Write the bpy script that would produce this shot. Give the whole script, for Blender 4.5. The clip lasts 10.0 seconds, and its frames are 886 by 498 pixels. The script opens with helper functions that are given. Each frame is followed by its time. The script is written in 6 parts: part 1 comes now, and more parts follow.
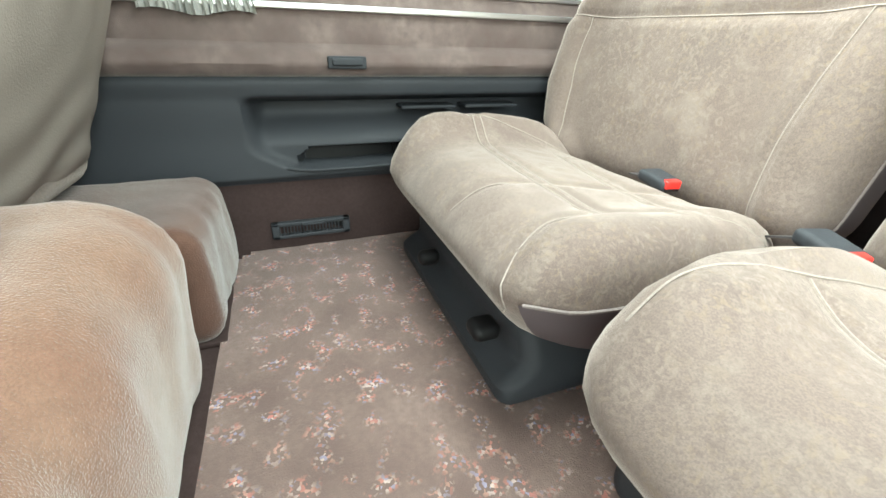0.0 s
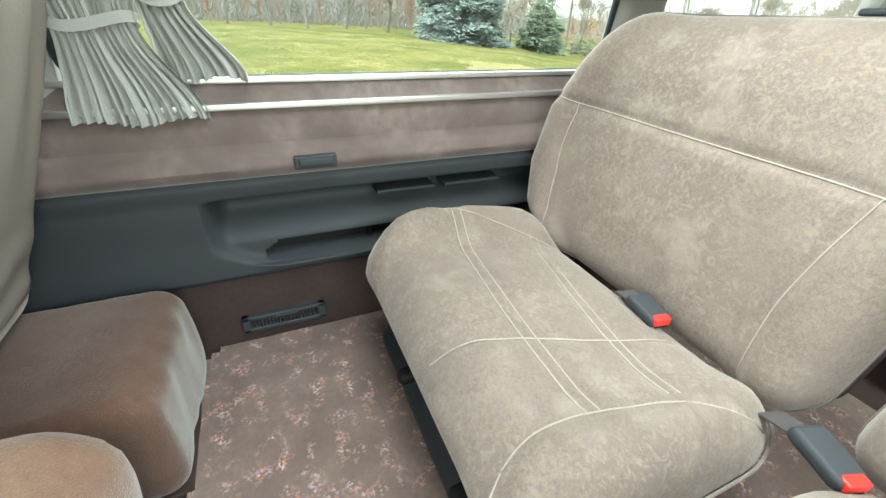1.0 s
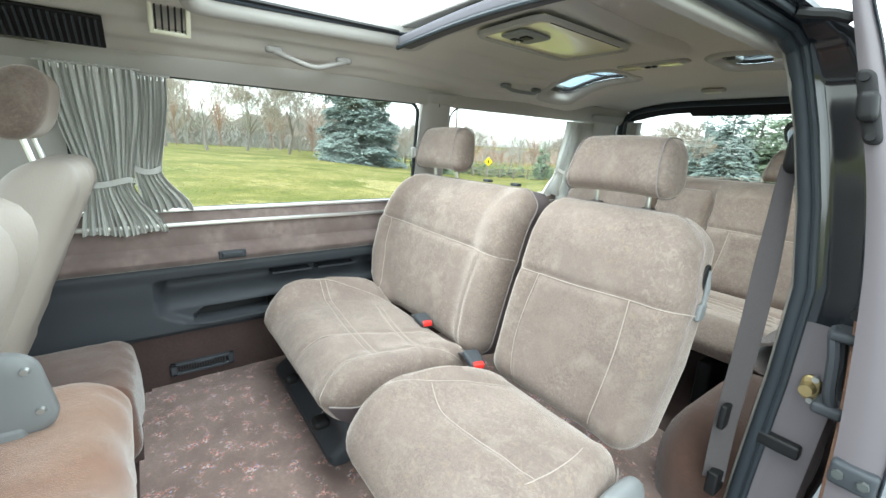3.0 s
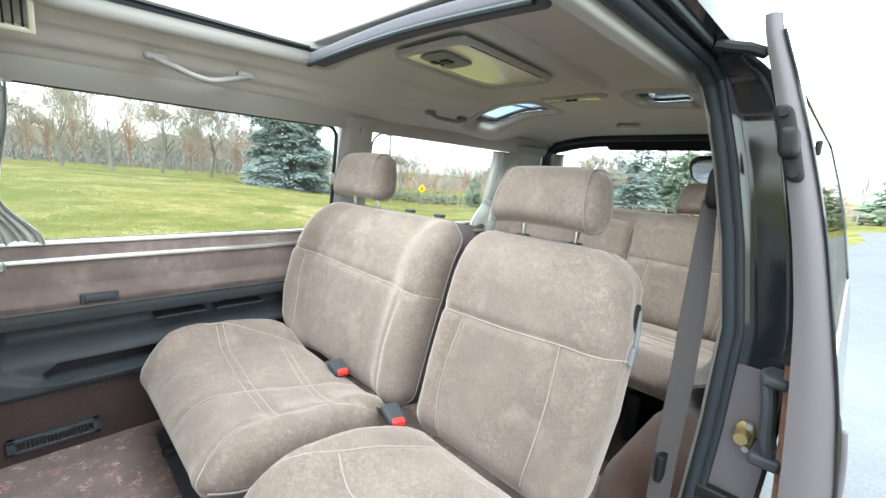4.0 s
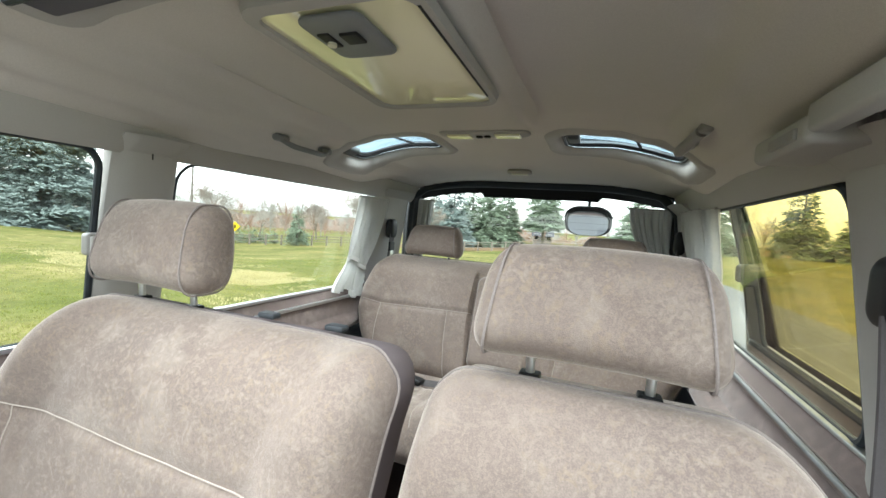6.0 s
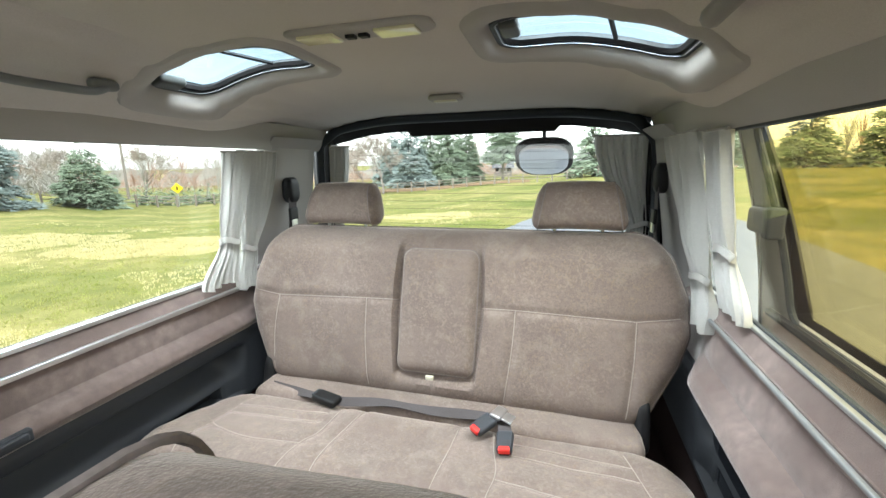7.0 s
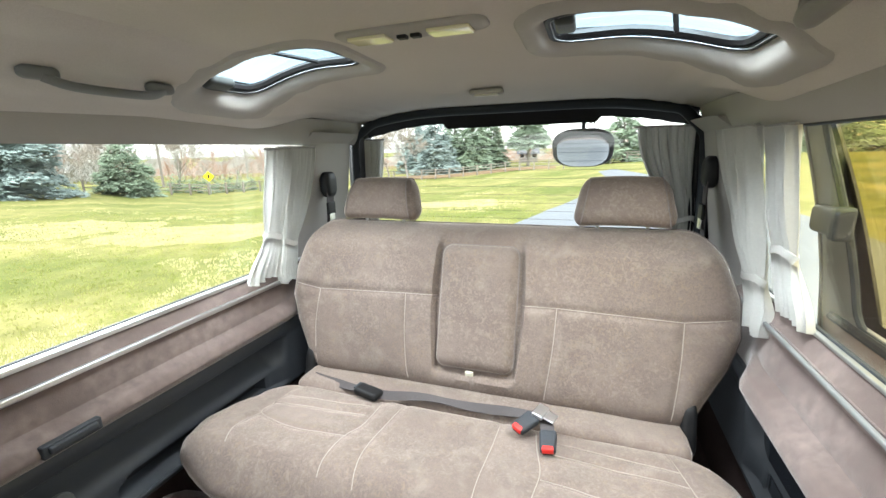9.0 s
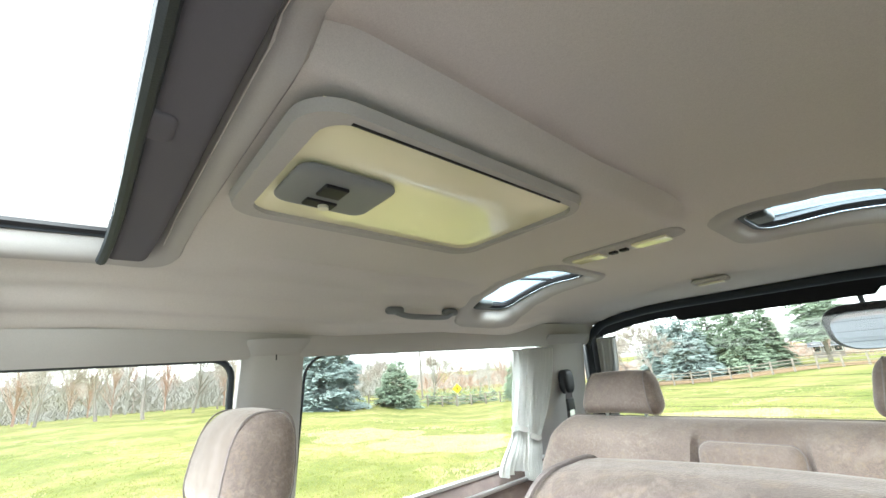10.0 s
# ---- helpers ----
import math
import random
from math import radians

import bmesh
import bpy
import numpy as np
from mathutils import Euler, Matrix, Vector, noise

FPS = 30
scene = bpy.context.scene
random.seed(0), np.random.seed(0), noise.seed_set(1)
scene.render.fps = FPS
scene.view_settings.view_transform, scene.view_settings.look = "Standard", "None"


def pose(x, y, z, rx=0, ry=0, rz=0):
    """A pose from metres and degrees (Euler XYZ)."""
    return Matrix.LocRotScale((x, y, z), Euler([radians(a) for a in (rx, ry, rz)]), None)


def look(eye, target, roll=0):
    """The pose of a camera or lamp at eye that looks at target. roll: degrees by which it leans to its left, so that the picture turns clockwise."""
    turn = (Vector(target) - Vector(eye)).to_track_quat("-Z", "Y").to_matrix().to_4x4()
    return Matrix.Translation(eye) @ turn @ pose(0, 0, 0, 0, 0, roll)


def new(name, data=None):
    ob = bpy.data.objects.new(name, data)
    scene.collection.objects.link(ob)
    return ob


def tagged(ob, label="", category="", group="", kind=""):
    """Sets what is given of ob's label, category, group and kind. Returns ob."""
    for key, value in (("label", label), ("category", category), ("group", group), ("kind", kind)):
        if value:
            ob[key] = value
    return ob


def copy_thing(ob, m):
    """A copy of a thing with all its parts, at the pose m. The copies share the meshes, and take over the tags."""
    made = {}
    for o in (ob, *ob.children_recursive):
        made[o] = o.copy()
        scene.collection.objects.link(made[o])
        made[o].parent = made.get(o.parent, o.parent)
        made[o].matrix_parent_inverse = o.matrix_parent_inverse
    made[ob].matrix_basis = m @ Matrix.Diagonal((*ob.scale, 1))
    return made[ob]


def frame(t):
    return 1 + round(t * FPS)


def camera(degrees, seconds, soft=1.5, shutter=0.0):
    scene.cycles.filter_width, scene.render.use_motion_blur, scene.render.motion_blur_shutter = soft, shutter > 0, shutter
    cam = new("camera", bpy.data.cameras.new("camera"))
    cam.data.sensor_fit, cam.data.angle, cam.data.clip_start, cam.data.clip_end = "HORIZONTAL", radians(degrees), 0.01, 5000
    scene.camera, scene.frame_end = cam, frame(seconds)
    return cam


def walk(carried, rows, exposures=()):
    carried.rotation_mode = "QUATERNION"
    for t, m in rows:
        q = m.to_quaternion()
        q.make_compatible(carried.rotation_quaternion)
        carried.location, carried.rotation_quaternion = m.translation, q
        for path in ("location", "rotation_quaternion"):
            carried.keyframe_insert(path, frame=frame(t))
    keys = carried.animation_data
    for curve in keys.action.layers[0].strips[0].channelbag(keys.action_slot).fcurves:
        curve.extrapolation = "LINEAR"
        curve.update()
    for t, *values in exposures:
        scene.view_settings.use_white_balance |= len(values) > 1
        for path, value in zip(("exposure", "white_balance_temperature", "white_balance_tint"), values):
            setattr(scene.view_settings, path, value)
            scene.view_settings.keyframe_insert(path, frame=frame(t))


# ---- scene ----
EV, DOOR_W, ROOF_W = 1.05, 7.5, 6.0
cam = camera(94.13, 10.0)
# The eye (metres), then yaw to the left of +y, pitch up and roll (degrees).
PATH = [
    (0, 0.408, -0.940, 0.660, 68.97, -26.71, 1.66),
    (0.5, 0.211, -0.854, 0.838, 76.11, -30.83, -1.27),
    (1, 0.237, -0.868, 0.899, 66.47, -29.60, 1.80),
    (1.5, 0.314, -0.887, 0.937, 57.50, -28.06, 3.89),
    (2, 0.428, -0.894, 0.989, 51.44, -27.10, 4.09),
    (2.2, 0.726, -0.982, 0.999, 55.63, -21.00, 3.07),
    (2.4, 0.950, -1.056, 1.014, 57.20, -16.50, 2.58),
    (3.3, 0.949, -1.010, 1.055, 51.58, -13.93, 2.68),
    (3.5, 0.943, -1.011, 1.065, 50.01, -13.22, 2.90),
    (4, 0.877, -0.905, 1.044, 44.60, -10.22, 3.94),
    (4.5, 0.683, -0.793, 1.070, 37.20, -7.71, 5.24),
    (5, 0.424, -0.827, 1.082, 29.56, -5.43, 5.88),
    (5.5, 0.334, -0.785, 1.082, 24.04, -4.20, 5.60),
    (6, 0.360, -0.567, 1.097, 21.01, -3.52, 4.19),
    (6.2, 0.383, -0.419, 1.101, 19.17, -2.67, 2.52),
    (7.3, 0.329, -0.019, 1.163, 15.53, -17.38, -1.32),
    (7.5, 0.312, -0.011, 1.173, 15.25, -20.75, -1.37),
    (8, 0.292, -0.020, 1.204, 15.82, -24.94, -1.17),
    (8.5, 0.292, -0.035, 1.188, 16.47, -22.18, -0.79),
    (9, 0.302, -0.066, 1.174, 19.33, -13.48, -1.53),
    (9.5, 0.338, -0.144, 1.142, 29.24, 4.78, -3.16),
    (10, 0.421, -0.256, 1.137, 48.52, 16.52, -4.99),
]


def eye_pose(x, y, z, yaw, pitch, roll):
    return pose(x, y, z, 0, 0, yaw) @ pose(0, 0, 0, 90 + pitch) @ pose(0, 0, 0, 0, 0, roll)


# The clip's own exposure and colour balance: seconds, stops, temperature, tint.
LOOK = [(0.0, 0.22, 6450, -7), (0.5, 0.06, 6350, -8), (1.0, 0.0, 6300, -8), (2.0, -0.08, 6050, -6), (2.2, -0.12, 6000, -6), (3.5, -0.05, 6050, -2), (4.5, -0.06, 6080, -1), (5.2, -0.08, 6120, 0), (6.0, -0.14, 6150, 0), (7.3, 0.20, 6250, 4), (9.0, 0.36, 6260, 4), (9.5, 0.36, 6200, 2), (10.0, 0.60, 6080, 1)]
walk(cam, [(t, eye_pose(*row)) for t, *row in PATH], exposures=[(t, EV + e, k, g) for t, e, k, g in LOOK])

# ---- world and light: a bright overcast day ----
world = bpy.data.worlds.new("overcast_sky")
scene.world = world
world.use_nodes = True
wn, wl = world.node_tree.nodes, world.node_tree.links
sky = wn.new("ShaderNodeTexSky")
sky.sky_type = "NISHITA"
sky.sun_disc = False
sky.sun_elevation, sky.sun_rotation = radians(63), radians(200)
sky.air_density, sky.dust_density, sky.ozone_density = 1.0, 1.5, 1.0
grey = wn.new("ShaderNodeHueSaturation")
grey.inputs["Saturation"].default_value, grey.inputs["Value"].default_value = 0.15, 3.0
wl.new(sky.outputs["Color"], grey.inputs["Color"])
wl.new(grey.outputs["Color"], wn["Background"].inputs["Color"])
wn["Background"].inputs["Strength"].default_value = 0.15

sun = new("sun", bpy.data.lights.new("sun", "SUN"))
sun.data.energy, sun.data.angle, sun.data.color = 1.0, radians(30), (1.0, 0.97, 0.92)
sun.matrix_world = look((3.6, -4.8, 12), (0, 0, 0))


def opening_lamp(name, eye, target, sx, sy, watts, spread=180):
    """The sky's light in an opening of the cabin."""
    lamp = new(name, bpy.data.lights.new(name, "AREA"))
    lamp.data.shape, lamp.data.size, lamp.data.size_y, lamp.data.energy = "RECTANGLE", sx, sy, watts
    lamp.data.color = (0.97, 0.985, 1.0)
    lamp.data.spread = radians(spread)
    lamp.matrix_world = look(eye, target)


opening_lamp("door_opening_light", (1.75, -1.0, 1.2), (0.2, -0.6, 0.7), 1.6, 1.6, DOOR_W)
opening_lamp("left_window_light", (-4.0, 0.3, 2.1), (0.0, 0.3, 0.92), 5.0, 1.3, 128.0)
opening_lamp("right_window_light", (4.0, 1.0, 2.5), (0.0, 0.9, 0.80), 4.0, 1.3, 74.0)
opening_lamp("rear_window_light", (0.0, 5.0, 2.5), (0.0, 0.7, 0.90), 4.0, 1.2, 62.0)
for side in (-1, 1):
    opening_lamp("roof_window_light", (side * 0.39, 0.80, 1.46), (side * 0.39, 0.80, 0.5), 0.26, 0.16, 3.4, 110)
opening_lamp("windscreen_light", (0.0, -2.35, 1.25), (0.0, 0.0, 0.65), 1.4, 0.5, 0.8)
opening_lamp("sunroof_opening_light", (0.0, -0.56, 1.50), (0.0, -0.56, 0.5), 0.8, 0.55, ROOF_W, 130)

# ---- materials ----


def material(name, base, rough=0.8, metal=0.0, spec=0.3, sheen=0.0, tone=0.0, tone_scale=3.0, grain=0.0, grain_scale=400.0, bump=0.0, bump_scale=600.0, tint=None, fine=0.0, fine_scale=40.0, stretch=None):
    """A surface: base colour, tone at a large scale, a finer mottle, grain, and relief."""
    m = bpy.data.materials.new(name)
    m.use_nodes = True
    n, l = m.node_tree.nodes, m.node_tree.links
    b = n["Principled BSDF"]
    b.inputs["Roughness"].default_value, b.inputs["Metallic"].default_value = rough, metal
    b.inputs["Specular IOR Level"].default_value = spec
    if sheen:
        b.inputs["Sheen Weight"].default_value, b.inputs["Sheen Roughness"].default_value = sheen, 0.4
    co = n.new("ShaderNodeTexCoord")
    source = co.outputs["Object"]
    if stretch:
        mp = n.new("ShaderNodeMapping")
        mp.inputs["Scale"].default_value = stretch
        l.new(source, mp.inputs["Vector"])
        source = mp.outputs["Vector"]
    colour = None
    other = tint or tuple(c * 0.72 for c in base)

    def mixed(scale, amount, dark, first, detail=4.0, lo=0.35, hi=0.65):
        t = n.new("ShaderNodeTexNoise")
        t.inputs["Scale"].default_value, t.inputs["Detail"].default_value = scale, detail
        l.new(source, t.inputs["Vector"])
        r = n.new("ShaderNodeMapRange")
        r.inputs["From Min"].default_value, r.inputs["From Max"].default_value = lo, hi
        r.inputs["To Max"].default_value = amount
        l.new(t.outputs["Fac"], r.inputs["Value"])
        x = n.new("ShaderNodeMix")
        x.data_type = "RGBA"
        l.new(r.outputs["Result"], x.inputs["Factor"])
        if first is None:
            x.inputs["A"].default_value = (*base, 1)
        else:
            l.new(first, x.inputs["A"])
        x.inputs["B"].default_value = (*dark, 1)
        return x.outputs["Result"]

    if tone:
        colour = mixed(tone_scale, tone, other, colour)
    if fine:
        colour = mixed(fine_scale, fine, tuple(c * 0.6 for c in base), colour, 6.0)
    if grain:
        colour = mixed(grain_scale, grain, tuple(c * 0.45 for c in base), colour, 2.0)
    if colour is None:
        b.inputs["Base Color"].default_value = (*base, 1)
    else:
        l.new(colour, b.inputs["Base Color"])
    if bump:
        t = n.new("ShaderNodeTexNoise")
        t.inputs["Scale"].default_value, t.inputs["Detail"].default_value = bump_scale, 3.0
        l.new(source, t.inputs["Vector"])
        k = n.new("ShaderNodeBump")
        k.inputs["Strength"].default_value, k.inputs["Distance"].default_value = bump, 0.002
        l.new(t.outputs["Fac"], k.inputs["Height"])
        l.new(k.outputs["Normal"], b.inputs["Normal"])
    return m


def velour_material():
    """Brushed taupe velour: nap lying this way and that in broad sweeps, crushed flecks, fine pile."""
    m = material("taupe_velour", (0.214, 0.171, 0.151), 0.95, spec=0.08, sheen=0.6, tone=0.7, tone_scale=3.6, tint=(0.160, 0.123, 0.108), grain=0.40, grain_scale=520, bump=0.28, bump_scale=900)
    n, l = m.node_tree.nodes, m.node_tree.links
    b = n["Principled BSDF"]
    b.inputs["Sheen Roughness"].default_value = 0.38
    b.inputs["Sheen Tint"].default_value = (0.86, 0.78, 0.72, 1)
    first = b.inputs["Base Color"].links[0].from_socket
    co = n.new("ShaderNodeTexCoord")
    for scale, warp, lo, hi, amount, colour in ((6, 0.3, 0.46, 0.62, 0.42, (0.140, 0.113, 0.103)), (14, 0.5, 0.50, 0.68, 0.32, (0.300, 0.258, 0.226)), (46, 2.6, 0.51, 0.62, 0.35, (0.292, 0.242, 0.208)), (38, 2.2, 0.52, 0.64, 0.30, (0.128, 0.098, 0.084)), (70, 1.6, 0.53, 0.66, 0.36, (0.25, 0.190, 0.130)), (170, 0.8, 0.46, 0.62, 0.40, (0.115, 0.091, 0.080))):
        t = n.new("ShaderNodeTexNoise")
        t.inputs["Scale"].default_value, t.inputs["Detail"].default_value, t.inputs["Distortion"].default_value = scale, 3.0, warp
        l.new(co.outputs["Object"], t.inputs["Vector"])
        broad = n.new("ShaderNodeTexNoise")
        broad.inputs["Scale"].default_value = 3.2 + scale * 0.03
        l.new(co.outputs["Object"], broad.inputs["Vector"])
        r = n.new("ShaderNodeMapRange")
        r.inputs["From Min"].default_value, r.inputs["From Max"].default_value, r.inputs["To Max"].default_value = lo, hi, amount
        l.new(t.outputs["Fac"], r.inputs["Value"])
        where = n.new("ShaderNodeMapRange")
        where.inputs["From Min"].default_value, where.inputs["From Max"].default_value = 0.34, 0.56
        l.new(broad.outputs["Fac"], where.inputs["Value"])
        k = n.new("ShaderNodeMath")
        k.operation = "MULTIPLY"
        l.new(r.outputs["Result"], k.inputs[0])
        l.new(where.outputs["Result"], k.inputs[1])
        x = n.new("ShaderNodeMix")
        x.data_type = "RGBA"
        l.new(k.outputs["Value"], x.inputs["Factor"])
        l.new(first, x.inputs["A"])
        x.inputs["B"].default_value = (*colour, 1)
        first = x.outputs["Result"]
    l.new(first, b.inputs["Base Color"])
    return m


def glass_material(name, tint, gloss=0.025):
    """Thin window glass: light goes straight through, tinted, with a little mirror gloss by angle."""
    m = bpy.data.materials.new(name)
    m.use_nodes = True
    n, l = m.node_tree.nodes, m.node_tree.links
    n.remove(n["Principled BSDF"])
    clear = n.new("ShaderNodeBsdfTransparent")
    clear.inputs["Color"].default_value = (*tint, 1)
    shine = n.new("ShaderNodeBsdfGlossy")
    shine.inputs["Roughness"].default_value = 0.02
    edge = n.new("ShaderNodeLayerWeight")
    edge.inputs["Blend"].default_value = 0.5
    steep = n.new("ShaderNodeMath")
    steep.operation, steep.inputs[1].default_value = "POWER", 4.0
    l.new(edge.outputs["Facing"], steep.inputs[0])
    part_of = n.new("ShaderNodeMapRange")
    part_of.inputs["To Min"].default_value, part_of.inputs["To Max"].default_value = gloss, 0.55
    l.new(steep.outputs["Value"], part_of.inputs["Value"])
    x = n.new("ShaderNodeMixShader")
    l.new(part_of.outputs["Result"], x.inputs["Fac"])
    l.new(clear.outputs["BSDF"], x.inputs[1])
    l.new(shine.outputs["BSDF"], x.inputs[2])
    l.new(x.outputs["Shader"], n["Material Output"].inputs["Surface"])
    return m


VELOUR = velour_material()
SEAT_SIDE = material("grey_mauve_seat_fabric", (0.135, 0.112, 0.12), 0.9, spec=0.1, tone=0.3, bump=0.3)
PIPING = material("mauve_piping", (0.22, 0.188, 0.178), 0.8, spec=0.2, grain=0.3, grain_scale=300)
THREAD = material("pale_stitching", (0.335, 0.29, 0.258), 0.8, spec=0.2, grain=0.3, grain_scale=300)
PANEL_VELOUR = material("brown_panel_velour", (0.222, 0.175, 0.162), 0.95, spec=0.08, sheen=0.5, tone=0.9, tone_scale=7.0, tint=(0.112, 0.082, 0.077), fine=0.8, fine_scale=38, bump=0.4, bump_scale=600)
KICK = material("dark_brown_carpet", (0.062, 0.043, 0.041), 1.0, spec=0.05, tone=0.6, tone_scale=8, fine=0.4, fine_scale=120, bump=0.8, bump_scale=500)
TOWEL = material("tan_brown_plush", (0.265, 0.165, 0.118), 1.0, spec=0.05, sheen=0.5, tone=1.0, tone_scale=4.5, tint=(0.20, 0.105, 0.075), fine=0.35, fine_scale=70, grain=0.3, grain_scale=420, bump=0.9, bump_scale=420)
PLASTIC = material("charcoal_plastic", (0.041, 0.045, 0.052), 0.55, spec=0.25, tone=0.3, tone_scale=4, grain=0.2, grain_scale=900, bump=0.25, bump_scale=1200)
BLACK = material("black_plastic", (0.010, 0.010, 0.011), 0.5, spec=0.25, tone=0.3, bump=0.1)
GREY_TRIM = material("warm_grey_trim", (0.37, 0.355, 0.335), 0.7, spec=0.25, tone=0.25, tone_scale=2.5, grain=0.12, grain_scale=700, bump=0.15, bump_scale=900)
HEADLINER = material("taupe_headliner_cloth", (0.55, 0.518, 0.480), 0.95, spec=0.1, tone=0.25, tone_scale=1.7, fine=0.12, fine_scale=300, grain=0.2, grain_scale=900, bump=0.35, bump_scale=1100)
CHROME = material("brushed_aluminium", (0.72, 0.73, 0.74), 0.32, 1.0, tone=0.2, tone_scale=20)
DULL_METAL = material("dull_zinc", (0.42, 0.43, 0.43), 0.45, 0.9, tone=0.4, tone_scale=25)
RAIL_METAL = material("weathered_aluminium", (0.30, 0.31, 0.32), 0.55, 0.6, tone=0.4, tone_scale=25)
BRASS = material("yellow_zinc_striker", (0.34, 0.27, 0.14), 0.5, 0.8, tone=0.4, tone_scale=30)
RUBBER = material("black_rubber", (0.020, 0.025, 0.031), 0.55, spec=0.3, tone=0.4, tone_scale=6, bump=0.2)
PAINT = material("black_car_paint", (0.012, 0.014, 0.018), 0.08, spec=0.6, tone=0.1)
DOOR_FRAME = material("grey_door_frame_paint", (0.20, 0.19, 0.175), 0.5, spec=0.3, tone=0.25, tone_scale=4)
MAUVE = material("grey_mauve_paint", (0.125, 0.112, 0.122), 0.4, spec=0.4, tone=0.25, tone_scale=4)
CURTAIN = material("pale_grey_curtain_cloth", (0.58, 0.58, 0.565), 0.9, spec=0.1, tone=0.25, tone_scale=12, tint=(0.5, 0.5, 0.47), fine=0.15, fine_scale=150, bump=0.3, bump_scale=800)


def translucent(m, colour, share):
    """Thin cloth: part of the light that falls on its back shines through."""
    n, l = m.node_tree.nodes, m.node_tree.links
    t, mix = n.new("ShaderNodeBsdfTranslucent"), n.new("ShaderNodeMixShader")
    t.inputs["Color"].default_value = (*colour, 1)
    mix.inputs["Fac"].default_value = share
    end = n["Material Output"].inputs["Surface"]
    first = end.links[0].from_socket
    l.new(first, mix.inputs[1])
    l.new(t.outputs["BSDF"], mix.inputs[2])
    l.new(mix.outputs["Shader"], end)


translucent(CURTAIN, (0.66, 0.66, 0.62), 0.22)
CREAM = material("cream_lamp_lens", (0.74, 0.70, 0.46), 0.06, spec=1.0, tone=0.35, tone_scale=9, tint=(0.70, 0.67, 0.50))
IVORY = material("ivory_plastic", (0.55, 0.53, 0.42), 0.4, spec=0.4, tone=0.2)
HANDLE_GREY = material("grey_handle_plastic", (0.24, 0.228, 0.215), 0.5, spec=0.35, tone=0.2, bump=0.1)
BELT = material("grey_seat_belt_webbing", (0.080, 0.071, 0.073), 0.75, spec=0.25, tone=0.2, grain=0.4, grain_scale=800, bump=0.4, bump_scale=1500)
RED = material("red_press_button", (0.75, 0.03, 0.025), 0.35, spec=0.5, tone=0.15)
VINYL = material("beige_vinyl_seat_back", (0.31, 0.275, 0.245), 0.6, spec=0.3, tone=0.3, tone_scale=6, bump=0.3, bump_scale=300)
MIRROR = material("mirror_glass", (0.85, 0.87, 0.87), 0.02, 1.0)
GLASS = glass_material("window_glass", (0.88, 0.89, 0.885))
AMBER = glass_material("amber_tinted_glass", (0.80, 0.72, 0.48))
DOOR_TINT = glass_material("faintly_tinted_glass", (0.96, 0.95, 0.88))
ROOF_GLASS = glass_material("roof_glass", (0.50, 0.57, 0.61))


def carpet_material():
    """Brown pile with scattered small red, blue and pale flecks."""
    m = material("flecked_brown_carpet", (0.235, 0.172, 0.152), 1.0, spec=0.05, sheen=0.3, tone=0.7, tone_scale=7, tint=(0.125, 0.086, 0.077), fine=0.4, fine_scale=90, bump=0.9, bump_scale=420)
    n, l = m.node_tree.nodes, m.node_tree.links
    b = n["Principled BSDF"]
    first = b.inputs["Base Color"].links[0].from_socket
    co = n.new("ShaderNodeTexCoord")
    cell = n.new("ShaderNodeTexVoronoi")
    cell.inputs["Scale"].default_value = 210
    l.new(co.outputs["Object"], cell.inputs["Vector"])
    ramp = n.new("ShaderNodeValToRGB")
    ramp.color_ramp.interpolation = "CONSTANT"
    for at, c in ((0.0, (0.52, 0.20, 0.17, 1)), (0.3, (0.58, 0.47, 0.43, 1)), (0.6, (0.30, 0.30, 0.42, 1)), (0.8, (0.55, 0.30, 0.24, 1))):
        e = ramp.color_ramp.elements[0] if at == 0.0 else ramp.color_ramp.elements.new(at)
        e.position, e.color = at, c
    ramp.color_ramp.elements[-1].color = (0.42, 0.2, 0.15, 1)
    sep = n.new("ShaderNodeSeparateColor")
    l.new(cell.outputs["Color"], sep.inputs["Color"])
    l.new(sep.outputs["Red"], ramp.inputs["Fac"])
    cluster = n.new("ShaderNodeTexNoise")
    cluster.inputs["Scale"].default_value, cluster.inputs["Detail"].default_value = 26, 1
    l.new(co.outputs["Object"], cluster.inputs["Vector"])
    near = n.new("ShaderNodeMapRange")
    near.inputs["From Min"].default_value, near.inputs["From Max"].default_value = 0.50, 0.80
    l.new(cluster.outputs["Fac"], near.inputs["Value"])
    some = n.new("ShaderNodeMath")
    some.operation = "GREATER_THAN"
    some.inputs[1].default_value = 0.55
    l.new(sep.outputs["Green"], some.inputs[0])
    both = n.new("ShaderNodeMath")
    both.operation = "MULTIPLY"
    l.new(near.outputs["Result"], both.inputs[0])
    l.new(some.outputs["Value"], both.inputs[1])
    x = n.new("ShaderNodeMix")
    x.data_type = "RGBA"
    l.new(both.outputs["Value"], x.inputs["Factor"])
    l.new(first, x.inputs["A"])
    l.new(ramp.outputs["Color"], x.inputs["B"])
    l.new(x.outputs["Result"], b.inputs["Base Color"])
    return m


CARPET = carpet_material()

# ---- geometry helpers: a shape is (points, faces) ----


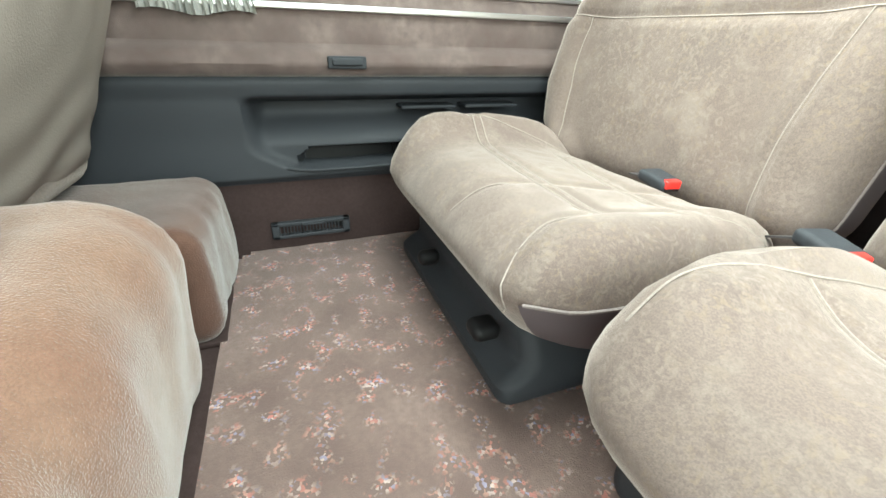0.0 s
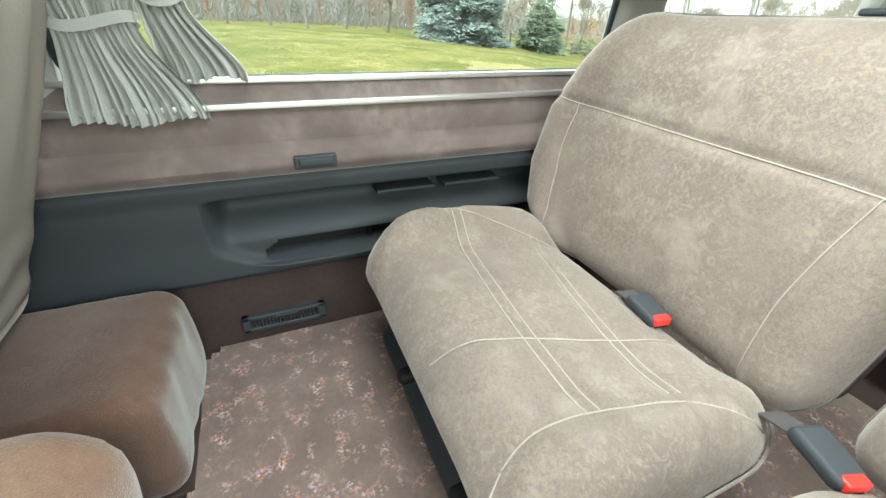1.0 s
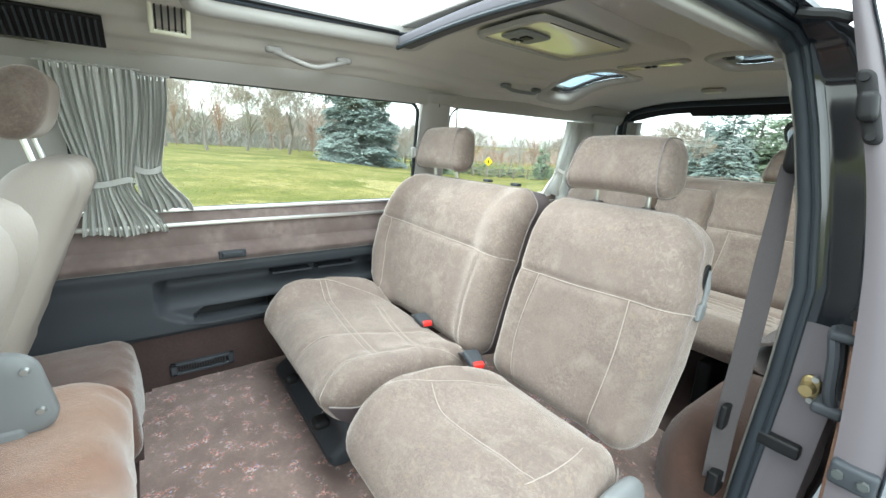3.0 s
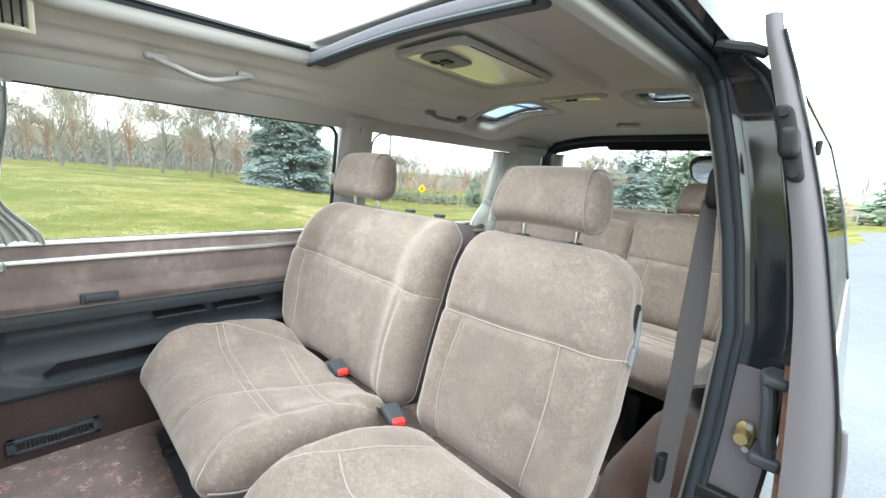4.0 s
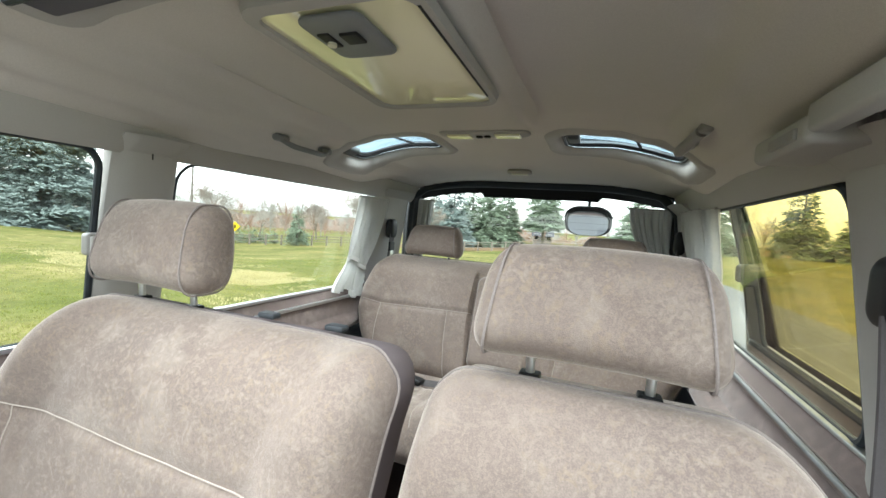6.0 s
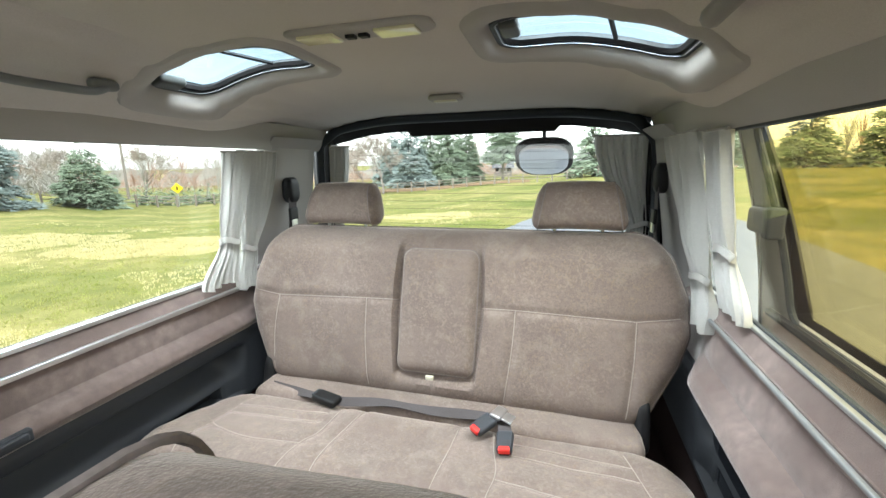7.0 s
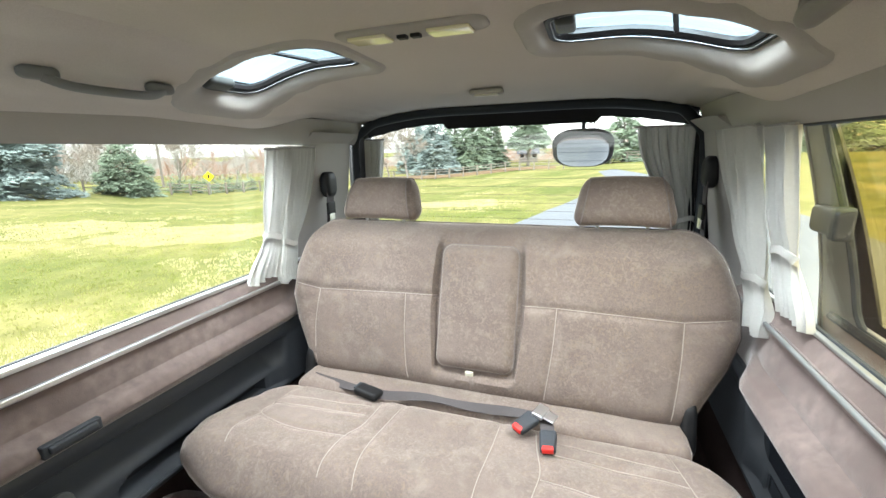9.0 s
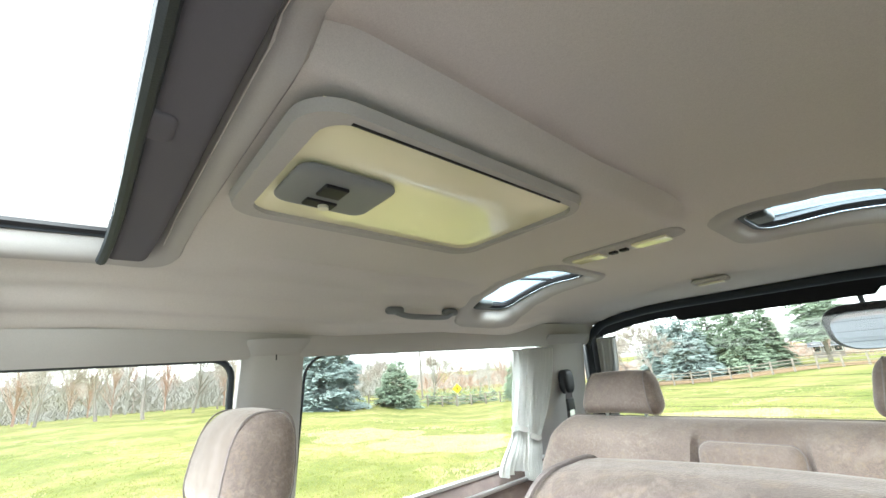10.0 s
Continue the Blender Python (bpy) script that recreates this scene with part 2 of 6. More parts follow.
def rbox(size, radius, cells=(6, 6, 6), bend=None):
    """A box with rounded edges, centred on the origin; bend maps each point."""
    half = [s / 2 for s in size]
    rad = [min(r, h * 0.999) for r, h in zip((radius,) * 3 if isinstance(radius, (int, float)) else radius, half)]
    steps = []
    for h, r, c in zip(half, rad, cells):
        inner = [-(h - r) + 2 * (h - r) * i / c for i in range(c + 1)]
        arc = [(h - r) + r * math.tan(radians(45) * k / 3) for k in (1, 2, 3)]
        steps.append([-a for a in reversed(arc)] + inner + arc)
    index, points, faces = {}, [], []

    def vertex(p):
        key = tuple(round(v, 6) for v in p)
        if key not in index:
            core = [max(-(h - r), min(h - r, v)) for v, h, r in zip(p, half, rad)]
            off = [(v - c) / r if r > 1e-6 else 0 for v, c, r in zip(p, core, rad)]
            length = math.sqrt(sum(o * o for o in off)) or 1.0
            q = [c + o / length * r for c, o, r in zip(core, off, rad)]
            index[key] = len(points)
            points.append(tuple(bend(*q)) if bend else tuple(q))
        return index[key]

    for axis in range(3):
        a, b = [(1, 2), (2, 0), (0, 1)][axis]
        for side in (-1, 1):
            for i in range(len(steps[a]) - 1):
                for j in range(len(steps[b]) - 1):
                    quad = []
                    for da, db in ((0, 0), (1, 0), (1, 1), (0, 1)):
                        p = [0, 0, 0]
                        p[axis], p[a], p[b] = side * half[axis], steps[a][i + da], steps[b][j + db]
                        quad.append(vertex(p))
                    if side < 0:
                        quad.reverse()
                    if len(set(quad)) > 2:
                        faces.append(tuple(dict.fromkeys(quad)))
    return points, faces


def block(x0, x1, y0, y1, z0, z1, radius=0.004, cells=(1, 1, 1), bend=None):
    c = ((x0 + x1) / 2, (y0 + y1) / 2, (z0 + z1) / 2)
    pts, faces = rbox((x1 - x0, y1 - y0, z1 - z0), min(radius, abs(x1 - x0) / 2.01, abs(y1 - y0) / 2.01, abs(z1 - z0) / 2.01), cells)
    pts = [(p[0] + c[0], p[1] + c[1], p[2] + c[2]) for p in pts]
    return ([bend(*p) for p in pts] if bend else pts), faces


def tube(path, radius, sides=8, closed=False):
    """A round bar along the points of path; radius: one number or one for each point."""
    path = [Vector(p) for p in path]
    count = len(path)
    pts, faces, normal = [], [], None
    for i, p in enumerate(path):
        ahead = path[(i + 1) % count] if closed or i + 1 < count else p
        behind = path[i - 1] if closed or i else p
        way = (ahead - behind).normalized()
        if normal is None:
            normal = way.orthogonal().normalized()
        normal = (normal - way * normal.dot(way)).normalized()
        side = way.cross(normal)
        r = radius[i] if isinstance(radius, (list, tuple)) else radius
        for k in range(sides):
            a = 2 * math.pi * k / sides
            pts.append(tuple(p + (normal * math.cos(a) + side * math.sin(a)) * r))
    for i in range(count if closed else count - 1):
        for k in range(sides):
            a, b = i * sides + k, i * sides + (k + 1) % sides
            c, d = ((i + 1) % count) * sides + (k + 1) % sides, ((i + 1) % count) * sides + k
            faces.append((a, b, c, d))
    if not closed:
        faces.append(tuple(reversed(range(sides))))
        faces.append(tuple((count - 1) * sides + k for k in range(sides)))
    return pts, faces


def strap(path, width, thick, across):
    """A flat band along path, its width lying along the vector across."""
    path = [Vector(p) for p in path]
    pts, faces = [], []
    for i, p in enumerate(path):
        way = (path[min(i + 1, len(path) - 1)] - path[max(i - 1, 0)]).normalized()
        side = Vector(across[i] if isinstance(across, list) else across)
        side = (side - way * side.dot(way)).normalized()
        up = way.cross(side)
        w = width[i] if isinstance(width, list) else width
        for a, b in ((-1, -1), (1, -1), (1, 1), (-1, 1)):
            pts.append(tuple(p + side * a * w / 2 + up * b * thick / 2))
    for i in range(len(path) - 1):
        for k in range(4):
            faces.append((i * 4 + k, i * 4 + (k + 1) % 4, i * 4 + 4 + (k + 1) % 4, i * 4 + 4 + k))
    faces += [(3, 2, 1, 0), tuple(len(pts) - 4 + k for k in range(4))]
    return pts, faces


def sheet(fn, nu, nv, thick=0.0, away=(0, 0, 1), hole=None):
    """A surface fn(u, v), u and v from 0 to 1, given a back at the offset away * thick. hole(u, v): cells left out."""
    us = [i / nu for i in range(nu + 1)] if isinstance(nu, int) else nu
    vs = [i / nv for i in range(nv + 1)] if isinstance(nv, int) else nv
    pts = [tuple(fn(u, v)) for u in us for v in vs]
    m, total = len(vs), len(us) * len(vs)
    kept = [(i, j) for i in range(len(us) - 1) for j in range(m - 1) if not (hole and hole((us[i] + us[i + 1]) / 2, (vs[j] + vs[j + 1]) / 2))]
    faces = [(i * m + j, (i + 1) * m + j, (i + 1) * m + j + 1, i * m + j + 1) for i, j in kept]
    if thick:
        pts += [tuple(a + b * thick for a, b in zip(p, away)) for p in pts]
        edges = {}
        for f in faces:
            for k in range(4):
                e = (f[k], f[(k + 1) % 4])
                edges[e] = True
        rim = [e for e in edges if (e[1], e[0]) not in edges]
        faces += [tuple(total + v for v in reversed(f)) for f in faces]
        faces += [(b, a, a + total, b + total) for a, b in rim]
    return pts, faces


def joined(*shapes):
    pts, faces = [], []
    for p, f in shapes:
        faces += [tuple(v + len(pts) for v in q) for q in f]
        pts += p
    return pts, faces


def moved(shape, m):
    return [tuple(m @ Vector(p)) for p in shape[0]], shape[1]


def loop_bar(outline, r, sides=6):
    return tube(outline, r, sides, True)


def part(name, shape, mat, parent=None, label="", smooth=True):
    """Links a shape as one mesh under a thing or a part."""
    me = bpy.data.meshes.new(name)
    me.from_pydata(shape[0], [], shape[1])
    me.materials.append(mat)
    if smooth:
        me.shade_smooth()
        me.set_sharp_from_angle(angle=radians(40))
    me.update()
    ob = new(name, me)
    if parent is not None:
        ob.parent = parent
    if label:
        ob["label"] = label
    return ob


def thing(name, label, category, group="", kind="", at=None):
    ob = new(name)
    ob.empty_display_size = 0.05
    if at:
        ob.matrix_world = at
    return tagged(ob, label, category, group, kind)


def smooth01(a, b, v):
    t = max(0.0, min(1.0, (v - a) / (b - a)))
    return t * t * (3 - 2 * t)


def table_at(rows, v):
    """A smooth value between the rows (key, value)."""
    if v <= rows[0][0]:
        return rows[0][1]
    for (a, p), (b, q) in zip(rows, rows[1:]):
        if v <= b:
            return p + (q - p) * smooth01(a, b, v)
    return rows[-1][1]


def line_at(rows, v):
    if v <= rows[0][0]:
        return rows[0][1]
    for (a, p), (b, q) in zip(rows, rows[1:]):
        if v <= b:
            return p + (q - p) * (v - a) / (b - a)
    return rows[-1][1]

# ---- the cabin's shell; y runs to the rear, the floor lies at FLOOR ----
FLOOR, REAR, FRONT = 0.11, 1.62, -2.1
LEFT_TOP = [(0.70, -0.755), (0.775, -0.765), (1.215, -0.70), (1.25, -0.655)]


def structure(name, label, category):
    return thing(name, label, category, kind="structure")


floor = tagged(part("floor", block(-0.80, 0.80, FRONT, REAR + 0.05, FLOOR - 0.06, FLOOR, 0.005, (8, 16, 1)), KICK), "dark brown carpeted van floor", "floor", kind="structure")


SEAT_PANEL = material("grey_flap_plastic", (0.060, 0.065, 0.064), 0.5, spec=0.3, tone=0.25, bump=0.15)


SHADE_CLOTH = material("grey_shade_cloth", (0.105, 0.101, 0.114), 0.9, spec=0.1, tone=0.2, bump=0.25, bump_scale=700)


def mat_shape():
    """The front floor mat: rounded corners, slight waves, a rounded edge."""
    def fn(u, v):
        x, y = -0.735 + 1.40 * u, -1.115 + 1.45 * v
        return x, y, FLOOR + 0.012 + 0.003 * noise.noise((x * 5, y * 5, 0)) + 0.002 * noise.noise((x * 16, y * 16, 3))
    def hole(u, v):
        x, y = 1.40 * u, 1.45 * v
        dx, dy = max(0.09 - x, x - 1.31, 0), max(0.09 - y, y - 1.36, 0)
        return dx * dx + dy * dy > 0.0081
    return sheet(fn, 70, 72, 0.012, (0, 0, -1), hole)


tagged(part("floor_mat", mat_shape(), CARPET), "brown velour floor mat with red and blue flecks", "floor mat")

def curve_line(pts, n=6):
    """A smooth line through points (Catmull-Rom)."""
    out = []
    for i in range(len(pts) - 1):
        p0, p1, p2, p3 = pts[max(i - 1, 0)], pts[i], pts[i + 1], pts[min(i + 2, len(pts) - 1)]
        for k in range(n):
            t = k / n
            out.append(tuple(0.5 * (2 * b + (c - a) * t + (2 * a - 5 * b + 4 * c - d) * t * t + (3 * b - a - 3 * c + d) * t ** 3) for a, b, c, d in zip(p0, p1, p2, p3)))
    return out + [tuple(pts[-1])]


# -- left side: kick panel, plastic panel with a long armrest recess, velour band, aluminium rail --
wall_left = structure("wall_left", "left cabin side with plastic and velour panels", "wall")
Y0, Y1 = -1.80, REAR


def left_kick(u, v):
    y, z = Y0 + (Y1 - Y0) * u, FLOOR + (0.318 - FLOOR) * v
    return -0.748 + 0.006 * (1 - v) + 0.0015 * noise.noise((y * 9, z * 9, 0)), y, z


part("kick_panel", sheet(left_kick, 60, 6, 0.02, (-1, 0, 0)), KICK, wall_left, "dark brown carpet kick panel")


def recess(y, z):
    """How far the armrest recess goes in: deep under its upper edge, sloping out to a ledge with a pocket in it."""
    corner = 0.10 * (1 - smooth01(0.335, 0.43, z)) ** 2
    front = smooth01(-1.035 + corner, -0.985 + corner, y) * (1 - smooth01(-0.13, -0.05, y))
    back = smooth01(0.20 + corner, 0.25 + corner, y) * (1 - smooth01(1.0, 1.08, y))
    slope = 0.26 + 0.74 * smooth01(0.402, 0.488, z)
    inside = (front + back) * smooth01(0.338, 0.350, z) * (1 - smooth01(0.508, 0.532, z))
    pocket = 0.0
    for y0, y1 in POCKETS:
        bend = 0.03 * smooth01(0.372, 0.398, z)
        pocket = max(pocket, smooth01(y0 + bend, y0 + 0.014 + bend, y) * (1 - smooth01(y1 - 0.014, y1, y)))
    pocket *= smooth01(0.350, 0.356, z) * (1 - smooth01(0.392, 0.400, z))
    return inside * (slope + (0.83 - slope) * pocket)


POCKETS = ((-0.915, -0.14), (0.47, 0.98))


def left_plastic(u, v):
    y, z = Y0 + (Y1 - Y0) * u, 0.312 + (0.585 - 0.312) * v
    x = table_at([(0.312, -0.742), (0.33, -0.727), (0.42, -0.728), (0.52, -0.722), (0.560, -0.716), (0.585, -0.725)], z)
    return x - 0.091 * recess(y, z), y, z


part("plastic_panel", sheet(left_plastic, 330, 64, 0.012, (-1, 0, 0)), PLASTIC, wall_left, "charcoal moulded plastic panel with a long recess")


for y0, y1 in POCKETS:
    # A thin black sheet just in front of the pocket's back.
    part("pocket_back", sheet(lambda u, v: (-0.799 + 0.002 * math.sin(u * 14), y0 + 0.02 + (y1 - y0 - 0.03) * u, 0.356 + 0.034 * v), 20, 4, 0.006, (-1, 0, 0)), BLACK, wall_left, "black sheet at the back of the long pocket")
    part("pocket_lip", tube(curve_line([(-0.735, y0 - 0.05, 0.352), (-0.722, y0 + 0.02, 0.345), (-0.720, y0 + 0.12, 0.344), (-0.720, y1, 0.347)], 5), 0.005, 8), PLASTIC, wall_left)
part("storage_flap", rbox((0.014, 0.115, 0.125), (0.005, 0.03, 0.03), (1, 3, 3), lambda p, q, r: (p - 0.722, q + 0.318, r + 0.425)), SEAT_PANEL, wall_left, "rounded grey plastic flap")
part("divider", block(-0.798, -0.78, -0.648, -0.640, 0.355, 0.388, 0.003), BLACK, wall_left)
for y0, y1 in ((-0.63, -0.47), (-0.44, -0.27)):
    part("pull_strip", block(-0.812, -0.745, y0, y1, 0.490, 0.499, 0.003), PLASTIC, wall_left)


def left_velour(u, v):
    y, z = Y0 + (Y1 - Y0) * u, 0.575 + (0.722 - 0.575) * v
    x = table_at([(0.575, -0.722), (0.585, -0.703), (0.605, -0.692), (0.628, -0.700), (0.648, -0.726), (0.722, -0.738)], z)
    fade = 1 - smooth01(1.04, 1.34, y)
    x = -0.738 + (x + 0.738) * fade
    return x + 0.002 * noise.noise((y * 7, z * 12, 2)), y, z


part("velour_panel", sheet(left_velour, 130, 20, 0.015, (-1, 0, 0)), PANEL_VELOUR, wall_left, "brown velour trim with a padded lower bolster")


def left_ledge(u, v):
    y = Y0 + (Y1 - 0.25 - Y0) * u
    x, z = -0.735 - 0.028 * v, 0.728 + 0.040 * v
    return x, y, z + 0.001 * noise.noise((y * 8, v * 3, 1))


part("window_ledge", sheet(left_ledge, 40, 4, 0.012, (-1, 0, -0.3)), PANEL_VELOUR, wall_left, "brown velour window ledge")
part("curtain_rail", block(-0.742, -0.726, Y0, 1.25, 0.717, 0.731, 0.003, (1, 8, 1)), CHROME, wall_left, "aluminium lower curtain rail")
part("window_sill_strip", block(-0.772, -0.752, -1.25, 0.02, 0.765, 0.777, 0.003, (1, 6, 1)), CHROME, wall_left, "bright aluminium strip below the glass")
part("window_sill_strip", block(-0.772, -0.752, 0.215, 1.25, 0.765, 0.777, 0.003, (1, 6, 1)), CHROME, wall_left, "bright aluminium strip below the glass")


def side_x(z):
    return line_at(LEFT_TOP, z)


def pillar_panel(y0a, y1a, y0b, y1b, sign=-1, z0=0.72, z1=1.25, proud=0.0):
    """A pillar's trim between two windows; a: at the bottom, b: at the top."""
    def fn(u, v):
        z = z0 + (z1 - z0) * v
        y = (y0a + (y0b - y0a) * v) * (1 - u) + (y1a + (y1b - y1a) * v) * u
        bulge = 0.022 * (1 - abs(2 * u - 1) ** 4)
        return sign * (-side_x(z) - bulge - proud), y, z
    return sheet(fn, 10, 14, 0.03, (sign, 0, 0))


part("pillar_trim", pillar_panel(0.035, 0.205, 0.045, 0.20), GREY_TRIM, wall_left, "warm grey pillar cover between the windows")
part("pillar_trim", pillar_panel(-1.50, -1.20, -1.40, -1.185), GREY_TRIM, wall_left)
part("pillar_trim", pillar_panel(1.22, 1.60, 1.26, 1.58), GREY_TRIM, wall_left, "warm grey rear corner pillar cover")
part("pillar_joint", tube([(-0.677, 0.12 + 0.0 * k, 1.20 + 0.012 * k) for k in range(4)], 0.0015, 5), BLACK, wall_left)


def header_strip(sign):
    start = -1.5 if sign < 0 else 0.03
    def fn(u, v):
        y = start + (REAR - start) * u
        z = 1.206 + (0.070 + 0.022 * smooth01(0.95, 1.3, y)) * v
        x = -0.692 + 0.040 * v + 0.006 * math.sin(v * math.pi)
        return sign * -x, y, z
    return sheet(fn, 40, 6, 0.03, (sign, 0, 0.2))


part("header_trim", header_strip(-1), GREY_TRIM, wall_left, "pale grey strip above the side windows")


def side_window(name, sign, y0, y1, glass, label, r=0.05, front_lean=0.01, z0=0.772, z1=1.210):
    """A fixed side window: a rounded pane in a black rubber frame, leaning in at the top."""
    win = structure(name, label, "window")
    x0, x1 = side_x(z0) - 0.004, side_x(z1) - 0.004
    def place(y, z):
        k = (z - z0) / (z1 - z0)
        return -sign * (x0 + (x1 - x0) * k), y + front_lean * k * (1 if y < (y0 + y1) / 2 else -1), z
    outline = []
    for cy, cz, a0 in ((y1 - r, z1 - r, 0), (y0 + r, z1 - r, 90), (y0 + r, z0 + r, 180), (y1 - r, z0 + r, 270)):
        for k in range(7):
            a = radians(a0 + 15 * k)
            outline.append(place(cy + r * math.cos(a), cz + r * math.sin(a)))
    n = len(outline)
    back = [(p[0] + sign * 0.004, p[1], p[2]) for p in outline]
    pane = (outline + back, [tuple(range(n)), tuple(reversed(range(n, 2 * n)))] + [(i, (i + 1) % n, n + (i + 1) % n, n + i) for i in range(n)])
    g = part("pane", pane, glass, win, smooth=False)
    g.visible_shadow = False
    part("rubber_frame", tube([(p[0] + sign * 0.004, p[1], p[2]) for p in outline], {"window_1": 0.008, "window_3": 0.009}.get(name, 0.004), 8, True), RUBBER, win)
    return win


side_window("window_1", -1, -1.19, 0.035, GLASS, "long fixed side window in a black rubber frame", 0.045)
side_window("window_2", -1, 0.20, 1.36, GLASS, "rear quarter side window in a black rubber frame", 0.06)
side_window("window_3", 1, 0.24, 1.30, DOOR_TINT, "faintly tinted rear quarter window beside the open sliding door", 0.06, z0=0.79)

# -- right side behind the door opening --
wall_right = structure("wall_right", "right cabin side with velour band and rail", "wall")
RY0 = 0.06


def mirrored(shape):
    return [(-x, y, z) for x, y, z in shape[0]], [tuple(reversed(f)) for f in shape[1]]


def right_range(fn):
    def g(u, v):
        k = (RY0 + (Y1 - RY0) * u - Y0) / (Y1 - Y0)
        return fn(k, v)
    return g


part("kick_panel", mirrored(sheet(right_range(left_kick), 30, 6, 0.02, (-1, 0, 0))), KICK, wall_right, "dark brown carpet kick panel")
part("plastic_panel", mirrored(sheet(right_range(left_plastic), 180, 60, 0.012, (-1, 0, 0))), PLASTIC, wall_right, "charcoal moulded plastic panel with a long recess")
def right_velour(u, v):
    y, z = RY0 + (Y1 - RY0) * u, 0.570 + (0.722 - 0.570) * v
    x = table_at([(0.570, -0.705), (0.580, -0.682), (0.605, -0.670), (0.632, -0.680), (0.656, -0.718), (0.722, -0.738)], z)
    x = -0.738 + (x + 0.738) * (1 - smooth01(0.98, 1.16, y))
    return x + 0.002 * noise.noise((y * 7, z * 12, 2)), y, z


part("velour_panel", mirrored(sheet(right_velour, 70, 20, 0.015, (-1, 0, 0))), PANEL_VELOUR, wall_right, "brown velour trim with a padded lower bolster")
part("window_ledge", mirrored(sheet(lambda u, v: (-0.735 - 0.028 * v, RY0 + (1.38 - RY0) * u, 0.745 + 0.045 * v), 20, 4, 0.012, (-1, 0, -0.3))), PANEL_VELOUR, wall_right, "brown velour window ledge")
part("panel_top", mirrored(sheet(lambda u, v: (-0.738 + 0.004 * v, RY0 + (Y1 - RY0) * u, 0.72 + 0.03 * v), 20, 2, 0.012, (-1, 0, 0))), PANEL_VELOUR, wall_right)
part("curtain_rail", block(0.721, 0.730, RY0, 1.25, 0.743, 0.752, 0.003, (1, 8, 1)), RAIL_METAL, wall_right, "aluminium lower curtain rail")
part("window_sill_strip", block(0.754, 0.770, RY0 + 0.16, 1.25, 0.786, 0.795, 0.003, (1, 6, 1)), DULL_METAL, wall_right, "bright aluminium strip below the glass")
part("pillar_trim", pillar_panel(0.02, 0.23, 0.02, 0.25, 1), GREY_TRIM, wall_right, "warm grey pillar cover behind the door opening")
part("pillar_trim", pillar_panel(1.30, 1.68, 1.36, 1.66, 1, proud=0.012), GREY_TRIM, wall_right, "warm grey rear corner pillar cover")
part("header_trim", header_strip(1), GREY_TRIM, wall_right, "pale grey strip above the side windows")
bracket = part("door_stop_housing", block(0.585, 0.672, 0.085, 0.285, 1.232, 1.272, 0.012, (2, 4, 1)), GREY_TRIM, wall_right, "grey housing above the pillar")
part("slot", block(0.580, 0.590, 0.11, 0.20, 1.240, 1.256, 0.003), HANDLE_GREY, bracket)
part("front_pillar", pillar_panel(-1.62, -1.34, -1.60, -1.40, 1, 0.11), GREY_TRIM, wall_right)

# -- rear end: hatch frame, glass, wall below --
def ceiling_z(x, y):
    z = line_at([(-1.5, 1.37), (-0.25, 1.396), (0.0, 1.388), (0.28, 1.376), (0.64, 1.384), (1.0, 1.370), (1.23, 1.352), (1.62, 1.341)], y)
    z -= table_at([(0.26, 0.0), (0.36, 0.007), (0.47, 0.030), (0.53, 0.056), (0.60, 0.092), (0.665, 0.120)], abs(x)) * (1 - 0.60 * smooth01(0.95, 1.3, y))
    z += 0.026 * smooth01(0.138, 0.176, x) * (1 - smooth01(0.45, 0.55, x)) * (1 - smooth01(0.55, 0.68, y)) * smooth01(-0.22, -0.1, y)
    z += 0.012 * math.exp(-((x - 0.168) / 0.012) ** 2) * (1 - smooth01(0.5, 0.66, y)) * smooth01(-0.2, -0.1, y)
    z += 0.012 * math.exp(-((x + 0.40) / 0.014) ** 2) * smooth01(-0.1, 0.05, y) * (1 - smooth01(0.5, 0.6, y))
    return z


wall_rear = structure("wall_rear", "rear hatch frame and panel behind the bench", "wall")
part("hatch_panel", block(-0.78, 0.78, REAR + 0.06, REAR + 0.12, FLOOR, 0.80, 0.01), PANEL_VELOUR, wall_rear)
crest = [(x, REAR - 0.006, ceiling_z(x, REAR) - 0.012) for x in [-0.60 + 0.05 * k for k in range(25)]]
arch = [(-0.705, REAR, 0.70), (-0.702, REAR, 0.95), (-0.700, REAR, 1.17), (-0.690, REAR, 1.235), (-0.652, REAR, 1.262)] + crest + [(0.640, REAR, 1.256), (0.668, REAR, 1.225), (0.685, REAR, 1.17), (0.695, REAR, 0.95), (0.70, REAR, 0.70)]
part("hatch_seal", tube(curve_line(arch, 5), 0.020, 10), RUBBER, wall_rear, "black rubber hatch seal")


def header_black(u, v):
    x = -0.66 + 1.32 * u
    top = ceiling_z(x, REAR) - 0.004
    return x, REAR + 0.02 + 0.05 * v, top - (0.052 + (0.022 if -0.29 < x < 0.33 else 0.0) * smooth01(0.4, 1, v)) * v


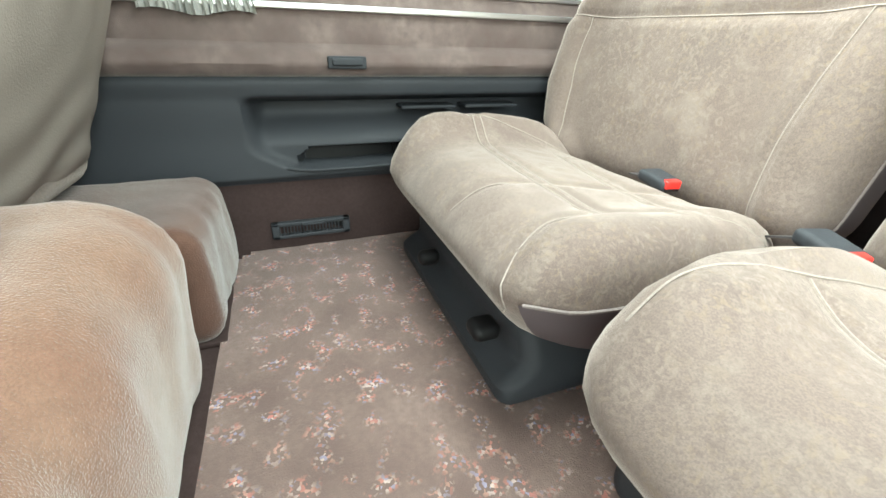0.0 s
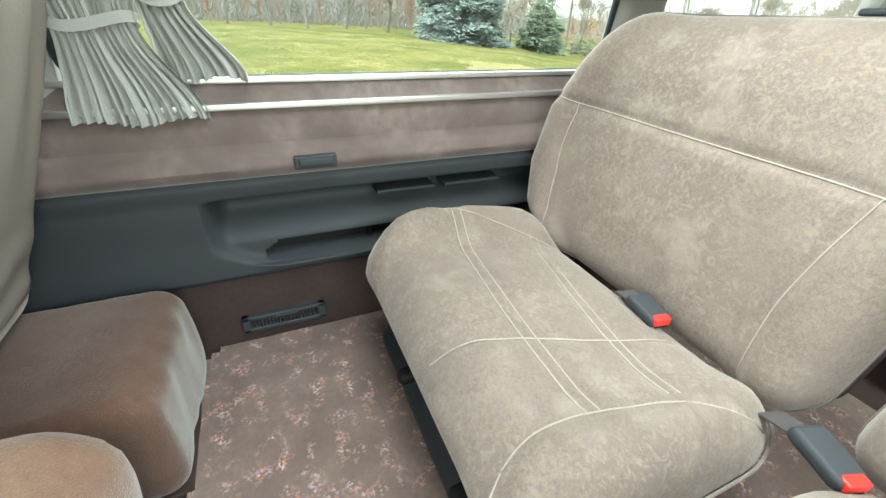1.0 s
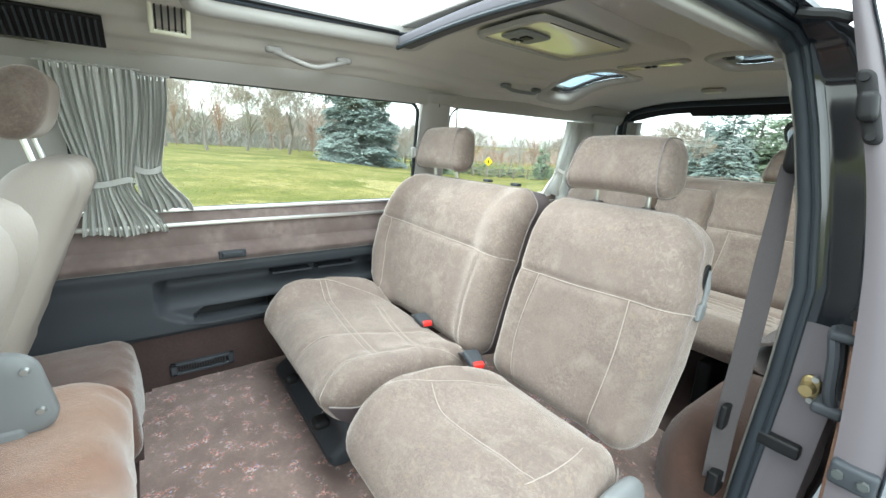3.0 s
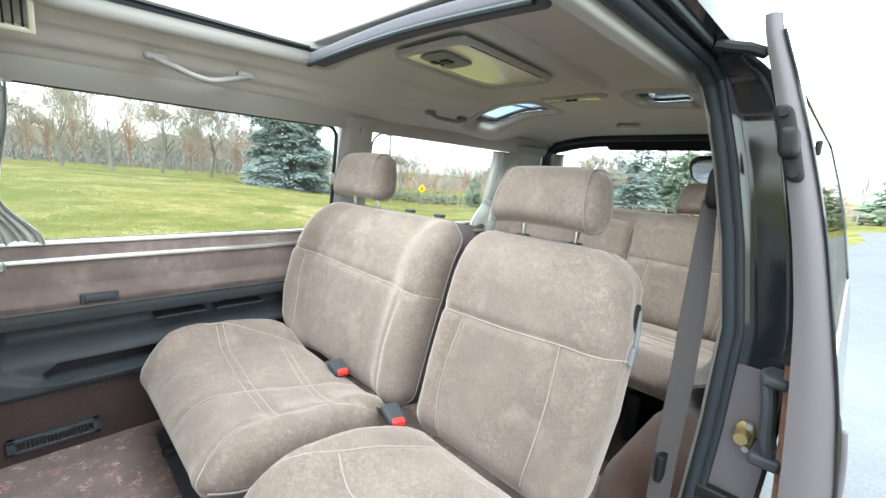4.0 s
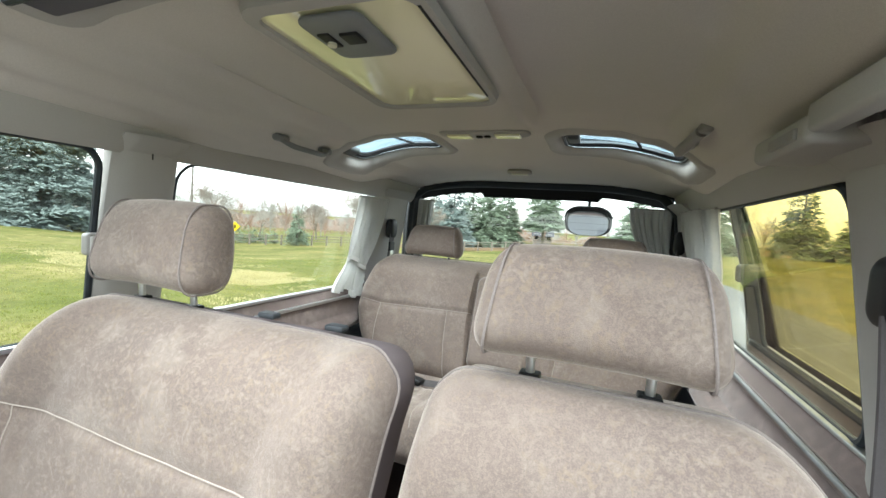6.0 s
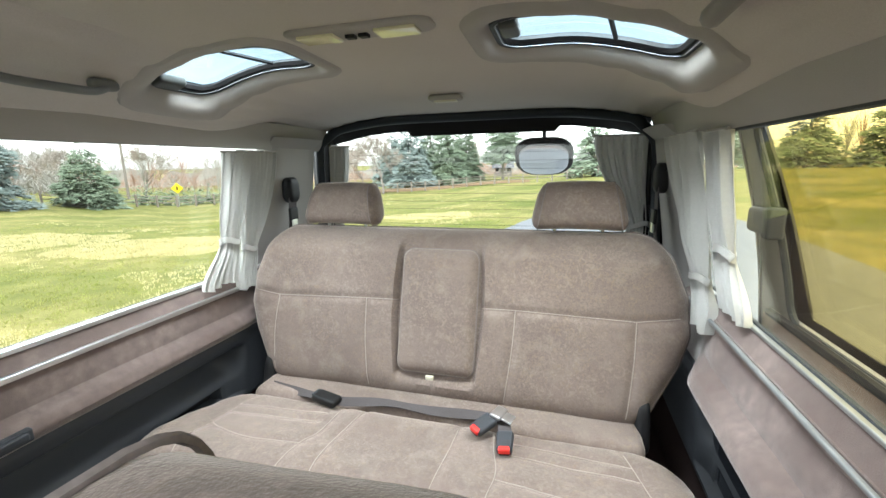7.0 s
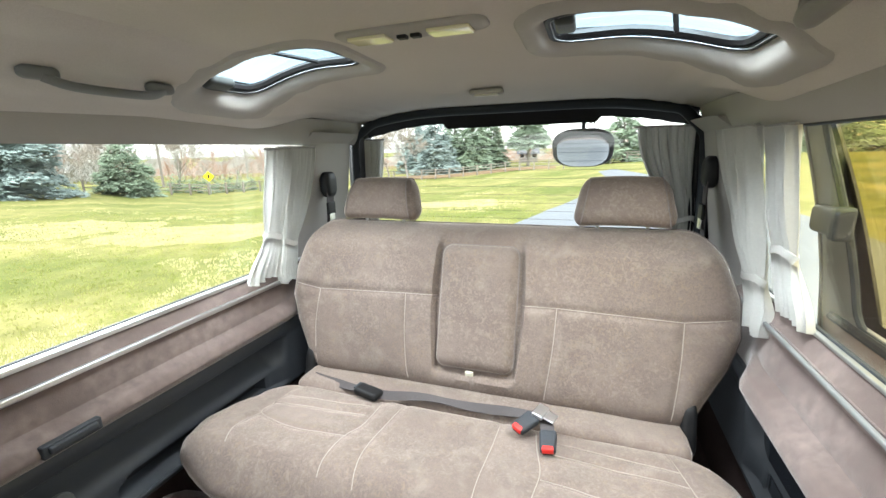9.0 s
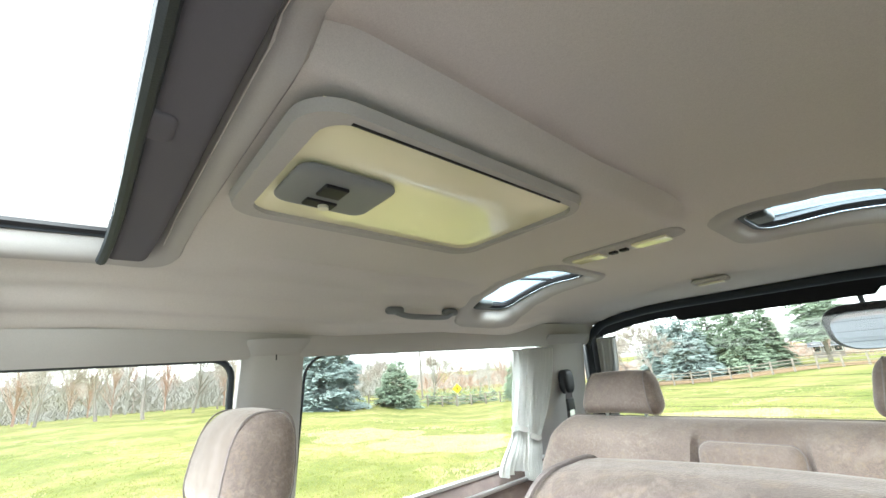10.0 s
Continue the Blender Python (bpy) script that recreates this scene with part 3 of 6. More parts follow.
part("hatch_header", sheet(header_black, 66, 6, 0.02, (0, 0.5, 1)), BLACK, wall_rear, "black header above the rear glass")
window_rear = structure("window_rear", "wide rear hatch window", "window")
pane = part("pane", block(-0.70, 0.70, REAR + 0.075, REAR + 0.080, 0.70, 1.32, 0.002), GLASS, window_rear, smooth=False)
pane.visible_shadow = False
for k in range(11):
    part("defroster_line", tube([(-0.60, REAR + 0.0735, 0.88 + 0.034 * k), (0.60, REAR + 0.0735, 0.88 + 0.034 * k)], 0.0007, 4), BLACK, window_rear)
for s in (-1, 1):
    part("window_frame", block(min(s * 0.66, s * 0.76), max(s * 0.66, s * 0.76), REAR + 0.03, REAR + 0.10, 0.70, 1.27, 0.01), BLACK, window_rear)
    part("body_corner", block(min(s * 0.69, s * 0.755), max(s * 0.69, s * 0.755), REAR + 0.03, REAR + 0.16, FLOOR - 0.2, 1.24, 0.025), PAINT, wall_rear)

# -- ceiling: one cloth surface with openings for the three roof windows --
ROOFS = {"front": (-0.43, 0.43, -0.86, -0.178), "left": (-0.575, -0.215, 0.695, 0.905), "right": (0.215, 0.575, 0.695, 0.905)}


def in_roof(x, y, grow=0.0):
    for x0, x1, y0, y1 in ROOFS.values():
        if x0 - grow < x < x1 + grow and y0 - grow < y < y1 + grow:
            return True
    return False


CX = lambda u: -0.668 + 1.336 * u
CY = lambda v: -1.5 + (REAR + 1.5) * v
ceiling = tagged(part("ceiling", sheet(lambda u, v: (CX(u), CY(v), ceiling_z(CX(u), CY(v))), 134, 160, 0.015, (0, 0, 1), lambda u, v: in_roof(CX(u), CY(v), 0.012) or (CX(u) > 0.620 and CY(v) < 0.02)), HEADLINER), "taupe cloth headliner with roof windows", "ceiling", kind="structure")


def roof_z(x, y):
    """The roof glass: level near the middle, curving down to the side."""
    return 1.403 - 0.55 * max(0.0, abs(x) - 0.34) ** 1.6


def rounded(x0, x1, y0, y1, r, n=6):
    pts = []
    for cx, cy, a0 in ((x1 - r, y1 - r, 0), (x0 + r, y1 - r, 90), (x0 + r, y0 + r, 180), (x1 - r, y0 + r, 270)):
        for k in range(n + 1):
            a = radians(a0 + 90 * k / n)
            pts.append((cx + r * math.cos(a), cy + r * math.sin(a)))
    return pts


def spread(pts, n):
    """Evenly many points along a closed outline."""
    out = []
    for i, p in enumerate(pts):
        q = pts[(i + 1) % len(pts)]
        d = math.hypot(q[0] - p[0], q[1] - p[1])
        k = max(1, round(d / n))
        out += [(p[0] + (q[0] - p[0]) * j / k, p[1] + (q[1] - p[1]) * j / k) for j in range(k)]
    return out


def roof_rim(x0, x1, y0, y1, lip):
    """The moulded surround of a roof window, from the cloth up to the glass."""
    base = spread(rounded(x0, x1, y0, y1, 0.055), 0.03)
    cx, cy = (x0 + x1) / 2, (y0 + y1) / 2
    hx, hy = (x1 - x0) / 2, (y1 - y0) / 2
    rings = []
    for grow, up in ((lip, 0.002), (lip * 0.86, -0.006), (lip * 0.5, -0.008), (lip * 0.2, -0.003), (0.0, 0.010), (-0.006, 0.030), (-0.006, 0.055)):
        ring = []
        for x, y in base:
            gx, gy = cx + (x - cx) * (hx + grow) / hx, cy + (y - cy) * (hy + grow) / hy
            if up > 0.02 and lip > 0.04:
                ring.append((gx, gy, roof_z(gx, gy) - 0.030 + 0.4 * up))
                continue
            flat = max(ceiling_z(gx, gy), 1.345 if up > 0.02 else 0.0)
            ring.append((gx, gy, flat + up))
        rings.append(ring)
    n = len(base)
    pts = [p for r in rings for p in r]
    faces = [(i * n + k, (i + 1) * n + k, (i + 1) * n + (k + 1) % n, i * n + (k + 1) % n) for i in range(len(rings) - 1) for k in range(n)]
    return pts, faces


for key, (x0, x1, y0, y1) in ROOFS.items():
    roof = structure("roof_window", "open front sunroof" if key == "front" else "tilted rear roof window with tinted glass", "sunroof")
    part("surround", roof_rim(x0, x1, y0, y1, 0.036 if key == "front" else 0.05), GREY_TRIM, roof, "pale grey moulded surround")
    seal = [(x, y, max(ceiling_z(x, y), 1.345) + 0.028 if key == "front" else roof_z(x, y) - 0.014) for x, y in spread(rounded(x0 + 0.006, x1 - 0.006, y0 + 0.006, y1 - 0.006, 0.05), 0.03)]
    part("rubber_seal", tube(seal, 0.007, 6, True), RUBBER, roof)
    if key == "front":
        part("sliding_panel_edge", block(x0 - 0.02, x1 + 0.02, y1 - 0.055, y1 + 0.02, 1.425, 1.440, 0.006, (6, 1, 1)), GREY_TRIM, roof, "grey edge of the opened sunroof panel")
        part("sunshade_edge", block(x0 + 0.01, x1 - 0.01, y1 - 0.062, y1 - 0.004, 1.376, 1.414, 0.013, (12, 2, 2), lambda x, y, z: (x, y - 0.012 * (x / 0.43) ** 4, z - 0.022 * (x / 0.43) ** 2)), SHADE_CLOTH, roof, "dark padded edge of the sunshade")
        part("shade_seal", tube([(x, y1 - 0.064 - 0.012 * (x / 0.43) ** 4, 1.374 - 0.022 * (x / 0.43) ** 2) for x in [x0 + 0.015 + 0.0415 * k for k in range(21)]], 0.0075, 8), RUBBER, roof, "black seal under the shade")
        part("glass_edge", block(x0 + 0.015, x1 - 0.015, y1 - 0.040, y1 + 0.01, 1.416, 1.421, 0.002, (10, 1, 1), lambda x, y, z: (x, y - 0.012 * (x / 0.43) ** 4, z - 0.022 * (x / 0.43) ** 2)), CHROME, roof, "pale front edge of the sliding glass")
        part("shade_grip", rbox((0.05, 0.030, 0.010), (0.012, 0.010, 0.004), (2, 2, 1), lambda p, q, r: (p + 0.01, q + y1 - 0.052, r + 1.376)), SHADE_CLOTH, roof, "small grey shade grip")
        part("track", tube([(x1 - 0.012, y0 + 0.04, 1.402), (x1 - 0.012, y1 - 0.07, 1.405)], 0.007, 6), BLACK, roof)
        part("track", tube([(x0 + 0.012, y0 + 0.04, 1.402), (x0 + 0.012, y1 - 0.07, 1.405)], 0.007, 6), BLACK, roof)
    if key != "front":
        frame_pts = [(x, y, roof_z(x, y) - 0.006) for x, y in spread(rounded(x0 + 0.012, x1 - 0.012, y0 + 0.012, y1 - 0.012, 0.045), 0.03)]
        part("glass_frame", tube(frame_pts, 0.009, 6, True), BLACK, roof, "black frame of the roof glass")
        # The highlight below the seal is built as a thin metal line.
        part("highlight_bead", tube([(x, y - 0.004, z - 0.014) for x, y, z in frame_pts], 0.0010, 6, True), RAIL_METAL, roof, "thin metal line standing in for the highlight below the seal")
        g = part("pane", sheet(lambda u, v: (x0 + (x1 - x0) * u, y0 + (y1 - y0) * v, roof_z(x0 + (x1 - x0) * u, y0 + (y1 - y0) * v)), 12, 4, 0.004, (0, 0, 1)), ROOF_GLASS, roof)
        g.visible_shadow = False
        part("catch", block(x0 + 0.02, x0 + 0.055, y0 + 0.02, y0 + 0.09, -0.008, 0.014, 0.008, (2, 2, 1), lambda x, y, z: (x, y, roof_z(x, y) - 0.022 + z)), SEAT_PANEL, roof, "grey catch of the roof glass")
        part("brace", tube([(x0 + 0.20, y0 + 0.02, roof_z(x0 + 0.20, y0) - 0.008), (x0 + 0.23, y1 - 0.03, roof_z(x0 + 0.23, y1) - 0.008)], 0.005, 6), BLACK, roof)

# -- outer roof skin --
roof_skin = tagged(part("roof_skin", sheet(lambda u, v: (-0.682 + 1.364 * u, FRONT + (REAR + 0.15 - FRONT) * v, 1.440 - 0.145 * abs(2 * u - 1) ** 4), 64, 76, 0.012, (0, 0, 1), lambda u, v: in_roof(-0.682 + 1.364 * u, FRONT + (REAR + 0.15 - FRONT) * v, 0.02) or in_roof(-0.682 + 1.364 * u, FRONT + (REAR + 0.15 - FRONT) * v - 0.14, 0.02)), PAINT), "black painted van roof", "roof", kind="structure")

# -- front end, behind the camera: bulkhead below and a windscreen opening --
wall_front = structure("wall_front", "front cabin end with dashboard", "wall")
part("dashboard", block(-0.78, 0.78, FRONT, FRONT + 0.35, FLOOR, 0.72, 0.05, (4, 2, 4)), PLASTIC, wall_front)
for s in (-1, 1):
    part("windscreen_pillar", block(min(s * 0.70, s * 0.80), max(s * 0.70, s * 0.80), FRONT, FRONT + 0.1, 0.6, 1.42, 0.02), GREY_TRIM, wall_front)
    part("front_door", block(min(s * 0.76, s * 0.84), max(s * 0.76, s * 0.84), FRONT, -1.45, FLOOR - 0.2, 0.72, 0.02), MAUVE, wall_front)
part("front_roof", sheet(lambda u, v: (-0.682 + 1.364 * u, FRONT + (-1.48 - FRONT) * v, 1.36 - 0.1 * abs(2 * u - 1) ** 4), 12, 6, 0.015, (0, 0, 1)), HEADLINER, wall_front)
part("left_outer_skin", block(-0.86, -0.832, FRONT, REAR + 0.1, FLOOR - 0.25, 0.755, 0.02, (1, 8, 2)), PAINT, wall_left)

# -- the sliding door's opening: rubber seal and painted pillar --
door_opening = structure("door_opening", "black painted sliding door opening with rubber seal", "door frame")
EDGE = [(0.725, 0.000, 0.12), (0.732, 0.000, 0.34), (0.745, 0.000, 0.60), (0.748, 0.000, 0.80), (0.722, 0.000, 0.96), (0.690, -0.002, 1.10), (0.666, -0.006, 1.185), (0.650, -0.020, 1.236), (0.640, -0.055, 1.258), (0.634, -0.12, 1.264), (0.630, -0.45, 1.266), (0.630, -0.90, 1.266), (0.630, -1.40, 1.262)]


def finer(path, k=5):
    out = []
    for a, b in zip(path, path[1:]):
        out += [tuple(p + (q - p) * i / k for p, q in zip(a, b)) for i in range(k)]
    return out + [path[-1]]


part("rubber_seal", tube(finer(EDGE, 4), 0.013, 10), RUBBER, door_opening, "ribbed black rubber door seal")
part("rubber_rib", tube([(x + 0.016, y - 0.004, z + (0.006 if z > 1.2 else 0.0)) for x, y, z in finer(EDGE, 4)], 0.007, 8), RUBBER, door_opening, "outer rib of the door seal")
part("rubber_lip", tube([(x - 0.012, y + 0.022 if z < 1.15 else y, z + (0.0 if z < 1.15 else 0.012)) for x, y, z in finer(EDGE, 4)], 0.010, 8), DOOR_FRAME, door_opening, "grey inner seal lip")


def painted(u, v):
    k = u * (len(EDGE) - 1)
    i = min(int(k), len(EDGE) - 2)
    a, b = Vector(EDGE[i]), Vector(EDGE[i + 1])
    p = a + (b - a) * (k - i)
    top = smooth01(0.50, 0.68, u)
    step = 0.006 * smooth01(0.05, 0.2, v) + 0.03 * smooth01(0.9, 1.0, v) * (1 - top)
    out = (0.088 - 0.046 * top) * v
    return p.x + 0.012 + out, p.y + (0.012 + step) * (1 - top) - 0.004, p.z + (0.008 + 0.6 * step + 0.2 * out) * top


part("painted_pillar", sheet(lambda u, v: painted(0.2225 + 0.7775 * u, v), 50, 12, 0.015, (0, 0.6, 0.5)), PAINT, door_opening, "glossy black painted door pillar")
part("pillar_foot", sheet(lambda u, v: painted(0.2225 * u, v), 14, 12, 0.03, (0, 0.6, 0.5)), MAUVE, door_opening, "grey-mauve painted lower pillar")
part("guide_rail", block(0.664, 0.672, -1.3, -0.05, 1.272, 1.282, 0.003, (1, 6, 1)), RUBBER, door_opening, "dark guide rail above the door opening")
part("header_cover", block(0.588, 0.618, -1.35, 0.10, 1.244, 1.285, 0.008, (1, 10, 1)), GREY_TRIM, door_opening, "warm grey strip along the headliner edge")
part("corner_patch", block(0.658, 0.684, 0.012, 0.026, 1.215, 1.262, 0.004), MAUVE, door_opening, "grey unpainted patch at the pillar head")
part("door_sill", block(0.68, 0.84, -1.34, 0.02, FLOOR - 0.10, FLOOR + 0.004, 0.012, (2, 8, 1)), PLASTIC, door_opening, "charcoal plastic step sill")
part("outer_skin", block(0.757, 0.772, 0.06, REAR + 0.1, FLOOR - 0.25, 0.78, 0.02, (1, 6, 2)), PAINT, door_opening)
striker = part("striker_plate", rbox((0.030, 0.012, 0.050), (0.012, 0.003, 0.014), (2, 1, 2), lambda p, q, r: (p + 0.800, q + 0.004, r + 0.607)), BRASS, door_opening, "yellow zinc striker plate")
part("striker_bolt", tube([(0.798, -0.022, 0.607), (0.798, 0.0, 0.607)], [0.011, 0.014], 12), BRASS, striker)
for z in (0.585, 0.63):
    part("screw", tube([(0.806, -0.010, z), (0.806, 0.0, z)], 0.006, 8), DULL_METAL, striker)
part("pillar_outer_skin", sheet(lambda u, v: (-side_x(0.76 + 0.48 * v) + 0.034, 0.035 + 0.22 * u, 0.76 + 0.48 * v), 3, 10, 0.006, (1, 0, 0)), PAINT, door_opening, "glossy black outer pillar skin")
part("lower_bracket", block(0.742, 0.815, -0.012, 0.012, 0.448, 0.478, 0.006), BLACK, door_opening)

# -- the sliding door, pushed back along the outside --
sliding_door = thing("sliding_door", "open sliding door pushed back, with amber tinted window", "car door")
DY0, DY1 = -0.09, 1.11


DOOR_IN = [(-0.05, 0.874), (0.30, 0.878), (0.56, 0.868), (0.72, 0.854), (0.875, 0.836), (1.0, 0.812), (1.107, 0.784), (1.243, 0.745), (1.31, 0.725)]
DOOR_OUT = [(-0.05, 0.930), (0.30, 0.937), (0.60, 0.928), (0.75, 0.905), (0.886, 0.875), (1.0, 0.849), (1.107, 0.818), (1.243, 0.772), (1.31, 0.744)]
DZ0, DZ1 = -0.03, 1.315


def door_x(table, z):
    return (line_at(table, z - 0.03) + line_at(table, z) + line_at(table, z + 0.03)) / 3


def door_layer(table, shift, thick):
    """One skin of the door, with the opening for its glass."""
    def at(u, v):
        return DY0 + (DY1 - DY0) * u, DZ0 + (DZ1 - DZ0) * v
    front, back = DY0 + 0.075, DY1 - 0.14
    def fn(u, v):
        y, z = at(u, v)
        lean = line_at([(DY0, 0.0), (front, 0.10 * max(0.0, z - 0.95)), (back, 0.15 * max(0.0, z - 0.82)), (DY1, 0.0)], y)
        return door_x(table, z) + shift, y + lean, z
    return sheet(fn, 62, 60, thick, (1, 0, 0), lambda u, v: front < at(u, v)[0] < back and 0.790 < at(u, v)[1] < 1.235)


part("door_panel", door_layer(DOOR_IN, 0.004, 0.010), DOOR_FRAME, sliding_door, "grey-mauve inner door panel")
part("outer_panel", door_layer(DOOR_OUT, -0.006, 0.006), PAINT, sliding_door, "glossy black outer door skin")


def edge_face(y, towards):
    return sheet(lambda u, v: (door_x(DOOR_IN, DZ0 + (DZ1 - DZ0) * v) * (1 - u) + door_x(DOOR_OUT, DZ0 + (DZ1 - DZ0) * v) * u - 0.001, y - towards * 0.006 * math.sin(math.pi * u), DZ0 + (DZ1 - DZ0) * v), 5, 50, 0.008, (0, towards, 0))


part("front_edge", edge_face(DY0 - 0.002, 1), MAUVE, sliding_door, "grey-mauve painted front edge of the door")
part("rear_edge", edge_face(DY1 + 0.002, -1), MAUVE, sliding_door)
part("top_edge", sheet(lambda u, v: (0.727 + 0.016 * u, DY0 + (DY1 - DY0) * v, DZ1 - 0.003), 2, 10, 0.006, (0, 0, -1)), MAUVE, sliding_door)
part("skin_fold", tube([(door_x(DOOR_OUT, z) + 0.001, DY0 - 0.004, z) for z in [DZ0 + 0.03 * k for k in range(45)]], 0.0025, 6), PAINT, sliding_door)
handle = part("outer_handle", rbox((0.010, 0.046, 0.165), (0.004, 0.014, 0.02), (2, 2, 6), lambda p, q, r: (p + door_x(DOOR_OUT, 0.61 + r) - 0.001, q + DY0 + 0.11, r + 0.61)), BLACK, sliding_door, "black outer door handle recess")
part("handle_grip", rbox((0.012, 0.018, 0.130), 0.005, (2, 2, 6), lambda p, q, r: (p + door_x(DOOR_OUT, 0.61 + r) + 0.006, q + DY0 + 0.11, r + 0.61)), MAUVE, handle)
part("door_trim", sheet(lambda u, v: (door_x(DOOR_IN, 0.08 + 0.700 * v) - 0.012 - 0.010 * math.sin(math.pi * v) * math.sin(math.pi * u), DY0 + 0.05 + (DY1 - DY0 - 0.10) * u, 0.08 + 0.700 * v), 24, 16, 0.012, (1, 0, 0)), TOWEL, sliding_door, "tan velour door trim")
part("trim_cap", tube([(door_x(DOOR_IN, 0.788) - 0.006, DY0 + 0.03 + 0.1 * k, 0.788) for k in range(12)], 0.010, 8), BLACK, sliding_door, "black window sill moulding")
g = part("door_glass", sheet(lambda u, v: (door_x(DOOR_OUT, 0.77 + 0.48 * v) - 0.007, DY0 + 0.065 + (DY1 - DY0 - 0.15) * u, 0.77 + 0.48 * v), 4, 10, 0.004, (1, 0, 0)), AMBER, sliding_door, "amber tinted door glass")
g.visible_shadow = False
rim = [(door_x(DOOR_IN, z) + 0.004, y + (0.10 * max(0.0, z - 0.95) if y < 0.5 else 0.15 * max(0.0, z - 0.82)), z) for y, z in spread(rounded(DY0 + 0.070, DY1 - 0.14, 0.790, 1.235, 0.05), 0.03)]
part("window_gasket", tube(rim, 0.007, 8, True), RUBBER, sliding_door, "black gasket round the door glass")


def on_edge(k, z, proud=0.0):
    """A place on the door's front edge: k from its inner to its outer side."""
    return door_x(DOOR_IN, z) * (1 - k) + door_x(DOOR_OUT, z) * k, DY0 - 0.008 - proud, z


latch = part("latch", rbox((0.024, 0.010, 0.112), (0.010, 0.003, 0.012), (2, 1, 6), lambda p, q, r: (p + on_edge(0.28, 1.124 + r)[0], q + DY0 - 0.010, r + 1.124)), BLACK, sliding_door, "black door latch plate")
part("latch_case", rbox((0.026, 0.024, 0.046), (0.009, 0.008, 0.012), (2, 2, 3), lambda p, q, r: (p + on_edge(0.28, 1.124)[0] - 0.15 * r, q + DY0 - 0.020, r + 1.124)), BLACK, latch)
for z in (1.080, 1.168):
    x, y, _ = on_edge(0.28, z)
    part("latch_bolt", tube([(x, y - 0.014, z), (x, y, z)], [0.0065, 0.0075], 10), BLACK, latch)
hinge = part("roller_bracket", block(0.868, 0.928, DY0 - 0.022, DY0 + 0.01, 0.50, 0.545, 0.008), PLASTIC, sliding_door, "grey roller bracket")
for k in (0.0, 0.032):
    part("bolt_head", tube([(0.881 + k, DY0 - 0.030, 0.525), (0.881 + k, DY0 - 0.01, 0.525)], 0.008, 6), SEAT_PANEL, hinge)
catch_box = part("catch_box", rbox((0.030, 0.115, 0.060), (0.010, 0.014, 0.014), (2, 3, 2), lambda p, q, r: (p + door_x(DOOR_IN, 1.0) - 0.012, q + 1.03, r + 1.005)), BLACK, sliding_door, "black catch box on the rear door pillar")
part("catch_rim", rbox((0.036, 0.030, 0.070), 0.008, (2, 1, 2), lambda p, q, r: (p + door_x(DOOR_IN, 1.0) - 0.012, q + 0.985, r + 1.005)), PLASTIC, catch_box)
grab = part("inner_pull", loop_bar([(door_x(DOOR_IN, 0.66) - 0.030 - 0.014 * math.sin(a), DY0 + 0.070 + 0.026 * math.copysign(abs(math.cos(a)) ** 0.6, math.cos(a)), 0.668 + 0.074 * math.copysign(abs(math.sin(a)) ** 0.6, math.sin(a))) for a in [math.pi * k / 14 for k in range(28)]], 0.0095, 8), PLASTIC, sliding_door, "dark grey inner door pull")
part("pull_bracket", block(door_x(DOOR_IN, 0.6) - 0.050, door_x(DOOR_IN, 0.6) - 0.004, DY0 + 0.035, DY0 + 0.105, 0.585, 0.606, 0.007), PLASTIC, grab)
part("pull_bracket", block(door_x(DOOR_IN, 0.74) - 0.040, door_x(DOOR_IN, 0.74) - 0.004, DY0 + 0.035, DY0 + 0.105, 0.730, 0.748, 0.007), PLASTIC, grab)
part("edge_drain", rbox((0.008, 0.008, 0.022), 0.003, (1, 1, 2), lambda p, q, r: (p + door_x(DOOR_OUT, 1.12) + 0.006, q + DY0 + 0.02, r + 1.12)), BLACK, sliding_door)
part("roller_arm", tube([(0.735, DY0 + 0.01, 1.262), (0.715, DY0 - 0.01, 1.268), (0.690, DY0 - 0.02, 1.272), (0.672, DY0 - 0.03, 1.276)], 0.009, 8), BLACK, sliding_door, "metal roller arm at the door's top edge")

# ---- upholstery ----


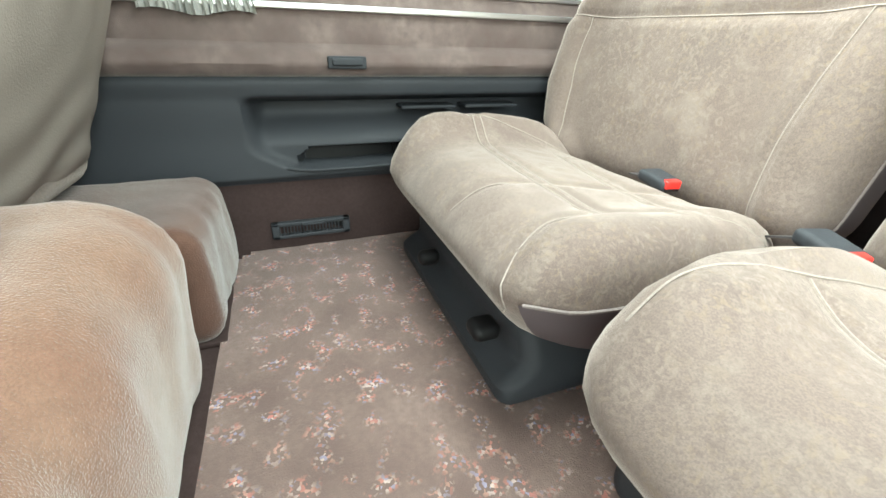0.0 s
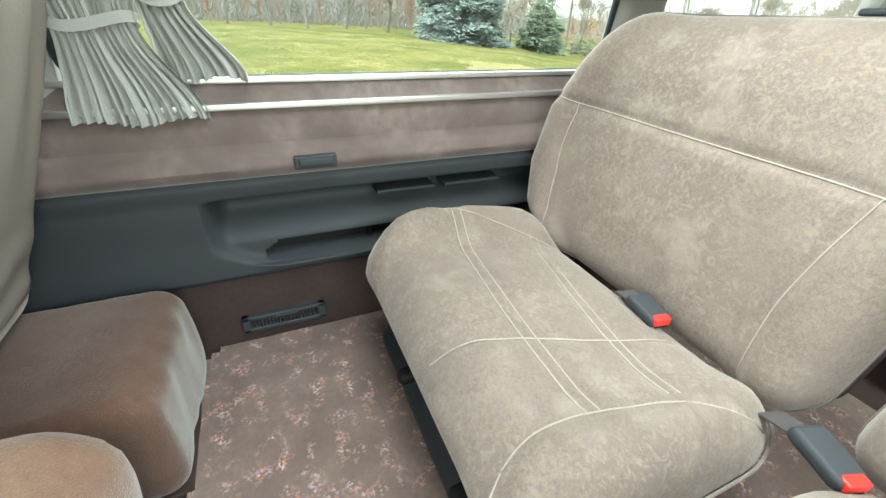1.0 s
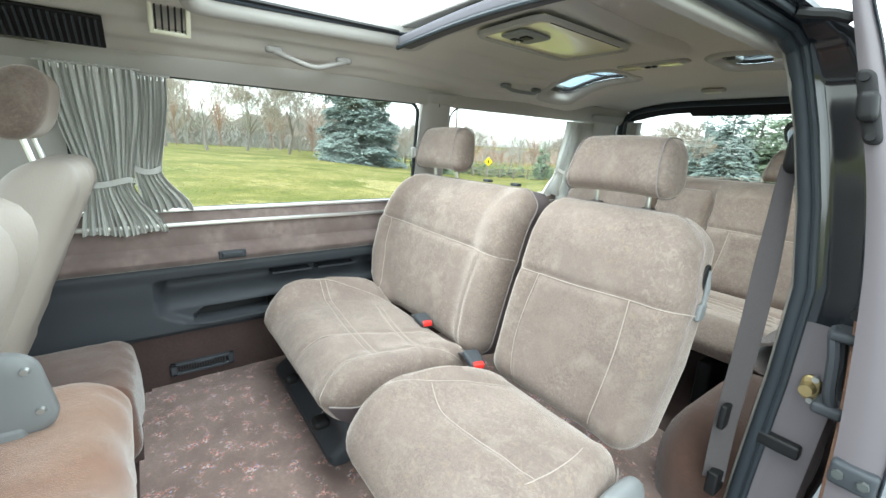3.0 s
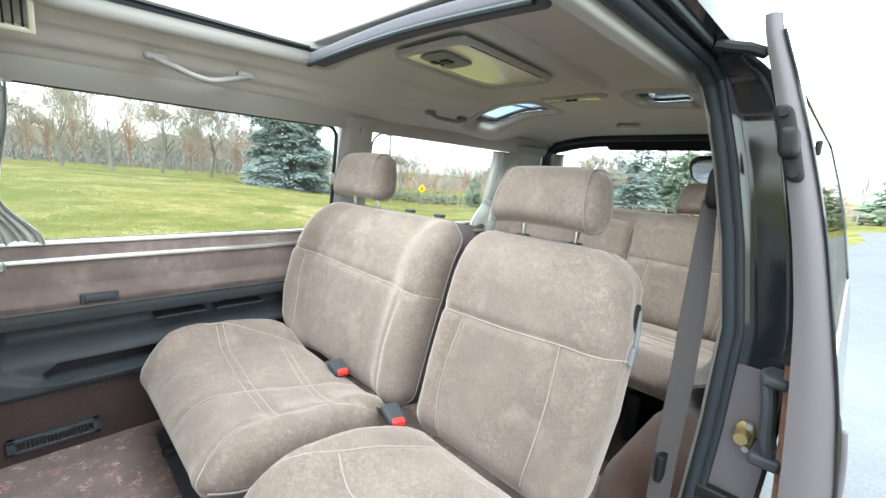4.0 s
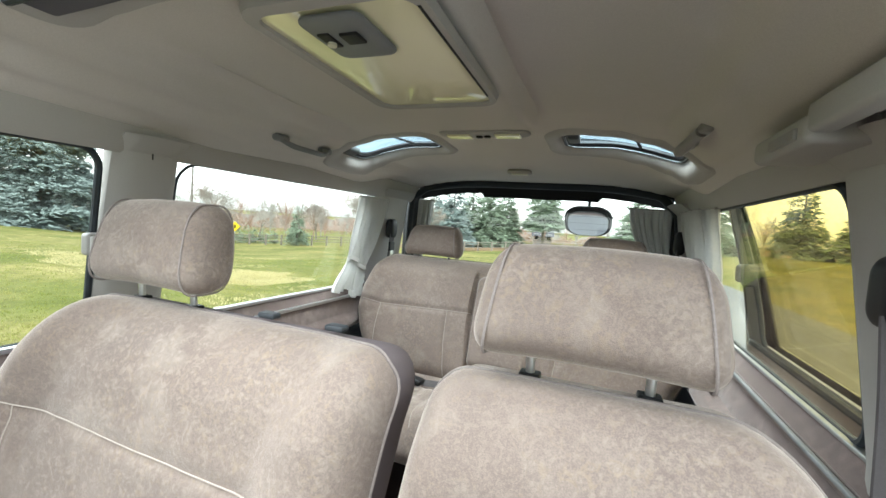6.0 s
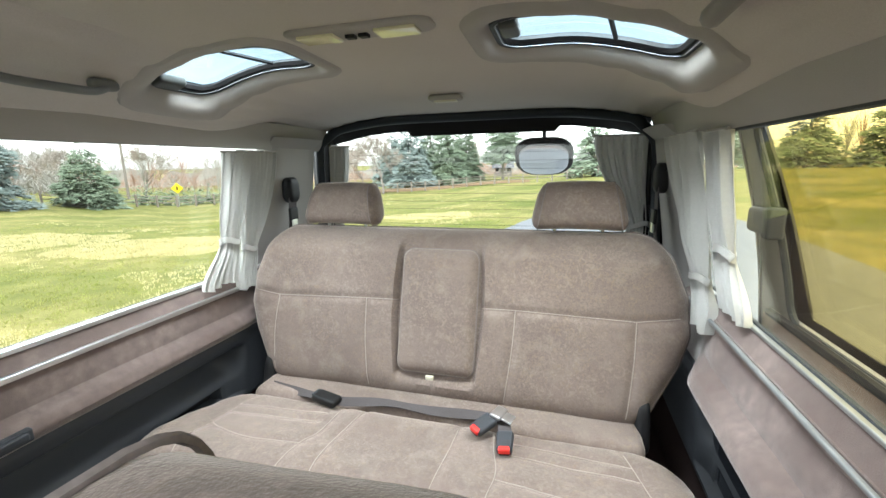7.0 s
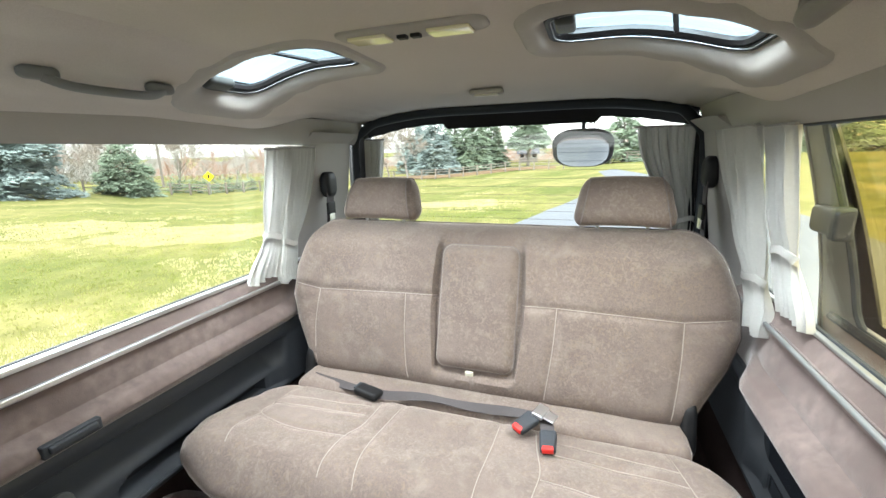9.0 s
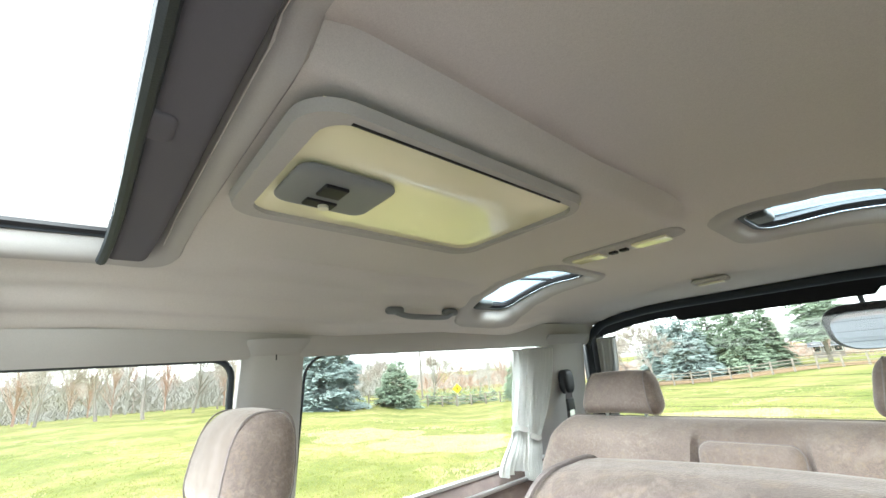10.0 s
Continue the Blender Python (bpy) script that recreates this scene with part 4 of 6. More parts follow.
def pad(b0, b1, left, right, thick, radii, place, cells, bulge=0.015, bolster=0.0, seams=(), groove=0.006, split=0.34, crown=None, side_panel=False):
    """A stuffed cushion. a runs across, b along it, c out of its face; left(b) and right(b) bound it, place(a, b, c) lays it
    into the cabin. Returns the face's cloth, the shell behind it, and a function that finds the face at (a, b)."""
    h = b1 - b0
    w = sum(right(b0 + h * k / 8) - left(b0 + h * k / 8) for k in range(9)) / 9
    ra, rb, rc = radii

    def lift(u, v):
        c = bulge * (1 - u ** 4) * (1 - v ** 4) + bolster * (smooth01(0.55, 0.85, abs(u)) * (1 - smooth01(0.93, 1.0, abs(u))))
        return c + (crown(u, v) if crown else 0.0)

    def cut(a, b):
        deep = 0.0
        for line in seams:
            for (a0, b0_), (a1, b1_) in zip(line, line[1:]):
                da, db = a1 - a0, b1_ - b0_
                t = max(0.0, min(1.0, ((a - a0) * da + (b - b0_) * db) / (da * da + db * db + 1e-9)))
                d = math.hypot(a - a0 - t * da, b - b0_ - t * db)
                deep = max(deep, math.exp(-((d / 0.011) ** 2)))
        return groove * deep

    def at(p, q, r):
        b = b0 + q + h / 2
        u, v = max(-1, min(1, 2 * p / w)), max(-1, min(1, 2 * q / h))
        a = left(b) + (right(b) - left(b)) * (p / w + 0.5)
        face = smooth01(-0.7 * thick, 0.0, r - thick / 2)
        wave = 0.0025 * noise.noise((a * 9, b * 9, thick * 30)) + 0.0012 * noise.noise((a * 28, b * 28, 4))
        return place(a, b, r - thick / 2 + face * (lift(u, v) + wave - (cut(a, b) if r > 0 else 0)))

    pts, faces = rbox((w, h, thick), radii, cells)
    level = [p[2] for p in pts]
    out = [tuple(at(*p)) for p in pts]
    limit = thick / 2 - split * thick
    def is_cloth(f):
        c = sum(level[v] for v in f) / len(f)
        if side_panel and sum(pts[v][0] for v in f) / len(f) > w / 2 - 0.045 and c < thick / 2 - 0.30 * thick:
            return False
        return c > limit
    cloth = [f for f in faces if is_cloth(f)]
    shell = [f for f in faces if not is_cloth(f)]

    def on_face(a, b, above=0.0):
        p = ((a - left(b)) / (right(b) - left(b)) - 0.5) * w
        q = b - b0 - h / 2
        s = (max(0, abs(p) - (w / 2 - ra)) / ra) ** 2 + (max(0, abs(q) - (h / 2 - rb)) / rb) ** 2
        r = thick / 2 - rc * (1 - math.sqrt(max(0.0, 1 - s)))
        x, y, z = at(p, q, max(r, 0.001))
        k = place(a, b, 1.0)
        o = place(a, b, 0.0)
        return tuple(v + (m - n) * above for v, m, n in zip((x, y, z), k, o))

    def rim(c, inset=0.0):
        """The outline at the depth c below the face."""
        ring = []
        corner = []
        for sx, sy, a0 in ((1, 1, 0), (-1, 1, 90), (-1, -1, 180), (1, -1, 270)):
            corner += [(sx * (w / 2 - ra) + ra * math.cos(radians(a0 + 9 * k)), sy * (h / 2 - rb) + rb * math.sin(radians(a0 + 9 * k))) for k in range(11)]
        for x, y in spread(corner, 0.02):
            ring.append(tuple(at(x * (1 + inset), y * (1 + inset), thick / 2 - c)))
        return ring

    def compact(fs):
        used = sorted({v for f in fs for v in f})
        where = {v: i for i, v in enumerate(used)}
        return [out[v] for v in used], [tuple(where[v] for v in f) for f in fs]

    return compact(cloth), compact(shell), on_face, rim


def seam_bar(on_face, line, step=0.012, r=0.0014):
    pts = []
    for (a0, b0), (a1, b1) in zip(line, line[1:]):
        n = max(2, int(math.hypot(a1 - a0, b1 - b0) / step))
        pts += [on_face(a0 + (a1 - a0) * i / n, b0 + (b1 - b0) * i / n, 0.0008) for i in range(n)]
    pts.append(on_face(*line[-1], 0.0008))
    return tube(pts, r, 5)


def upholster(parent, name, spec, seams, face_label, shell=True):
    cloth, back, on_face, rim = pad(seams=seams, **spec)
    body = part(name, cloth, VELOUR, parent, face_label)
    if shell:
        part(name + "_shell", back, SEAT_SIDE, body, "grey-mauve side and back cloth")
        if spec.get("split", 0.34) < 0.9:
            part("piping", tube(rim(spec["thick"] * 0.335, 0.002), 0.0024, 6, True), PIPING, body)
    else:
        part(name + "_underside", back, VELOUR, body)
    if spec.get("side_panel"):
        ring = rim(spec["thick"] * 0.30, 0.003)
        far = max(p[0] for p in ring)
        run = [p for p in ring if p[0] > far - 0.05]
        k = max(range(len(run)), key=lambda i: math.dist(run[i], run[(i + 1) % len(run)]))
        part("side_piping", tube(run[k + 1:] + run[:k + 1], 0.0026, 6), PIPING, body)
    for line in seams:
        part("stitched_seam", seam_bar(on_face, line), THREAD, body, smooth=False)
    return body, on_face


def headrest(parent, x0, x1, z0, z1, y, lean=0.16, posts=True, top=0.86, depth=0.105):
    """A padded head restraint on two steel posts."""
    w, h = x1 - x0, z1 - z0
    def bend(p, q, r):
        k = r / h + 0.5
        s = 1 - (1 - top) * k
        fat = 1 + 0.10 * math.sin(math.pi * k)
        return (x0 + x1) / 2 + p * s, y + q * fat * (1 - 0.18 * k) + lean * (k - 0.5) * h + 0.0015 * noise.noise((p * 20, r * 20, x0)), z0 + r + h / 2 - 0.006 * (2 * p / w) ** 2
    rest = part("headrest", rbox((w, depth, h), (0.034, 0.046, 0.045), (14, 6, 8), bend), VELOUR, parent)
    for s in (-1, 1):
        sq = [bend(s * (w / 2 - 0.026), 0.5 * depth * math.copysign(abs(math.cos(a)) ** 0.55, math.cos(a)), 0.5 * h * math.copysign(abs(math.sin(a)) ** 0.55, math.sin(a))) for a in [2 * math.pi * i / 32 for i in range(32)]]
        part("piping", tube(sq, 0.0018, 5, True), PIPING, rest)
    if posts:
        for s in (-1, 1):
            x = (x0 + x1) / 2 + s * w * 0.24
            part("post", tube([(x, y + 0.012, z0 - 0.07), (x, y + 0.004, z0 + 0.03)], 0.006, 10), CHROME, rest, "chromed steel post")
            part("guide", rbox((0.028, 0.022, 0.009), 0.003, (1, 1, 1), lambda a, b, c, x=x: (a + x, b + y + 0.010, c + z0 - 0.037)), BLACK, rest, "black post guide")
    return rest


def buckle(name, at, label, stalk=()):
    """A belt buckle: dark housing, red press button, webbing or stalk."""
    b = thing(name, label, "belt buckle", "seat belt buckles", at=at)
    part("housing", rbox((0.048, 0.078, 0.024), (0.008, 0.012, 0.009), (2, 3, 2), lambda p, q, r: (p * (1 + q * 1.6), q, r)), PLASTIC, b, "charcoal plastic housing")
    part("button", rbox((0.032, 0.017, 0.016), 0.003, (1, 1, 1), lambda p, q, r: (p, q - 0.034, r + 0.004)), RED, b, "red press button")
    part("slot", block(-0.014, 0.014, -0.0425, -0.039, -0.008, -0.004, 0.0015), BLACK, b)
    if stalk:
        part("stalk", strap(stalk, 0.040, 0.003, (1, 0, 0)), BELT, b, "grey webbing stalk")
    return b


# -- second row --
SEAT_PLASTIC = material("mid_grey_plastic", (0.16, 0.165, 0.17), 0.5, spec=0.35, tone=0.25, bump=0.15)
def back2(b):
    return -0.155 + 0.2 * (b - 0.712) + 0.03 * smooth01(0.80, 0.93, b)


def lay_back2(a, b, c):
    return a, back2(b) - 0.98 * c, b + 0.196 * c


double_seat = thing("double_seat", "taupe velour two-place second-row seat with one headrest", "car seat", "second row seats")
DL = lambda b: line_at([(0.38, -0.585), (0.46, -0.680), (0.56, -0.715), (0.70, -0.698), (0.80, -0.640), (0.92, -0.565)], b)
DR = lambda b: line_at([(0.38, 0.072), (0.60, 0.088), (0.92, 0.122)], b)
seams = [[(-0.655, 0.728), (-0.574, 0.722), (-0.28, 0.716), (0.015, 0.712), (0.098, 0.708)],
         curve_line([(-0.574, 0.720), (-0.588, 0.62), (-0.578, 0.52), (-0.555, 0.40)]),
         curve_line([(0.015, 0.712), (-0.008, 0.62), (-0.022, 0.52), (-0.020, 0.40)])]
body, back_face = upholster(double_seat, "backrest", dict(b0=0.37, b1=0.920, left=DL, right=DR, thick=0.145, radii=(0.070, 0.070, 0.046), place=lay_back2, cells=(72, 54, 3), bulge=0.012, bolster=0.034), seams, "taupe velour backrest with stitched panels")
headrest(double_seat, -0.562, -0.262, 0.944, 1.104, back2(0.92) + 0.055)
for x in (-0.160, -0.022):
    part("headrest_socket", rbox((0.034, 0.022, 0.010), 0.004, (1, 1, 1), lambda p, q, r, x=x: (p + x, q + back2(0.92) + 0.065, r + 0.919)), PLASTIC, body, "empty black headrest socket")


def lay_cush2(a, b, c, mid=-0.28):
    under = max(0.0, -c - 0.055)
    return a + 0.22 * under * math.copysign(1, mid - a) * smooth01(0.12, 0.30, abs(a - mid)), b + 0.62 * under * smooth01(-0.45, -0.70, b), 0.414 + 0.022 * smooth01(-0.25, -0.58, b) + c


def front_roll(u, v):
    return -0.03 * smooth01(-0.55, -1.0, v)


CL = lambda b: line_at([(-0.72, -0.640), (-0.55, -0.665), (-0.22, -0.625)], b)
CR = lambda b: line_at([(-0.72, 0.088), (-0.55, 0.100), (-0.22, 0.085)], b)
seams = [curve_line([(-0.587, -0.494), (-0.39, -0.516), (-0.199, -0.536), (-0.020, -0.540)]),
         curve_line([(-0.580, -0.474), (-0.38, -0.494), (-0.190, -0.514), (-0.022, -0.520)]),
         curve_line([(-0.226, -0.684), (-0.205, -0.61), (-0.182, -0.535), (-0.138, -0.395), (-0.110, -0.26)]),
         curve_line([(0.031, -0.728), (0.000, -0.690), (-0.020, -0.646), (-0.025, -0.564), (-0.010, -0.480), (0.007, -0.409), (0.065, -0.281)]),
         curve_line([(-0.671, -0.620), (-0.635, -0.560), (-0.587, -0.494), (-0.541, -0.409), (-0.479, -0.279), (-0.465, -0.225)]),
         curve_line([(-0.500, -0.318), (-0.35, -0.352), (-0.159, -0.392), (-0.010, -0.405)]),
         curve_line([(-0.492, -0.302), (-0.34, -0.336), (-0.150, -0.374), (-0.005, -0.388)])]
upholster(double_seat, "cushion", dict(b0=-0.725, b1=-0.205, left=CL, right=CR, thick=0.20, radii=(0.09, 0.13, 0.085), place=lay_cush2, cells=(72, 50, 4), bulge=0.012, bolster=0.022, crown=lambda u, v: front_roll(u, v) + 0.046 * math.exp(-(((u + 0.80) / 0.17) ** 2)) * (1 - v ** 4), split=0.94, side_panel=True), seams, "taupe velour cushion, slightly creased")
part("base_skirt", block(-0.60, -0.020, -0.632, -0.18, FLOOR + 0.012, 0.262, 0.03, (6, 6, 6), lambda x, y, z: (x + 0.022 * (1 - smooth01(0.17, 0.25, z)) * (x > -0.3), y - (0.046 * (1 - smooth01(0.165, 0.20, z))) * (y < -0.5), z)), PLASTIC, double_seat, "charcoal plastic seat base")
for x in (-0.56, -0.07):
    part("slide_rail", block(x - 0.02, x + 0.02, -0.66, -0.16, FLOOR + 0.012, FLOOR + 0.05, 0.006), BLACK, double_seat)
part("adjuster_knob", rbox((0.035, 0.05, 0.035), 0.016, (2, 2, 2), lambda p, q, r: (p - 0.370, q - 0.675, r + 0.226)), BLACK, double_seat, "round black adjuster knob")
part("adjuster_knob", rbox((0.05, 0.05, 0.03), 0.014, (2, 2, 2), lambda p, q, r: (p - 0.085, q - 0.675, r + 0.236)), BLACK, double_seat)

single_seat = thing("single_seat", "taupe velour single second-row seat by the door", "car seat", "second row seats")
SL = lambda b: line_at([(0.38, 0.118), (0.60, 0.130), (0.90, 0.165)], b)
SR = lambda b: line_at([(0.38, 0.580), (0.60, 0.604), (0.76, 0.606), (0.86, 0.590), (0.92, 0.552)], b)
seams = [[(0.158, 0.705), (0.233, 0.705), (0.36, 0.708), (0.496, 0.716), (0.614, 0.720)],
         curve_line([(0.233, 0.706), (0.215, 0.60), (0.205, 0.50), (0.215, 0.40)]),
         curve_line([(0.496, 0.716), (0.495, 0.60), (0.485, 0.50), (0.470, 0.40)])]
upholster(single_seat, "backrest", dict(b0=0.37, b1=0.916, left=SL, right=SR, thick=0.145, radii=(0.060, 0.060, 0.046), place=lay_back2, cells=(52, 54, 4), bulge=0.012, bolster=0.014, split=0.86), seams, "taupe velour backrest, worn shiny in places")
headrest(single_seat, 0.208, 0.508, 0.942, 1.081, back2(0.92) + 0.056, depth=0.118)
CL = lambda b: line_at([(-0.735, 0.140), (-0.55, 0.118), (-0.22, 0.135)], b)
CR = lambda b: line_at([(-0.72, 0.610), (-0.55, 0.625), (-0.22, 0.60)], b)
seams = [curve_line([(0.180, -0.671), (0.184, -0.594), (0.215, -0.493), (0.239, -0.368), (0.267, -0.273)]),
         curve_line([(0.217, -0.498), (0.298, -0.520), (0.388, -0.512), (0.473, -0.497), (0.55, -0.49)]),
         curve_line([(0.267, -0.273), (0.349, -0.275), (0.447, -0.266), (0.516, -0.252)]),
         curve_line([(0.516, -0.252), (0.545, -0.37), (0.55, -0.49), (0.53, -0.62)])]
upholster(single_seat, "cushion", dict(b0=-0.735, b1=-0.205, left=CL, right=CR, thick=0.20, radii=(0.09, 0.13, 0.085), place=lambda a, b, c: lay_cush2(a, b, c, 0.38), cells=(50, 50, 6), bulge=0.012, bolster=0.016, crown=lambda u, v: front_roll(u, v) + 0.040 * math.exp(-(((u + 0.74) / 0.26) ** 2)) * (1 - v ** 4) * (1 - 0.85 * smooth01(0.05, 0.75, v)), split=0.94, side_panel=True), seams, "taupe velour cushion with pale worn edges")
part("base_skirt", block(0.15, 0.60, -0.60, -0.18, FLOOR + 0.012, 0.235, 0.03, (4, 4, 2)), PLASTIC, single_seat, "charcoal plastic seat base")
part("hinge_cover", rbox((0.045, 0.17, 0.17), (0.018, 0.06, 0.06), (2, 3, 3), lambda p, q, r: (p + 0.622, q - 0.30 - 0.2 * r, r + 0.31)), SEAT_PLASTIC, single_seat, "grey plastic recliner cover")
slot = part("lever_slot", rbox((0.012, 0.034, 0.120), (0.004, 0.015, 0.03), (1, 2, 4), lambda p, q, r: (p + 0.598, q - 0.060 + 0.2 * r, r + 0.752)), BLACK, single_seat, "dark recess of the recline lever")
lever = part("recline_lever", tube([(0.602, -0.048, 0.800), (0.607, -0.056, 0.762), (0.609, -0.066, 0.722)], [0.004, 0.007, 0.006], 8), SEAT_PLASTIC, slot, "grey recline lever")
part("lever_grip", rbox((0.014, 0.030, 0.038), 0.006, (2, 2, 2), lambda p, q, r: (p + 0.609, q - 0.072 + 0.2 * r, r + 0.712)), SEAT_PLASTIC, slot)

buckle("belt_buckle", pose(-0.180, -0.262, 0.428, 4, 0, 80), "charcoal belt buckle with red button on the double seat", [(0.0, 0.03, -0.003), (0.0, 0.07, -0.012)])
buckle("belt_buckle", pose(0.131, -0.287, 0.430, 6, 0, 72), "charcoal belt buckle with red button between the seats", [(0.0, 0.03, -0.003), (0.0, 0.08, -0.03)])

# -- third row bench --
def back3(b):
    return 1.10 + 0.30 * (b - 0.715) + 0.05 * smooth01(0.86, 0.96, b)


def lay_back3(a, b, c):
    return a, back3(b) - 0.958 * c, b + 0.287 * c


bench = thing("rear_bench", "taupe velour three-place rear bench with two headrests", "car seat")
BL = lambda b: -line_at([(0.43, 0.598), (0.50, 0.625), (0.60, 0.680), (0.68, 0.708), (0.78, 0.704), (0.95, 0.640)], b)
BR = lambda b: -BL(b)
seams = [[(-0.675, 0.725), (-0.565, 0.712), (-0.24, 0.722), (-0.135, 0.724)], [(0.135, 0.716), (0.238, 0.718), (0.565, 0.712), (0.675, 0.728)],
         curve_line([(-0.565, 0.712), (-0.572, 0.60), (-0.560, 0.45)]), curve_line([(-0.24, 0.722), (-0.235, 0.60), (-0.215, 0.46)]),
         curve_line([(0.238, 0.716), (0.232, 0.60), (0.215, 0.46)]), curve_line([(0.565, 0.712), (0.560, 0.60), (0.545, 0.46)])]


def arm_recess(u, v):
    a, b = abs(u) * 0.64, 0.425 + 0.26 * (v + 1)
    return -0.022 * (1 - smooth01(0.122, 0.134, a)) * smooth01(0.490, 0.510, b) * (1 - smooth01(0.882, 0.898, b))


body, bench_face = upholster(bench, "backrest", dict(b0=0.425, b1=0.945, left=BL, right=BR, thick=0.15, radii=(0.075, 0.075, 0.055), place=lay_back3, cells=(170, 60, 3), bulge=0.010, bolster=0.006, crown=arm_recess), seams, "wide taupe velour backrest with stitched panels")


def lay_arm(a, b, c):
    return a, back3(b) - 0.018 - 0.958 * c, b + 0.287 * c


AL, AR = (lambda b: -0.122), (lambda b: 0.122)
upholster(bench, "centre_armrest", dict(b0=0.520, b1=0.886, left=AL, right=AR, thick=0.07, radii=(0.03, 0.03, 0.024), place=lay_arm, cells=(20, 26, 2), bulge=0.008), [], "folded-up centre armrest", shell=True)
part("arm_tag", block(-0.012, 0.012, back3(0.53) - 0.05, back3(0.53) - 0.04, 0.518, 0.532, 0.003), IVORY, body)
headrest(bench, -0.535, -0.232, 0.944, 1.086, back3(0.94) + 0.045, 0.25, top=0.80)
headrest(bench, 0.262, 0.556, 0.944, 1.086, back3(0.94) + 0.045, 0.25, top=0.80)


def lay_cush3(a, b, c):
    return a, b, 0.445 + 0.022 * smooth01(0.85, 0.60, b) + c


QL = lambda b: -table_at([(0.42, 0.46), (0.510, 0.565), (0.60, 0.695), (0.68, 0.718), (0.76, 0.708), (0.84, 0.675), (0.95, 0.610)], b)
QR = lambda b: -QL(b)
seams = [curve_line([(-0.235, 0.92), (-0.237, 0.782), (-0.253, 0.72), (-0.255, 0.64), (-0.244, 0.58)]), curve_line([(-0.167, 0.932), (-0.177, 0.798), (-0.176, 0.669), (-0.150, 0.575)]),
         curve_line([(0.116, 0.937), (0.113, 0.806), (0.109, 0.672), (0.112, 0.575)]), curve_line([(0.205, 0.93), (0.218, 0.834), (0.236, 0.741), (0.228, 0.656), (0.222, 0.575)]),
         curve_line([(-0.537, 0.928), (-0.545, 0.804), (-0.540, 0.737), (-0.432, 0.707), (-0.328, 0.707), (-0.249, 0.715)]), curve_line([(0.239, 0.716), (0.31, 0.709), (0.418, 0.699), (0.55, 0.719), (0.557, 0.759), (0.522, 0.894)]),
         curve_line([(-0.540, 0.737), (-0.556, 0.66), (-0.53, 0.60)]),
         [(-0.545, 0.842), (-0.263, 0.864)], [(-0.550, 0.80), (-0.258, 0.821)], [(0.245, 0.862), (0.535, 0.845)], [(0.245, 0.815), (0.545, 0.80)]]
upholster(bench, "cushion", dict(b0=0.518, b1=0.955, left=QL, right=QR, thick=0.132, radii=(0.085, 0.085, 0.068), place=lay_cush3, cells=(120, 46, 4), bulge=0.014, bolster=0.004, crown=front_roll, split=0.94), seams, "wide taupe velour cushion with pale seams")
part("gap_filler", block(-0.585, 0.585, 0.93, 1.06, 0.36, 0.448, 0.03, (10, 2, 2)), VELOUR, bench)
for x in (-0.42, 0.42):
    part("leg", block(x - 0.025, x + 0.025, 0.60, 1.0, FLOOR, 0.30, 0.01), BLACK, bench, "black steel leg")
for s in (-1, 1):
    part("recliner_cover", rbox((0.04, 0.08, 0.14), (0.014, 0.03, 0.03), (2, 2, 4), lambda p, q, r, s=s: (p + s * 0.588, q + 1.05 + 0.3 * r, r + 0.445)), BLACK, bench, "black recliner cover")
buckle("belt_buckle", pose(0.185, 0.875, 0.486, 10, 8, -35) @ Matrix.Scale(0.85, 4), "charcoal belt buckle with red button on the bench", [(0, 0.03, 0), (0.01, 0.09, -0.005)])
buckle("belt_buckle", pose(0.245, 0.830, 0.478, 6, -6, 4) @ Matrix.Scale(0.85, 4), "charcoal belt buckle with red button on the bench", [(0, 0.03, 0), (-0.01, 0.11, 0.0)])
spare = thing("belt_connector", "black lap belt connector lying on the bench", "belt connector", at=pose(-0.29, 0.905, 0.470, 4, 0, 80))
part("housing", rbox((0.045, 0.085, 0.024), (0.008, 0.012, 0.009), (2, 3, 2)), BLACK, spare)
part("release_lip", block(-0.016, 0.016, 0.036, 0.044, 0.002, 0.012, 0.002), PLASTIC, spare)
lap = curve_line([(-0.54, 0.965, 0.448), (-0.45, 0.948, 0.450), (-0.32, 0.915, 0.462), (-0.24, 0.900, 0.470), (-0.12, 0.930, 0.466), (0.02, 0.925, 0.466), (0.12, 0.930, 0.468), (0.22, 0.925, 0.476)], 5)
lap_belt = tagged(part("lap_belt", strap([(x, y + 0.012, z - 0.006) for x, y, z in lap], 0.026, 0.0022, [(0.1, 0.8, 0.5 + 0.4 * math.sin(i * 0.5)) for i in range(len(lap))]), BELT), "grey lap belt lying along the bench", "seat belt")
tongue = tagged(part("belt_tongue", joined(block(-0.018, 0.018, -0.03, 0.0, -0.002, 0.002, 0.0015), rbox((0.05, 0.03, 0.012), 0.004, (1, 1, 1), lambda p, q, r: (p, q + 0.012, r))), CHROME), "steel belt tongue lying on the bench", "belt tongue")
tongue.matrix_world = pose(0.23, 0.905, 0.500, 10, 0, 70)

